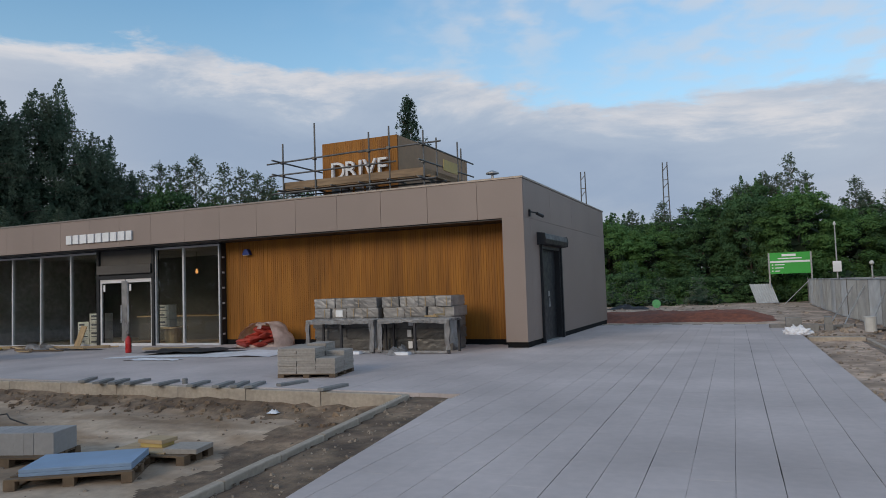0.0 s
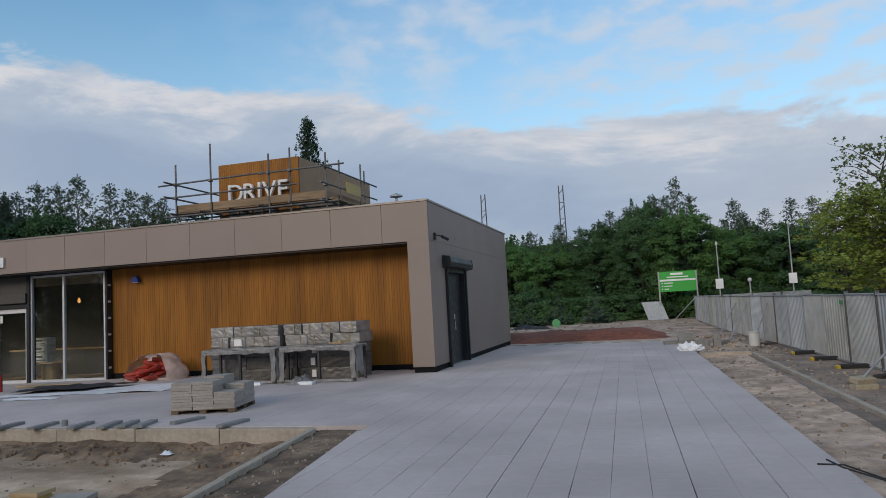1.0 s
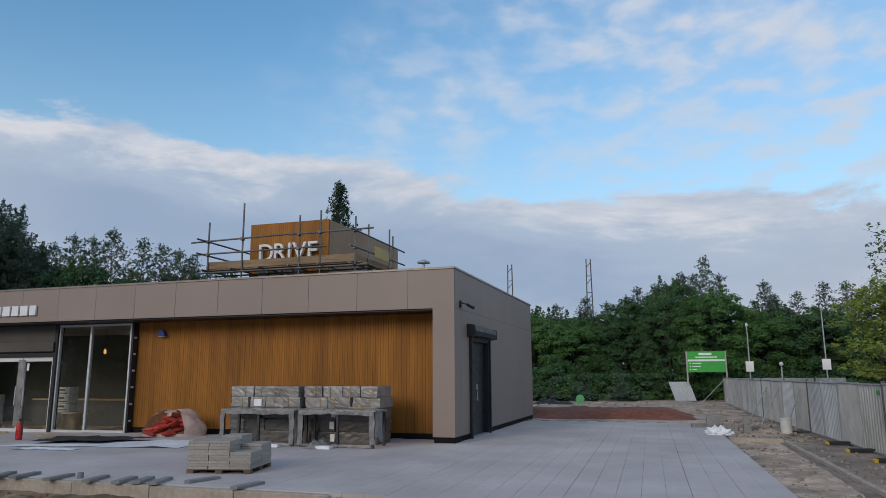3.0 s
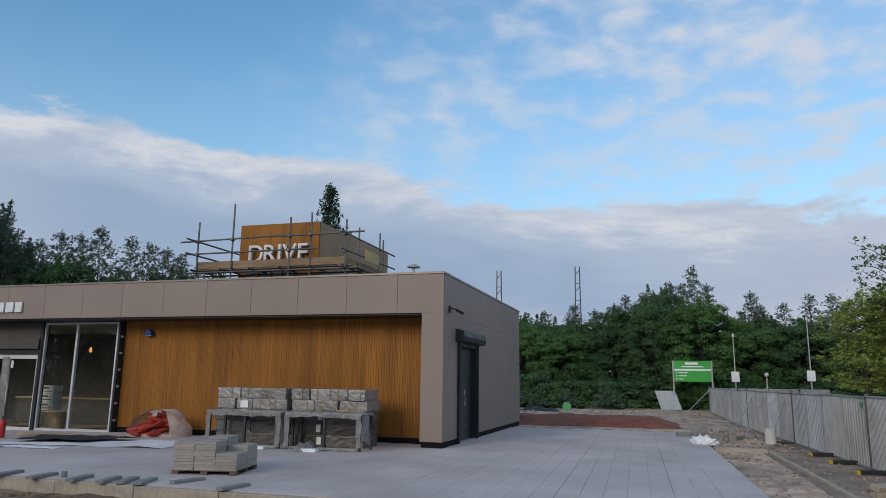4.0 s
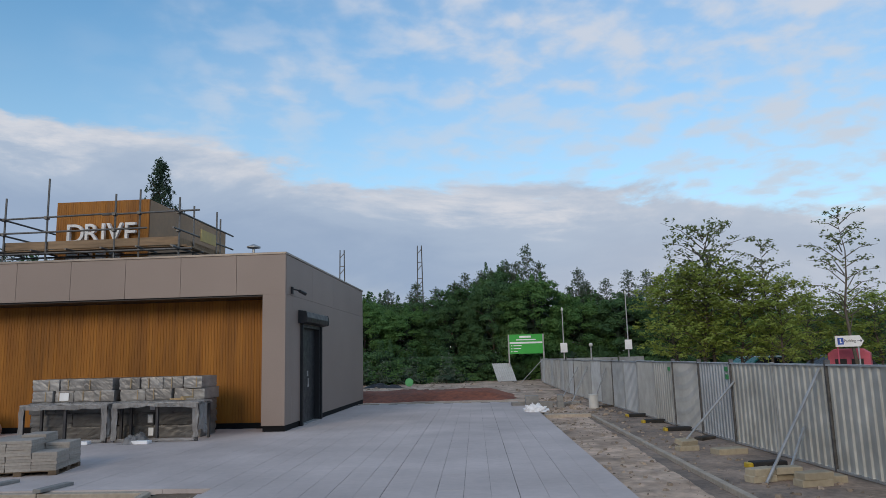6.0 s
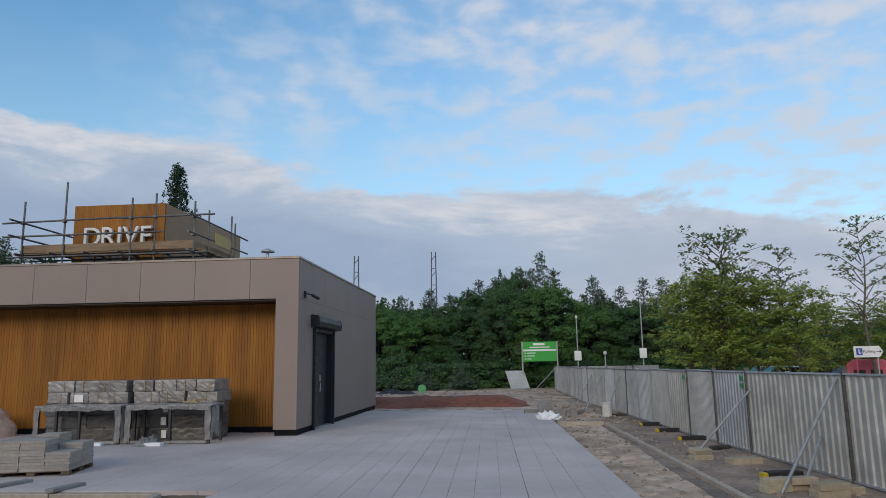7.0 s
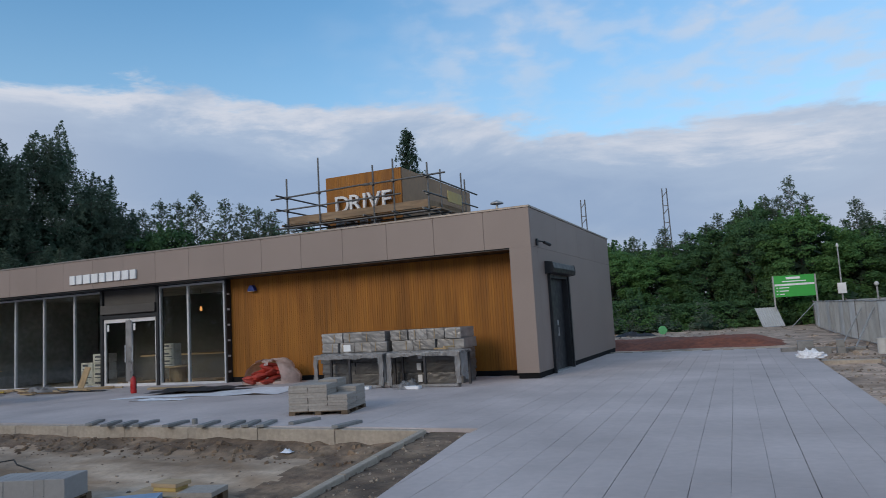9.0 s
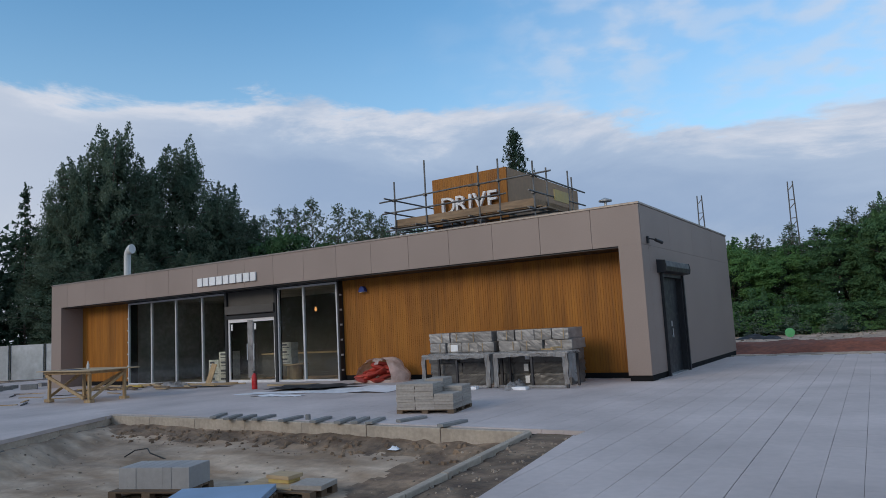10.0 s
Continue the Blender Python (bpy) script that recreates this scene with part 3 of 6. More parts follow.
# blue floodlight high on the timber
fl = thing("wall_floodlight", "small blue wall floodlight on the timber cladding", "lamp", pose(-9.6, Y_WOOD, 2.9) @ Matrix.Diagonal((0.7, 0.7, 0.7, 1)))
part("bracket", Shape().box(-0.05, 0.05, -0.05, 0.0, 0.0, 0.1), M_DARKFRAME, fl)
part("shade", Shape().prism([(-0.20, -0.06), (0.20, -0.06), (0.14, 0.10), (0.06, 0.2), (-0.06, 0.2), (-0.14, 0.10)], -0.26, -0.051), M_BLUELAMP, fl, bevel=0.01)
part("lens", Shape().box(-0.15, 0.15, -0.24, -0.08, -0.075, -0.062), M_WHITEPLASTIC, fl)

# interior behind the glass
# back and right walls carry shade in their colour; the left is paler
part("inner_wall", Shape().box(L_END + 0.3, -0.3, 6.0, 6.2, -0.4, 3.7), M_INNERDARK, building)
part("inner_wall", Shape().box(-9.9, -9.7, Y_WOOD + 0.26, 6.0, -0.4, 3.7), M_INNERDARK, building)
part("inner_wall", Shape().box(-22.9, -22.7, Y_WOOD + 0.26, 6.0, -0.4, 3.7), M_INNER, building)
part("inner_floor", Shape().box(-22.7, -9.9, Y_WIN + 0.15, 6.0, -0.5, -0.16), M_INFLOOR, building)
part("inner_ceiling", Shape().box(-22.7, -9.9, Y_WIN + 0.15, 6.0, 3.3, 3.36), M_INNER, building)

# flue on the roof
flue = thing("roof_flue", "white galvanised flue pipe with a bent top on the roof", "flue", pose(-26.0, 3.0, 3.86) @ Matrix.Diagonal((0.8, 0.8, 1, 1)))
pts = [(0, 0, 0), (0, 0, 1.9), (0.04, 0, 2.08), (0.14, 0, 2.2), (0.32, 0, 2.26)]
part("pipe", Shape().path(pts, 0.2, 14), M_WHITEPLASTIC, flue)
part("collar", Shape().tube((0, 0, 0), (0, 0, 0.12), 0.3, 0.22, 14), M_GALV, flue)
part("outlet", Shape().tube((0.30, 0, 2.255), (0.5, 0, 2.27), 0.23, 0.23, 14), M_WHITEPLASTIC, flue)

vent = thing("roof_vent", "small capped vent on the flat roof", "vent", pose(-2.22, 4.0, 3.86) @ Matrix.Diagonal((0.7, 0.7, 0.97, 1)))
part("stem", Shape().tube((0, 0, 0), (0, 0, 1.35), 0.06, n=10), M_GALV, vent)
part("cap", Shape().lathe([(0.07, 1.35), (0.3, 1.38), (0.3, 1.42), (0.05, 1.5)], 16), M_GALV, vent)

# ---- drive-through sign box on the roof, with scaffold ----
tower = thing("roof_sign_box", "timber-clad roof box with raised white lettering", "sign", pose(-7.68, 2.5, 3.86))
TW, TD, TH = 2.83, 5.9, 2.66
part("side_panel", Shape().box(TW - 0.04, TW, 0.03, TD, 0, TH), M_TOWER, tower, "plain tan boarded side of the roof box")
part("side_panel", Shape().box(0, 0.04, 0.03, TD, 0, TH), M_PANEL, tower)
part("back_panel", Shape().box(0.04, TW - 0.04, TD - 0.04, TD, 0, TH), M_PANEL, tower)
part("lid", Shape().box(0.04, TW - 0.04, 0.03, TD - 0.04, TH - 0.08, TH - 0.02), M_ROOF, tower)
front = part("front_cladding", Shape().box(0, TW, 0.0, 0.03, 0, TH), M_BACKING, tower, "vertical cedar slats on the front of the roof box")
me = Shape().box(-0.033, 0.033, 0, 0.03, 0, TH).mesh("slat", M_SLAT)
for k in range(40):
    part("slat", me, M_SLAT, front, m=pose((k + 0.5) * TW / 40, -0.031, 0))


def lettering(text, size, extrude):
    cu = bpy.data.curves.new("text", "FONT")
    cu.body, cu.size, cu.extrude, cu.align_x = text, size, extrude, "CENTER"
    cu.offset = 0.004 * size
    ob = bpy.data.objects.new("text", cu)
    scene.collection.objects.link(ob)
    me = bpy.data.meshes.new_from_object(ob.evaluated_get(bpy.context.evaluated_depsgraph_get()))
    bpy.data.objects.remove(ob)
    return me


x = 0.44
for ch, adv in (("D", 0.50), ("R", 0.48), ("I", 0.24), ("V", 0.46), ("E", 0.45)):
    me = lettering(ch, 0.80, 0.05)
    me.materials.append(M_WHITE)
    part("letter", me, M_WHITE, tower, m=pose(x + adv / 2, -0.16, 1.40, 90, 0, 0))
    x += adv
for x0, x1 in ((0.45, 0.75), (0.85, 1.2), (1.35, 1.6), (1.75, 2.05)):
    part("letter_bar", Shape().box(x0, x1, -0.2, -0.1, 0.9, 1.22), M_WHITE, tower)

scaff = thing("scaffold", "tube scaffold with timber toe boards round the roof box", "scaffold", pose(-8.6, 1.55, 3.86))
SX, SY = 5.1, 7.9
R = 0.028
stand = [(0.0, 0.0, 2.62), (1.25, 0.0, 3.15), (3.24, 0.0, 2.62), (3.95, 0.0, 2.72), (5.1, 0.0, 2.45), (0.0, 3.0, 2.4), (1.0, 7.9, 2.4), (5.1, 0.95, 2.4), (5.1, 2.65, 2.57), (5.1, 2.95, 2.4), (2.6, 7.9, 2.4)]
for x, y, h in stand:
    part("standard", Shape().tube((x, y, 0.02), (x, y, h), R), M_SCAFF, scaff)
    part("base_plate", Shape().box(x - 0.08, x + 0.08, y - 0.08, y + 0.08, 0, 0.02), M_SCAFF, scaff)
for a, b in (((-0.55, -0.06, 1.55), (5.9, -0.06, 2.15)), ((-0.6, -0.06, 1.98), (3.3, -0.06, 2.05)), ((2.9, -0.06, 2.02), (5.7, -0.06, 2.05)),
             ((-0.5, -0.06, 1.58), (4.2, -0.06, 1.60)), ((5.16, -0.5, 2.0), (5.16, 3.9, 2.0)), ((5.16, -0.5, 1.5), (5.16, 3.9, 1.55)), ((-0.06, -0.5, 2.0), (-0.06, 5.5, 2.0)), ((-0.06, -0.5, 1.55), (-0.06, 5.5, 1.55)),
             ((-0.4, -0.06, 0.98), (5.5, -0.06, 0.98)), ((-0.4, 0.72, 0.98), (5.5, 0.72, 0.98)), ((5.16, -0.5, 0.98), (5.16, 6.0, 0.98)), ((-0.4, 7.96, 2.0), (5.6, 7.96, 2.0))):
    if a[2] == b[2] or abs(a[2] - b[2]) < 0.2:
        part("ledger", Shape().tube(a, b, R), M_SCAFF, scaff)
for k in range(6):
    part("transom", Shape().tube((0.05 + k * 1.0, -0.35, 1.04), (0.05 + k * 1.0, 0.85, 1.04), R), M_SCAFF, scaff)
for k in range(3):
    part("board", Shape().box(-0.3, 5.3, 0.06 + 0.225 * k, 0.27 + 0.225 * k, 1.07, 1.108), M_BOARD, scaff)
part("toe_board", Shape().box(-0.05, 3.3, 0.03, 0.066, 1.11, 1.335), M_BOARD, scaff)
part("toe_board", Shape().box(3.2, 5.1, -0.006, 0.03, 1.11, 1.335), M_BOARD, scaff, "pale new timber toe board")
part("toe_board", Shape().box(5.03, 5.066, 0.1, 5.5, 1.11, 1.335), M_BOARD, scaff)
part("board", Shape().box(5.2, 5.42, 0.1, 5.7, 1.03, 1.068), M_BOARD, scaff)
for k in range(8):
    x, z = (0, 1.25, 3.24, 3.95, 5.1, 0, 3.24, 5.1)[k], (1.98, 2.0, 2.03, 2.04, 2.02, 1.56, 1.58, 1.5)[k]
    part("coupler", Shape().box(x - 0.05, x + 0.05, -0.1, 0.035, z - 0.045, z + 0.045), M_SCAFF, scaff, bevel=0.01)
part("warning_board", Shape().box(5.20, 5.23, 1.2, 2.3, 1.40, 1.75), M_YELLOWBOARD, scaff, "yellow board tied to the scaffold")

# ---- ground ----
def lean(x, y):
    """The paving's long joints run a little askew to the building's side."""
    return x + SKEW * (0.8 - y)


SKEW = 0.024


def paved(x, y):
    """Whether a place lies on the paved forecourt."""
    if x > lean(6.5, y) or x < -40 or y > 9.35:
        return False
    if y > -7.42:
        return not (L_END < x < -0.28 and y > 1.2)
    left = 1.14 + (-7.42 - y) * 0.145
    return x > left or x < -10.2 - (-7.42 - y) * -0.55


def zone(x, y):
    if paved(x, y):
        return "bed"
    if 6.5 <= x < 7.75 and y < 3.4:
        return "sand"
    if y >= 3.4 and 6.5 <= x < 8.3 + 0.9 * noise.noise((x * 0.5, y * 0.5, 4.0)):
        return "sand"
    if x >= 7.75 and y < 30:
        return "tarmac"
    if x < 1.9 and y < -7.4:
        if x > 0.42 + (-7.42 - y) * 0.135 or y > -8.15 + 0.25 * noise.noise((x * 0.7, 0.0, 8.0)) + 0.2 * noise.noise((x * 5, y * 5, 8.0)):
            return "soil"
        if x > -1.4 + (-7.42 - y) * 0.135 + 0.9 * noise.noise((x * 0.9, y * 0.9, 5.0)) + 0.25 * noise.noise((x * 4, y * 4, 6.0)):
            return "soil"
        return "pit"
    if x < -40 and y < 2:
        return "tarmac"
    if y > 33.5 or x < -45:
        return "grass"
    if x >= 6.5:
        return "tarmac"
    return "sand"


def height(x, y):
    z = zone(x, y)
    if z == "bed" and -14 < y < -7 and not all(paved(x + a, y + b) for a in (-0.3, 0.3) for b in (-0.2, 0.2)):
        z = "pit" if x < 0.6 else "soil"
    n = noise.noise((x * 0.8, y * 0.8, 1.3)) * 0.5 + noise.noise((x * 2.7, y * 2.7, 4.1)) * 0.3 + noise.noise((x * 7, y * 7, 7.7)) * 0.2
    if z == "bed":
        return fall(x) - 0.009
    if z in ("soil", "pit"):
        if x > 0.42 + (-7.42 - y) * 0.135:
            return -0.06 + 0.04 * n
        bank = max(0.0, min(1.0, (y + 8.2 + 0.22 * noise.noise((x * 0.9, 0.0, 3.0))) / 0.6))
        side = x + 10.2 - 0.55 * (-7.42 - y)
        bank = max(bank, max(0.0, min(1.0, (1.0 - side) / 0.8)))
        floor_z = -0.33 - 0.17 * max(0.0, min(1.0, (-8.0 - y) / 1.7))
        return floor_z + (-0.2 - floor_z) * bank + (0.035 + 0.04 * bank) * n + (0.04 + 0.12 * (1 - bank)) * bank * noise.noise((x * 4.5, y * 4.5, 2.0))
    if z == "sand" and x > 6.4:
        return -0.10 + 0.07 * n
    if z == "tarmac":
        return -0.12 + 0.02 * n
    return -0.05 + 0.06 * n + fall(x)


def axis(stops):
    out = [stops[0][0]]
    for (a, step), (b, _) in zip(stops, stops[1:]):
        k = max(1, round((b - a) / step))
        out += [a + (b - a) * (i + 1) / k for i in range(k)]
    return out


gx = axis([(-2500, 500), (-500, 90), (-60, 4), (-30, 0.6), (-12, 0.14), (-3.2, 0.06), (1.9, 0.5), (6.4, 0.1), (7.9, 0.35), (12, 3), (60, 90), (500, 500), (2500, 1)])
gy = axis([(-2500, 500), (-500, 90), (-50, 5), (-16, 0.35), (-13, 0.07), (-7.2, 0.14), (4.0, 0.5), (9.0, 0.3), (16, 1.2), (60, 90), (500, 500), (2500, 1)])
names = ["bed", "soil", "sand", "tarmac", "grass", "pit"]
verts = [(x, y, height(x, y)) for y in gy for x in gx]
nx = len(gx)
faces, slots = [], []
for j in range(len(gy) - 1):
    for i in range(nx - 1):
        faces.append((j * nx + i, j * nx + i + 1, (j + 1) * nx + i + 1, (j + 1) * nx + i))
        slots.append(names.index(zone((gx[i] + gx[i + 1]) / 2, (gy[j] + gy[j + 1]) / 2)))
me = bpy.data.meshes.new("ground")
me.from_pydata(verts, [], faces)
for m_ in (M_BED, M_SOIL, M_SAND, M_TARMAC, M_GRASS, M_PIT):
    me.materials.append(m_)
me.polygons.foreach_set("material_index", slots)
me.shade_smooth()
ground = tagged(new("ground", me), "bare building-site ground of soil, sand and old tarmac", "ground", kind="structure")

# concrete edge along the sunken bed and the kerbs
def kerb_run(a, b, w, z0, z1, step=0.9):
    """Kerb stones laid end to end."""
    a, b = Vector(a), Vector(b)
    n = max(1, round((b - a).length / step))
    ang = math.degrees(math.atan2(b.y - a.y, b.x - a.x))
    ln = (b - a).length / n
    holder = thing("kerb", "run of pale concrete kerb stones", "kerb", kind="structure")
    me = Shape().box(-ln / 2 + 0.004, ln / 2 - 0.004, -w / 2, w / 2, z0, z1).mesh("kerb_stone", M_KERB, 0.012)
    for k in range(n):
        c = a + (b - a) * (k + 0.5) / n
        part("kerb_stone", me, M_KERB, holder, m=pose(c.x, c.y, fall(c.x) + rng.uniform(-0.006, 0.006), 0, 0, ang + rng.uniform(-0.4, 0.4)))


kerb_run((-10.2, -7.50), (0.36, -7.50), 0.14, -0.32, -0.012, 1.6)
kerb_run((0.42, -7.6), (1.28, -14.2), 0.10, -0.30, 0.0)
kerb_run((-10.2, -7.6), (-7.0, -13.4), 0.14, -0.4, -0.02)
kerb_run((7.86, 3.6), (8.13, -11.0), 0.10, -0.25, -0.05)
kerb_run((-0.1, 9.5), (6.2, 9.5), 0.14, -0.2, 0.01)
kerb_run((6.5, 3.5), (7.8, 3.6), 0.3, -0.2, 0.0)

# heap of red soil
hx, hy = 44, 26
verts, faces = [], []
for j in range(hy + 1):
    for i in range(hx + 1):
        u, v = i / hx, j / hy
        x, y = -3.5 + 9.8 * u, 11.0 + 5.8 * v
        e = min(1.0, 4.0 * min(u, 1 - u) * 1.6) * min(1.0, 4.5 * min(v, 1 - v))
        n = noise.noise((x * 0.7, y * 0.7, 2)) * 0.5 + noise.noise((x * 2.6, y * 2.6, 5)) * 0.35 + noise.noise((x * 6, y * 6, 5)) * 0.15
        verts.append((x, y, -0.12 + e * (0.36 + 0.20 * n)))
for j in range(hy):
    for i in range(hx):
        faces.append((j * (hx + 1) + i, j * (hx + 1) + i + 1, (j + 1) * (hx + 1) + i + 1, (j + 1) * (hx + 1) + i))
me = bpy.data.meshes.new("soil_mound")
me.from_pydata(verts, [], faces)
me.materials.append(M_RED)
me.shade_smooth()
tagged(new("soil_mound", me), "long low heap of red-brown soil", "soil")

# loose stones and clods
def stones(name, n, place, lo, hi, mat, label):
    s = Shape()
    g = random.Random(11)
    for _ in range(n):
        x, y = place(g)
        r = lo + (hi - lo) * g.random() ** 3
        if paved(x, y):
            continue
        z = height(x, y)
        a_ = g.uniform(0, 6.28)
        ca, sa = math.cos(a_) * r, math.sin(a_) * r
        p = []
        for dx, dy, dz in ((-1, -1, 0), (1, -1, 0), (1, 1, 0), (-1, 1, 0), (-0.6, -0.6, 1), (0.6, -0.6, 1), (0.6, 0.6, 1), (-0.6, 0.6, 1)):
            ux, uy = dx * g.uniform(0.5, 1.1), dy * g.uniform(0.4, 0.8)
            p.append((x + ux * ca - uy * sa, y + ux * sa + uy * ca, z - 0.15 * r + r * dz * g.uniform(0.5, 1.0)))
        s.add(p, ((3, 2, 1, 0), (4, 5, 6, 7), (0, 1, 5, 4), (1, 2, 6, 5), (2, 3, 7, 6), (3, 0, 4, 7)))
    solid(name, s, mat, label, "stones", kind="stuff")


stones("stones", 900, lambda g: (g.uniform(0.5, 1.7), g.uniform(-13.5, -7.6)) if g.random() < 0.45 else (g.uniform(-9.5, 0.3), g.uniform(-12.5, -7.7)), 0.008, 0.038, M_STONE, "loose stones and clods in the sunken soil bed")
stones("clods", 420, lambda g: (g.uniform(-9.0, 0.2), -7.72 - 0.75 * g.random() ** 1.3), 0.012, 0.075, M_SOIL, "clods of brown soil on the bank of the bed")
stones("stones", 480, lambda g: (g.uniform(6.6, 7.7), g.uniform(-11, 3.3)) if g.random() < 0.75 else (g.uniform(7.9, 9.2), g.uniform(-8, 8)), 0.01, 0.055, M_STONE, "loose stones and clods along the sandy strip")
stones("rubble", 420, lambda g: (g.uniform(6.3, 9.0), g.uniform(3.6, 13)), 0.015, 0.10, M_STONE, "broken concrete rubble beside the fence")
stones("rubble", 260, lambda g: (g.uniform(8.0, 9.6) + 0.0, g.uniform(-8.0, 4.0)), 0.01, 0.06, M_STONE, "broken stones along the foot of the fence")
stones("rubble", 220, lambda g: (g.uniform(-6, 7.5), g.uniform(17, 32)), 0.03, 0.12, M_STONE, "scattered stones on the sandy ground")

# ---- fence of steel hoarding panels ----
FENCE = [(10.75, -16.0), (10.12, -7.6), (9.46, 0.85), (9.12, 8.0), (8.6, 14.5), (8.35, 31.0)]


def fence_at(d):
    for a, b in zip(FENCE, FENCE[1:]):
        a, b = Vector(a), Vector(b)
        if d <= (b - a).length:
            return a + (b - a).normalized() * d, (b - a).normalized()
        d -= (b - a).length
    return b, (b - a).normalized()


FB, FT = -0.10, 1.46


def hoarding_mesh(w, ribs, mat):
    """A corrugated steel sheet, w long, from the origin along x."""
    prof = []
    for k in range(ribs):
        x = w * k / ribs
        p = w / ribs
        prof += [(x, 0.0), (x + p * 0.45, 0.0), (x + p * 0.57, 0.024), (x + p * 0.88, 0.024)]
    prof.append((w, 0.0))
    s = Shape()
    n = len(prof)
    h = FT - FB - 0.06
    v = [(x, y, 0.03) for x, y in prof] + [(x, y, h) for x, y in prof] + [(x, y + 0.003, 0.03) for x, y in prof] + [(x, y + 0.003, h) for x, y in prof]
    f = []
    for k in range(n - 1):
        f += [(k, k + 1, n + k + 1, n + k), (2 * n + k + 1, 2 * n + k, 3 * n + k, 3 * n + k + 1), (n + k, n + k + 1, 3 * n + k + 1, 3 * n + k)]
    return s.add(v, f).mesh("sheet", mat)


PW = 1.70
sheets = {0: hoarding_mesh(PW - 0.05, 11, M_HOARD), 1: hoarding_mesh(PW - 0.05, 24, M_HOARD2), 2: hoarding_mesh(PW - 0.05, 9, M_CREAM)}
rail = Shape().box(0, PW - 0.05, -0.02, 0.05, FT - FB - 0.06, FT - FB - 0.035).mesh("top_rail", M_HOARD)
rail_b = Shape().box(0, PW - 0.05, -0.015, 0.045, 0.0, 0.03).mesh("bottom_rail", M_GALV)
post = Shape().box(-0.022, 0.022, -0.03, 0.05, -0.02, FT - FB + 0.025).mesh("post", M_SCAFF)
post_pale = Shape().box(-0.012, 0.012, -0.012, 0.05, -0.02, FT - FB - 0.02).mesh("post", M_HOARD2)
fence = thing("fence", "line of grey corrugated steel hoarding panels between posts", "fence")
kinds = [2, 2, 2, 2, 2, 2, 2, 0, 1, 2, 1, 0, 0, 1, 0, 1, 1, 0, 1, 0, 1, 1, 0, 1, 1, 0, 1, 1]
d = 1.35
k = 0
total = sum((Vector(b) - Vector(a)).length for a, b in zip(FENCE, FENCE[1:]))
while d + PW < total:
    p, _ = fence_at(d)
    q, _ = fence_at(d + PW)
    ang = math.degrees(math.atan2(q.y - p.y, q.x - p.x))
    base = pose(p.x, p.y, FB + rng.uniform(-0.012, 0.012), 0, rng.uniform(-0.2, 0.2), ang)
    part("post", post if k in (5, 7, 8, 9, 13, 17) else post_pale, M_SCAFF, fence, m=pose(p.x, p.y, FB, 0, 0, ang))
    pn = part("panel", sheets[kinds[k % len(kinds)]], M_HOARD, fence, m=base @ pose(0.025, 0, 0))
    part("top_rail", rail, M_GALV, pn)
    part("bottom_rail", rail_b, M_GALV, pn)
    d += PW
    k += 1

# far cross fence behind the end of the line, and the one beyond the building
cross = thing("fence", "short return of pale grey hoarding beside the green sign", "fence")
for k in range(4):
    part("panel", sheets[1], M_HOARD2, cross, m=pose(8.35 + 1.75 * k, 31.05, FB, 0, 0, 4))
    part("post", post, M_SCAFF, cross, m=pose(8.32 + 1.75 * k, 31.05, FB))
back_fence = thing("fence", "pale grey site hoarding beyond the end of the building", "fence")
tall = Shape().box(0, 2.35, 0, 0.04, 0.05, 2.2).mesh("panel", M_HOARD)
for k in range(9):
    part("panel", tall, M_HOARD, back_fence, m=pose(-44.0 + 2.4 * k, 4.2 + 0.9 * k, -0.35, 0, 0, 20.5))
    part("post", Shape().tube((-44.02 + 2.4 * k, 4.15 + 0.9 * k, -0.4), (-44.02 + 2.4 * k, 4.15 + 0.9 * k, 1.9), 0.03), M_SCAFF, back_fence)

# raking poles that hold the fence
def prop(top, foot, label="grey steel pole propping the fence"):
    solid("fence_prop", Shape().tube(top, foot, 0.021, n=10), M_GALV, label, "pole", group="poles propping the fence")


prop((9.97, -6.0, 1.36), (8.66, -7.05, -0.1))
prop((9.72, -2.9, 1.05), (8.56, -3.56, 0.06))
prop((9.91, -5.4, 0.44), (9.17, -6.5, -0.1), "thin dark steel bar leaning at the fence")
prop((9.02, 8.1, 1.15), (8.30, 6.8, -0.1))
prop((8.85, 11.3, 1.2), (7.95, 9.6, -0.1))
prop((8.72, 13.3, 1.2), (7.8, 11.8, -0.1))
prop((8.34, 30.5, 1.3), (6.9, 29.0, -0.05))


def block_pile(name, x, y, z, dims, layout, mat, label, group=""):
    holder = thing(name, label, "blocks", pose(x, y, z), group)
    me = unit_box("block", *dims, mat, 0.01)
    for bx, by, bz, a, tilt in layout:
        part("block", me, mat, holder, m=pose(bx, by, bz, tilt, 0, a))
    return holder


bd = (0.38, 0.19, 0.09)
block_pile("block_pile", 8.68, -6.80, -0.12, bd, ((0, 0, 0, 20, 0), (0.4, 0.18, 0, 14, 0), (0.02, 0.02, 0.09, 24, 0), (0.38, 0.1, 0.09, 10, 0)), M_BLOCK, "small pile of buff concrete blocks weighting a pole", "block piles along the fence")
block_pile("block_pile", 9.22, -7.15, -0.12, (0.44, 0.2, 0.09), ((0, 0, 0, 12, 0), (0.3, 0.25, 0, 8, 0), (0.02, 0.0, 0.09, 16, 0)), M_BLOCK, "pile of buff concrete blocks at the foot of the fence", "block piles along the fence")
block_pile("block_pile", 8.55, -3.62, -0.12, bd, ((0, 0, 0, 15, 0), (0.1, 0.3, 0, 80, 0), (0.0, 0.05, 0.11, 30, 14)), M_BLOCK, "tilted buff concrete blocks holding a pole", "block piles along the fence")
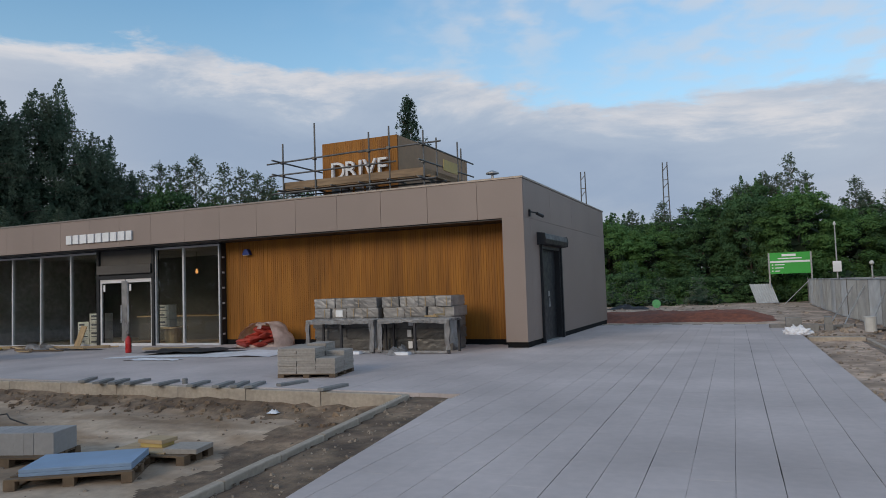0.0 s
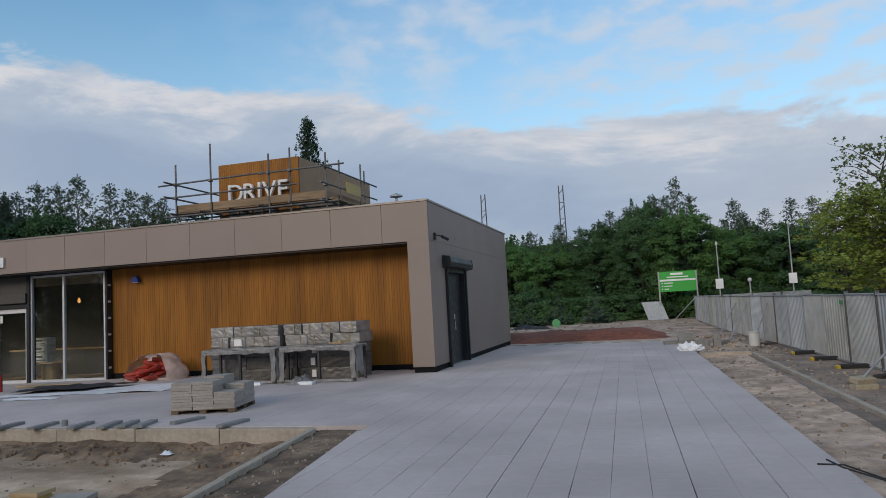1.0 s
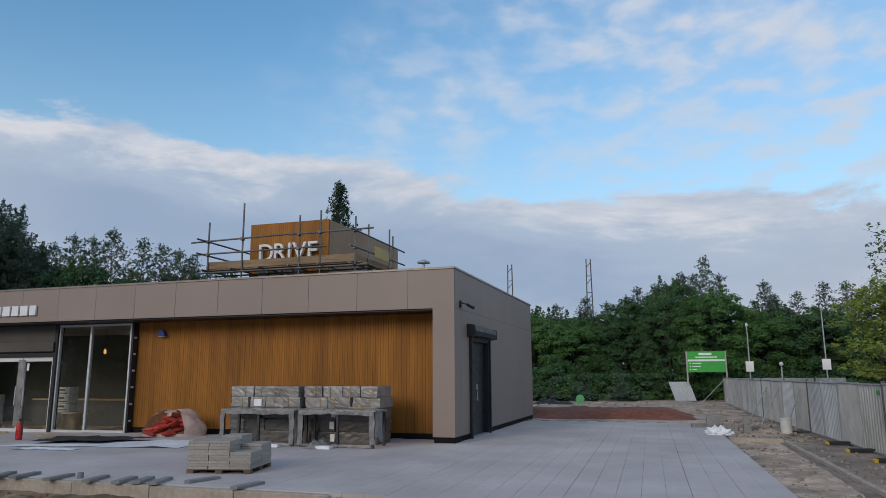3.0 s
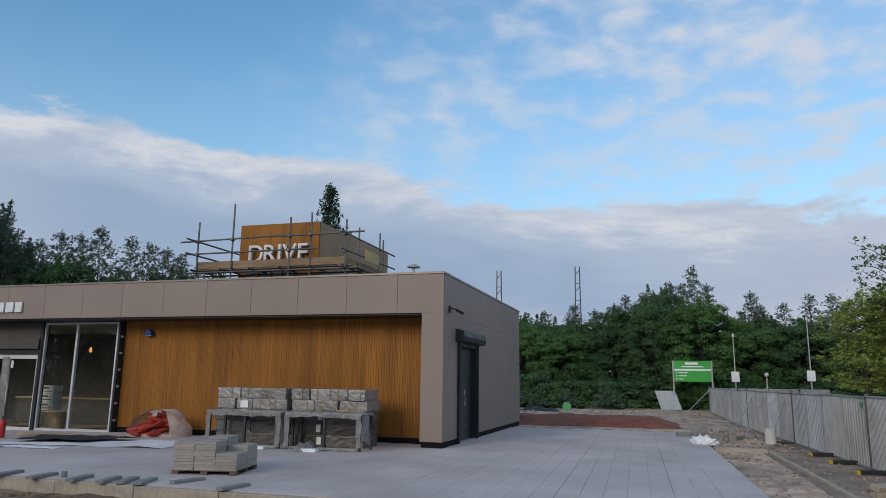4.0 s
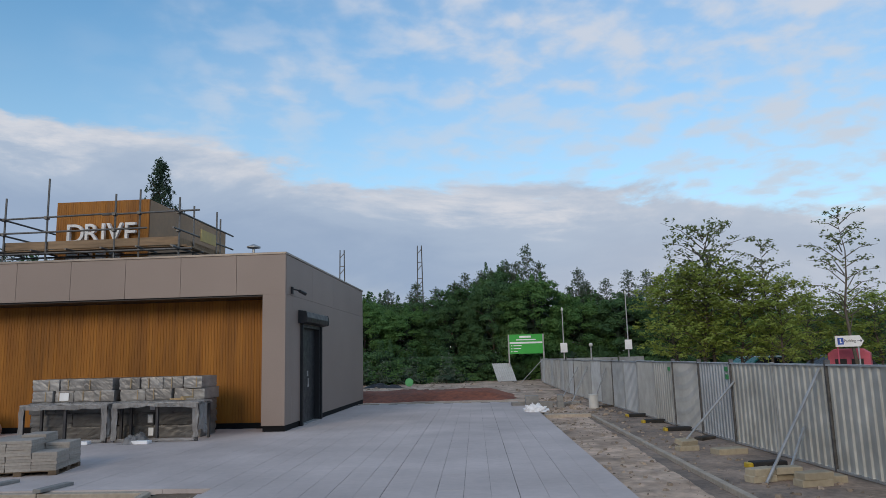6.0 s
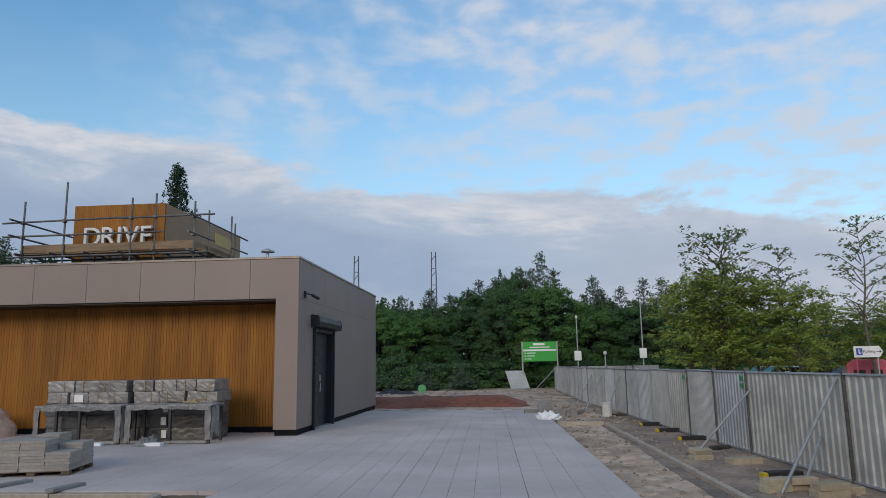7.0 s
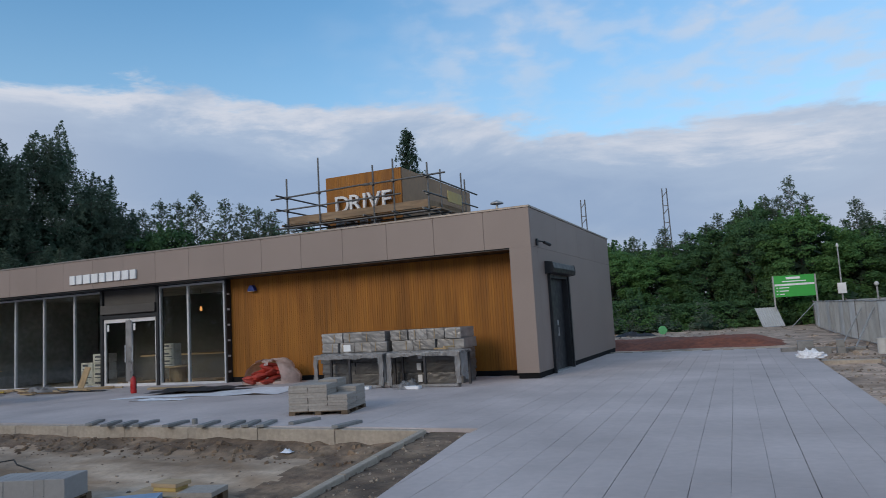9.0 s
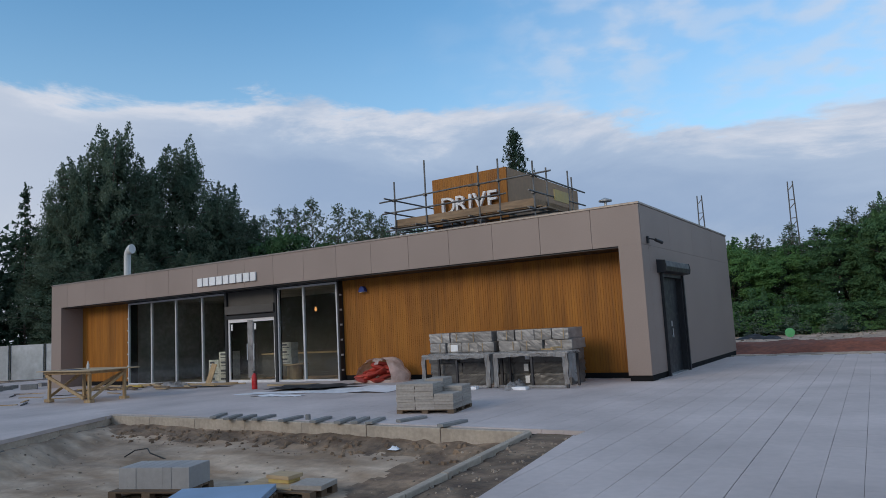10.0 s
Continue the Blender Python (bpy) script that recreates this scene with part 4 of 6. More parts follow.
block_pile("block_pile", 9.14, -4.1, -0.12, (0.55, 0.28, 0.1), ((0, 0, 0, 15, 0),), M_BLOCK, "single buff concrete block lying flat", "block piles along the fence")
block_pile("block_pile", 7.6, 8.6, -0.12, (0.44, 0.215, 0.1), ((0, 0, 0, 40, 0), (0.4, 0.5, 0, -20, 0), (-0.5, 0.3, 0, 10, 0)), M_GREYBLOCK, "scattered grey concrete blocks beside the fence", "block piles along the fence")
block_pile("block_pile", 6.35, 7.1, -0.1, (0.44, 0.215, 0.215), ((0, 0, 0, 5, 0), (0.46, 0.02, 0, 0, 0), (-0.46, 0.1, 0, 8, 0), (0.0, 0.0, 0.217, 3, 0), (0.95, 0.1, 0, 90, 0), (0.95, 0.1, 0.217, 85, 0)), M_GREYBLOCK, "stack of grey concrete blocks near the red soil", "block piles along the fence")
for x, y, a in ((9.07, -5.6, 12), (9.09, -0.35, 5), (9.0, 1.6, 8), (8.93, 3.4, 6)):
    ft = thing("rubber_block", "black rubber ballast block with a yellow end", "block", pose(x, y, -0.13, 0, 0, a), "ballast blocks")
    part("body", Shape().box(-0.1, 0.45, -0.1, 0.1, 0, 0.1), M_BLACK, ft, bevel=0.02)
    part("end_cap", Shape().box(-0.18, -0.101, -0.08, 0.08, 0, 0.09), M_YELLOW, ft, "worn yellow plastic end", bevel=0.02)

for x, y, a in ((8.82, 7.2, 20), (9.35, -2.0, 40)):
    solid("rubber_block", Shape().box(-0.24, 0.24, -0.1, 0.1, 0, 0.07), M_DUSTY, "dusty black rubber ballast block at the fence", "block", m=pose(x, y, -0.13, 0, 0, a), group="ballast blocks", bevel=0.02)

for y_, z_ in ((-2.62, 1.1), (-2.6, 1.25), (0.86, 1.2)):
    xx = 9.46 + (0.85 - y_) * 0.078
    part("clamp", Shape().box(xx - 0.06, xx - 0.02, y_ - 0.05, y_ + 0.05, z_, z_ + 0.09), M_CLAMP, fence, "green plastic clamp on the fence post", bevel=0.006)

bucket = thing("bucket", "white plastic tub standing on the rubble", "bucket", pose(8.36, 6.8, -0.12) @ Matrix.Diagonal((1.05, 1.05, 1.0, 1)))
part("tub", Shape().lathe([(0.14, 0), (0.15, 0.02), (0.155, 0.4), (0.15, 0.43)], 18), M_WHITEPLASTIC, bucket)
part("lid", Shape().lathe([(0.165, 0.43), (0.165, 0.455), (0.1, 0.46)], 18), M_WHITEPLASTIC, bucket)


def crumple(name, x, y, z, sx, sy, h, mat, label, category, seed=1, n=22, sharp=2.2, parent=None):
    """A crumpled heap of sheet."""
    v, f = [], []
    for j in range(n + 1):
        for i in range(n + 1):
            u, w = 2 * i / n - 1, 2 * j / n - 1
            r = min(1.0, math.hypot(u, w))
            k = (1 - r ** 3) * (0.55 + 0.45 * abs(math.sin(3.1 * u + seed) * math.cos(2.3 * w + seed)))
            nn = 0.5 - 1.5 * abs(noise.noise((u * sharp + seed, w * sharp, seed * 1.7))) - 0.5 * abs(noise.noise((u * 6 + seed, w * 6, 3)))
            v.append((u * sx * (1 + 0.12 * nn), w * sy * (1 + 0.12 * nn), max(0.0, h * k * (0.75 + nn)) + 0.004))
    for j in range(n):
        for i in range(n):
            f.append((j * (n + 1) + i, j * (n + 1) + i + 1, (j + 1) * (n + 1) + i + 1, (j + 1) * (n + 1) + i))
    s = Shape().add(v, f)
    if parent is not None:
        return part(name, s, mat, parent, label, smooth=True)
    return solid(name, s, mat, label, category, smooth=True, m=pose(x, y, z, 0, 0, seed * 40))


def creased(name, x, y, sx, sy, sz, mat, label, category, seed=1):
    """A heap of thin sheet with sharp creases and hollows."""
    bm = bmesh.new()
    bmesh.ops.create_icosphere(bm, subdivisions=5, radius=1.0)
    for v in bm.verts:
        d = v.co.normalized()
        fold = abs(noise.noise(d * 2.1 + Vector((seed, 0, 0)))) + 0.6 * abs(noise.noise(d * 4.6 + Vector((0, seed, 0)))) + 0.35 * abs(noise.noise(d * 9.0 + Vector((0, 0, seed))))
        r = 0.72 + 0.32 * fold
        v.co = Vector((d.x * sx * r, d.y * sy * r, max(0.0, (d.z + 0.15)) * sz * (0.5 + 0.8 * fold)))
    me_ = bpy.data.meshes.new(name)
    bm.to_mesh(me_)
    bm.free()
    me_.materials.append(mat)
    return tagged(part(name, me_, mat, None, m=pose(x, y, 0.0)), label, category)


creased("plastic_sheet", 6.32, 4.5, 0.40, 0.34, 0.19, M_SHEETW, "crumpled white plastic sheet on the paving edge", "plastic sheet", 4)
s = Shape().path([(6.54, -9.61, 0.008), (6.76, -9.63, 0.006), (7.0, -9.88, -0.05), (7.6, -9.9, -0.06), (8.3, -9.8, -0.03)], 0.008, 6)
s.path([(6.66, -9.42, 0.008), (6.73, -9.75, 0.006), (7.0, -9.96, -0.05), (7.5, -10.05, -0.06)], 0.008, 6)
solid("cable", s, M_BLACK, "thin black cable lying across the kerb", "cable")

# ---- things on the forecourt ----
def pallet(x, y, z, w, d, a=0, label="worn timber pallet", tall=1.0):
    p = thing("pallet", label, "pallet", pose(x, y, z, 0, 0, a) @ Matrix.Diagonal((1, 1, tall, 1)))
    n = 6
    for k in range(n):
        part("deck_board", Shape().box(0.005, w - 0.005, k * (d - 0.1) / (n - 1), k * (d - 0.1) / (n - 1) + 0.1, 0.1, 0.122), M_PALLET, p)
    for i in range(3):
        for j in range(3):
            bx, by = i * (w - 0.12) / 2, j * (d - 0.12) / 2
            part("pallet_block", Shape().box(bx, bx + 0.12, by, by + 0.12, 0.02, 0.1), M_PALLET, p)
    for i in range(3):
        bx = i * (w - 0.12) / 2
        part("bottom_board", Shape().box(bx, bx + 0.12, 0, d, 0, 0.02), M_PALLET, p)
    return p


SPX, SPY, SPA = -2.95, -6.31, 12
pallet(SPX, SPY, 0.0, 1.14, 1.04, SPA, "low worn timber pallet under the stacked paving slabs", 0.6)
stack = thing("slab_stack", "stack of buff-grey concrete paving slabs, part used, on a pallet", "paving slabs", pose(SPX, SPY, 0.074, 0, 0, SPA))
slab = unit_box("slab", 0.372, 0.51, 0.046, M_STACK, 0.006)
for c in range(3):
    for r in range(2):
        layers = (10, 10, 6)[c] if r == 0 else (10, 11, 8)[c]
        for k in range(layers):
            part("slab", slab, M_STACK, stack, m=pose(0.19 + 0.38 * c + rng.uniform(-0.006, 0.006), 0.26 + 0.52 * r + rng.uniform(-0.006, 0.006), 0.0475 * k, 0, 0, rng.uniform(-0.8, 0.8)))

loose = unit_box("loose_slab", 0.60, 0.13, 0.045, M_GREYBLOCK, 0.006)
for x, y, a in ((-6.15, -7.45, 114), (-5.75, -7.44, 112), (-5.34, -7.38, 100), (-4.60, -7.40, 97), (-3.86, -7.38, 103), (-3.31, -7.36, 104), (-3.00, -7.30, 108), (-2.68, -7.28, 105), (-2.12, -6.98, 75), (-1.09, -7.28, 80), (-6.7, -7.35, 118)):
    tagged(part("loose_slab", loose, M_GREYBLOCK, None, m=pose(x, y, 0.004, 0, 0, a)), "narrow grey slab laid out loose along the paving edge", "paving slab", "loose slabs along the edge")
solid("paint_can", Shape().lathe([(0.05, 0), (0.05, 0.09), (0.04, 0.1)], 12), M_GREYBLOCK, "small grey can on the paving", "can", m=pose(-4.26, -7.3, 0))


# wrapped packs standing against the timber wall, with two film-wrapped work benches before them
def lump(sx, sy, sz, seed, mat, n=9, pillow=0.0):
    """A pack under wrinkled film: a block with softened, uneven faces."""
    bm = bmesh.new()
    bmesh.ops.create_cube(bm, size=1.0)
    bmesh.ops.subdivide_edges(bm, edges=list(bm.edges), cuts=n, use_grid_fill=True)
    for v in bm.verts:
        u = v.co * 2
        k = max(abs(u.x), abs(u.y), abs(u.z))
        soft = 1 - 0.016 * ((abs(u.x) ** 8 + abs(u.y) ** 8 + abs(u.z) ** 8) - 1)
        nn = noise.noise((u.x * 2.6 + seed, u.y * 2.1, u.z * 2.3 + seed * 3)) * 0.045 + noise.noise((u.x * 7 + seed, u.y * 6, u.z * 3)) * 0.03
        v.co = Vector((u.x * sx / 2, u.y * sy / 2, u.z * sz / 2)) * (soft + nn * 0.75) + Vector((0, 0, sz / 2))
        if pillow:
            v.co.z = sz / 2 + (v.co.z - sz / 2) * (1 - pillow * max(abs(u.x), abs(u.y)) ** 3)
        v.co.z = max(0.0, v.co.z)
    me = bpy.data.meshes.new("pack")
    bm.to_mesh(me)
    bm.free()
    me.shade_smooth()
    me.set_sharp_from_angle(angle=radians(38))
    me.materials.append(mat)
    return me


LAYERS = ((0, 0.29, M_PACKD), (0.29, 0.29, M_PACKD), (0.58, 0.28, M_PACKD), (0.86, 0.26, M_PACK), (1.12, 0.27, M_PACK))
for u, x0 in enumerate((-5.88, -3.73)):
    for k, (z, h, mat) in enumerate(LAYERS):
        many = 2 if k < 3 else 3 + (k + u) % 2
        ends = [0.0] + [(j + 1 + rng.uniform(-0.12, 0.12)) / many for j in range(many - 1)] + [1.0]
        for j in range(many):
            w = 2.02 * (ends[j + 1] - ends[j]) - 0.015
            xo = x0 + 2.02 * (ends[j] + ends[j + 1]) / 2 + rng.uniform(-0.015, 0.015) + (0.04 if k == 3 else 0)
            pk = tagged(part("stone_pack", lump(w, 0.95, h, u * 11 + k * 3 + j, mat), mat, None, m=pose(xo, -0.38 + rng.uniform(-0.05, 0.05), z, 0, 0, rng.uniform(-2, 2))),
                        "grey film-wrapped pack of walling stone stacked against the timber wall", "stone pack", "stacked stone packs")
            if u == 1 and k < 3 and j == 0:
                part("label", Shape().box(0.3, 0.42, -0.5, -0.49, 0.06, 0.24), M_WHITE, pk, "white paper label")
            if u == 0 and k == 3 and j == 1:
                part("label", Shape().box(-0.1, 0.12, -0.5, -0.49, 0.03, 0.21), M_WHITE, pk, "white paper label")
            if k >= 3:
                sx = rng.uniform(-0.3, 0.2) * w
                part("strap", Shape().box(sx, sx + 0.025, -0.489, -0.482, 0.02, h - 0.02), M_STRAP, pk)
                part("strap", Shape().box(sx, sx + 0.025, -0.46, 0.44, h + 0.004, h + 0.010), M_STRAP, pk)

def drape(w, h, seed, ragged=0.12):
    """A hanging sheet of thin film with folds and a ragged foot."""
    nx_, nz_ = max(6, int(w / 0.035)), max(4, int(h / 0.05))
    v, f = [], []
    for j in range(nz_ + 1):
        for i in range(nx_ + 1):
            u, q = i / nx_, j / nz_
            foot = ragged * h * (0.5 + noise.noise((u * w * 3.2 + seed, 0.3, seed)))
            z = foot * (1 - q) + h * q
            y = 0.028 * noise.noise((u * w * 7 + 0.8 * z + seed, z * 3.0, seed)) + 0.018 * noise.noise((u * w * 19 + seed, z * 7, 2.0))
            v.append((u * w + 0.02 * noise.noise((z * 6, seed, u * 3)), y, z))
    for j in range(nz_):
        for i in range(nx_):
            f.append((j * (nx_ + 1) + i, j * (nx_ + 1) + i + 1, (j + 1) * (nx_ + 1) + i + 1, (j + 1) * (nx_ + 1) + i))
    n = len(v)
    v += [(x, y + 0.003, z) for x, y, z in v]
    f += [tuple(k + n for k in reversed(q)) for q in f]
    return Shape().add(v, f)


for x0, x1, y0 in ((-5.56, -3.48, -1.72), (-3.42, -1.42, -1.68)):
    w = x1 - x0
    tb = thing("work_bench", "steel-legged bench wrapped in grey plastic film", "bench", pose(x0, y0, 0.0), "wrapped benches")
    part("top", lump(w, 0.78, 0.07, x0, M_WRAPTOP, 11), M_WRAPTOP, tb, m=pose(w / 2, 0.39, 0.785))
    for lx, ly in ((0.05, 0.03), (w - 0.1, 0.03), (0.05, 0.7), (w - 0.1, 0.7), (w * 0.5, 0.03)):
        part("leg", Shape().box(lx, lx + 0.06, ly, ly + 0.06, 0, 0.79), M_RACK, tb, bevel=0.006)
    part("rail", lump(w - 0.2, 0.1, 0.06, x0 + 3, M_WRAP, 8), M_PACK, tb, m=pose(w / 2, 0.06, 0.012))
    for sx in (0.05, w - 0.1):
        part("leg_film", drape(0.13, 0.80, sx + x0), M_WRAP, tb, m=pose(sx - 0.035, -0.012, 0.0))
    part("hanging_film", drape(w - 0.1, 0.11, x0, 0.6), M_WRAP, tb, m=pose(0.05, -0.02, 0.71))
    part("hanging_film", drape(0.34, 0.78, x0 + 2, 0.3), M_WRAP, tb, m=pose(w + 0.0, 0.0, 0.02, 0, 0, 82))
crumple("plastic_film", -2.75, -1.85, 0.0, 0.32, 0.2, 0.22, M_WRAP, "crumpled clear film under the bench", "plastic film", 6)
for k, (x, y, a, z) in enumerate(((-2.15, -1.2, 20, 0.875), (-2.0, -1.3, -35, 0.875), (-1.9, -1.22, 60, 0.915))):
    solid("timber_offcut", Shape().box(-0.15, 0.15, -0.035, 0.035, 0, 0.04), M_TIMBER, "short tan timber offcut on the bench", "timber", m=pose(x, y, z, 0, 0, a), group="offcuts", bevel=0.004)
for x, y, a in ((-3.95, -1.95, 5), (-2.55, -2.0, -4)):
    solid("paper_sheet", Shape().box(-0.2, 0.2, -0.09, 0.09, 0, 0.07), M_SHEETW, "white packing board on the ground by the benches", "paper", m=pose(x, y, 0.002, 0, 0, a), bevel=0.004)

# clear sack with red bags spilling out
sk = thing("open_sack", "large clear plastic sack spilling red bags", "sack", pose(-8.55, 0.2, 0.0, 0, 0, 10))
for k in range(12):
    bx, by, bz = ((-0.3, -0.42, 0), (0.2, -0.46, 0.0), (-0.1, -0.3, 0.08), (0.4, -0.22, 0.1), (-0.05, -0.36, 0.18), (0.3, -0.3, 0.24), (0.0, -0.15, 0.28), (0.12, -0.22, 0.38), (-0.4, -0.2, 0.1), (-0.25, -0.15, 0.2), (0.45, -0.1, 0.3), (0.1, -0.05, 0.46))[k]
    part("red_bag", lump(0.5, 0.34, 0.15, k * 5, M_REDSACK, 8, 0.8), M_REDSACK, sk, m=pose(bx, by, bz, rng.uniform(-22, 12), rng.uniform(-24, 24), rng.uniform(-60, 60)))
v, f = [], []
nu, nv = 26, 14
for j in range(nv + 1):
    for i in range(nu + 1):
        a = math.pi * (0.0 + 2.0 * i / nu)
        e = (math.pi / 2) * j / nv
        nn = 1 + 0.10 * noise.noise((math.cos(a) * 2, math.sin(a) * 2, e * 2)) + 0.05 * noise.noise((math.cos(a) * 6, math.sin(a) * 6, e * 5))
        front = max(0.0, -math.sin(a)) ** 2
        z = 0.62 * math.sin(e) * nn
        r = math.cos(e) ** 0.7 * nn
        v.append((0.15 + 0.92 * r * math.cos(a), -0.02 + (0.62 - 0.1 * front) * r * math.sin(a), max(0.003, 1.12 * z)))
for j in range(nv):
    for i in range(nu):
        mid = math.pi * 2 * (i + 0.5) / nu
        if 0 < j < 10 + 2 * math.sin(5 * mid) and math.sin(mid) < -0.15 + 0.12 * math.sin(9 * j) and math.cos(mid) < 0.5 and math.cos(mid) > -0.92:
            continue
        f.append((j * (nu + 1) + i, j * (nu + 1) + i + 1, (j + 1) * (nu + 1) + i + 1, (j + 1) * (nu + 1) + i))
part("sack_film", Shape().add(v, f), M_CLEARFILM, sk, "clouded clear plastic film", smooth=True)


def flat_sheet(name, corners, z, mat, label, category, n=16, lift=0.03, seed=0):
    a, b, c, d = [Vector((*p, 0)) for p in corners]
    v, f = [], []
    for j in range(n + 1):
        for i in range(n + 1):
            u, w = i / n, j / n
            p = a.lerp(b, u).lerp(d.lerp(c, u), w)
            v.append((p.x + 0.08 * noise.noise((u * 5, w * 5, seed)), p.y + 0.08 * noise.noise((u * 5, w * 5, seed + 9)), fall(p.x) + z + lift * max(0, noise.noise((u * 4 + seed, w * 6, 1))) + 0.4 * lift * abs(noise.noise((u * 13, w * 11, seed)))))
    for j in range(n):
        for i in range(n):
            f.append((j * (n + 1) + i, j * (n + 1) + i + 1, (j + 1) * (n + 1) + i + 1, (j + 1) * (n + 1) + i))
    m = [(x, y, zz - 0.003) for x, y, zz in v]
    solid(name, Shape().add(v, f).add(m, [tuple(reversed(q)) for q in f]), mat, label, category, smooth=True)


flat_sheet("white_membrane", ((-10.9, -3.5), (-5.9, -2.8), (-6.2, -0.9), (-9.2, -1.5)), 0.006, M_SHEETW, "white plastic membrane spread on the paving", "membrane", seed=2, lift=0.05)
flat_sheet("white_membrane", ((-9.6, -4.0), (-8.0, -3.9), (-8.0, -3.5), (-9.5, -3.5)), 0.006, M_SHEETW, "small white offcut of membrane on the paving", "membrane", seed=5)
flat_sheet("black_membrane", ((-10.4, -2.8), (-8.5, -2.5), (-7.7, -1.2), (-10.7, -1.3)), 0.07, M_SHEETD, "black roofing membrane laid over white sheet", "membrane", seed=3, lift=0.06)
solid("plank", Shape().box(-1.0, 1.0, -0.07, 0.07, 0, 0.04), M_PLY, "brown plank lying before the shopfront", "plank", m=pose(-11.4, -0.6, -0.02, 0, 0, 6), bevel=0.004)
solid("plank", Shape().box(-1.2, 1.2, -0.09, 0.09, 0, 0.04), M_PLY, "brown plank lying before the shopfront", "plank", m=pose(-11.0, -0.85, -0.02, 0, 0, 2), bevel=0.004)

ex = thing("fire_extinguisher", "red fire extinguisher standing on the paving", "fire extinguisher", pose(-11.85, -1.8, fall(-11.85)))
part("cylinder", Shape().lathe([(0.07, 0), (0.085, 0.01), (0.088, 0.05), (0.088, 0.38), (0.07, 0.44), (0.03, 0.47), (0.03, 0.5)], 18), M_REDEXT, ex, smooth=True)
part("valve", Shape().tube((0, 0, 0.49), (0, 0, 0.54), 0.028).box(-0.02, 0.1, -0.015, 0.015, 0.54, 0.56), M_BLACK, ex)
part("hose", Shape().path([(0.03, 0, 0.52), (0.1, 0, 0.48), (0.115, 0, 0.3), (0.11, 0, 0.12)], 0.012, 6), M_BLACK, ex)

# trestle table of raw timber
TX, TY = -17.2, -5.35
tt = thing("trestle_table", "rough timber work table with crossed braces", "table", pose(TX, TY, fall(-16), 0, 0, 0))
part("tabletop", Shape().box(-0.25, 2.75, -0.2, 1.35, 0.93, 0.955), M_PLY, tt, "pale plywood top, slightly bowed", bevel=0.004)
for x, y in ((0.05, 0.0), (2.25, 0.0), (0.05, 1.1), (2.25, 1.1)):
    part("leg", Shape().box(x, x + 0.1, y, y + 0.07, 0.0, 0.84), M_TIMBER, tt, bevel=0.004)
    part("foot_block", Shape().box(x - 0.12, x + 0.2, y - 0.04, y + 0.11, 0.0, 0.09), M_TIMBER, tt, bevel=0.004)
for y in (0.0, 1.1):
    part("apron", Shape().box(-0.1, 2.5, y - 0.045, y - 0.001, 0.84, 0.93), M_TIMBER, tt)
for x in (0.05, 2.25):
    part("cross_rail", Shape().box(x, x + 0.045, 0.071, 1.099, 0.84, 0.93), M_TIMBER, tt)
for y, (xa, za, xb, zb) in ((-0.075, (0.1, 0.82, 2.2, 0.14)), (1.175, (0.1, 0.14, 2.2, 0.82))):
    a, b = Vector((xa, y, za)), Vector((xb, y, zb))
    part("brace", Shape().box(0, (b - a).length, -0.02, 0.02, -0.045, 0.045), M_TIMBER, tt, m=pose(a.x, a.y, a.z, 0, -math.degrees(math.atan2(zb - za, xb - xa)), 0))
for x in (0.0, 2.36):
    a, b = Vector((x, 0.05, 0.12)), Vector((x, 1.1, 0.82))
    part("brace", Shape().box(-0.02, 0.02, 0, (b - a).length, -0.04, 0.04), M_TIMBER, tt, m=pose(a.x, a.y, a.z, math.degrees(math.atan2(0.7, 1.05)), 0, 0))
solid("bottle", Shape().lathe([(0.035, 0), (0.04, 0.02), (0.04, 0.14), (0.015, 0.2), (0.015, 0.25)], 12), M_WHITEPLASTIC, "pale plastic bottle on the work table", "bottle", m=pose(-15.7, -4.9, fall(-16) + 0.956), smooth=True)
solid("drawing_sheet", Shape().box(-0.4, 0.4, -0.2, 0.2, 0, 0.012), M_INK, "dark offcut sheet lying on the work table", "sheet", m=pose(-16.3, -5.0, fall(-16) + 0.956, 0, 0, 5))

# timber scraps and film along the shopfront
for k in range(30):
    x, y = rng.uniform(-21.5, -14.8), rng.uniform(-1.8, 0.2)
    ln = rng.uniform(0.5, 1.7)
    solid("timber_scrap", Shape().box(-ln / 2, ln / 2, -0.06, 0.06, 0, 0.045), (M_TIMBER, M_PLY, M_PALLET)[k % 3], "offcut of timber lying before the shop windows", "timber", m=pose(x, y, fall(x) + 0.004 + 0.002 * k, 0, 0, rng.uniform(-35, 35)), group="timber scraps", bevel=0.003)
for k in range(26):
    x, y = rng.uniform(-26.5, -17.5), rng.uniform(-7.0, -2.5)
    solid("timber_scrap", Shape().box(-0.5, 0.5, -0.04, 0.04, 0, 0.025), M_TIMBER if k % 2 else M_SHEETD, "thin offcut lying flat on the paving", "timber", m=pose(x, y, fall(x) + 0.004, 0, 0, rng.uniform(-40, 40)), group="timber scraps")
s = Shape()
gd = random.Random(3)
for _ in range(16):
    x, y = gd.uniform(-31.5, -27.8), gd.uniform(-2.5, 2.0)
    s.box(-0.3, 0.3, -0.12, 0.12, 0, gd.uniform(0.08, 0.3), pose(x, y, fall(x), 0, 0, gd.uniform(0, 180)))
solid("dark_rubble", s, M_GREYBLOCK, "low dark heap of rubble before the hoarding", "rubble", kind="stuff")
solid("spirit_level", Shape().box(-0.5, 0.5, -0.03, 0.03, 0, 0.06), M_YELLOW, "yellow level lying among the timber scraps", "level", m=pose(-19.6, -0.9, fall(-19.6) + 0.05, 0, 0, 8), bevel=0.004)
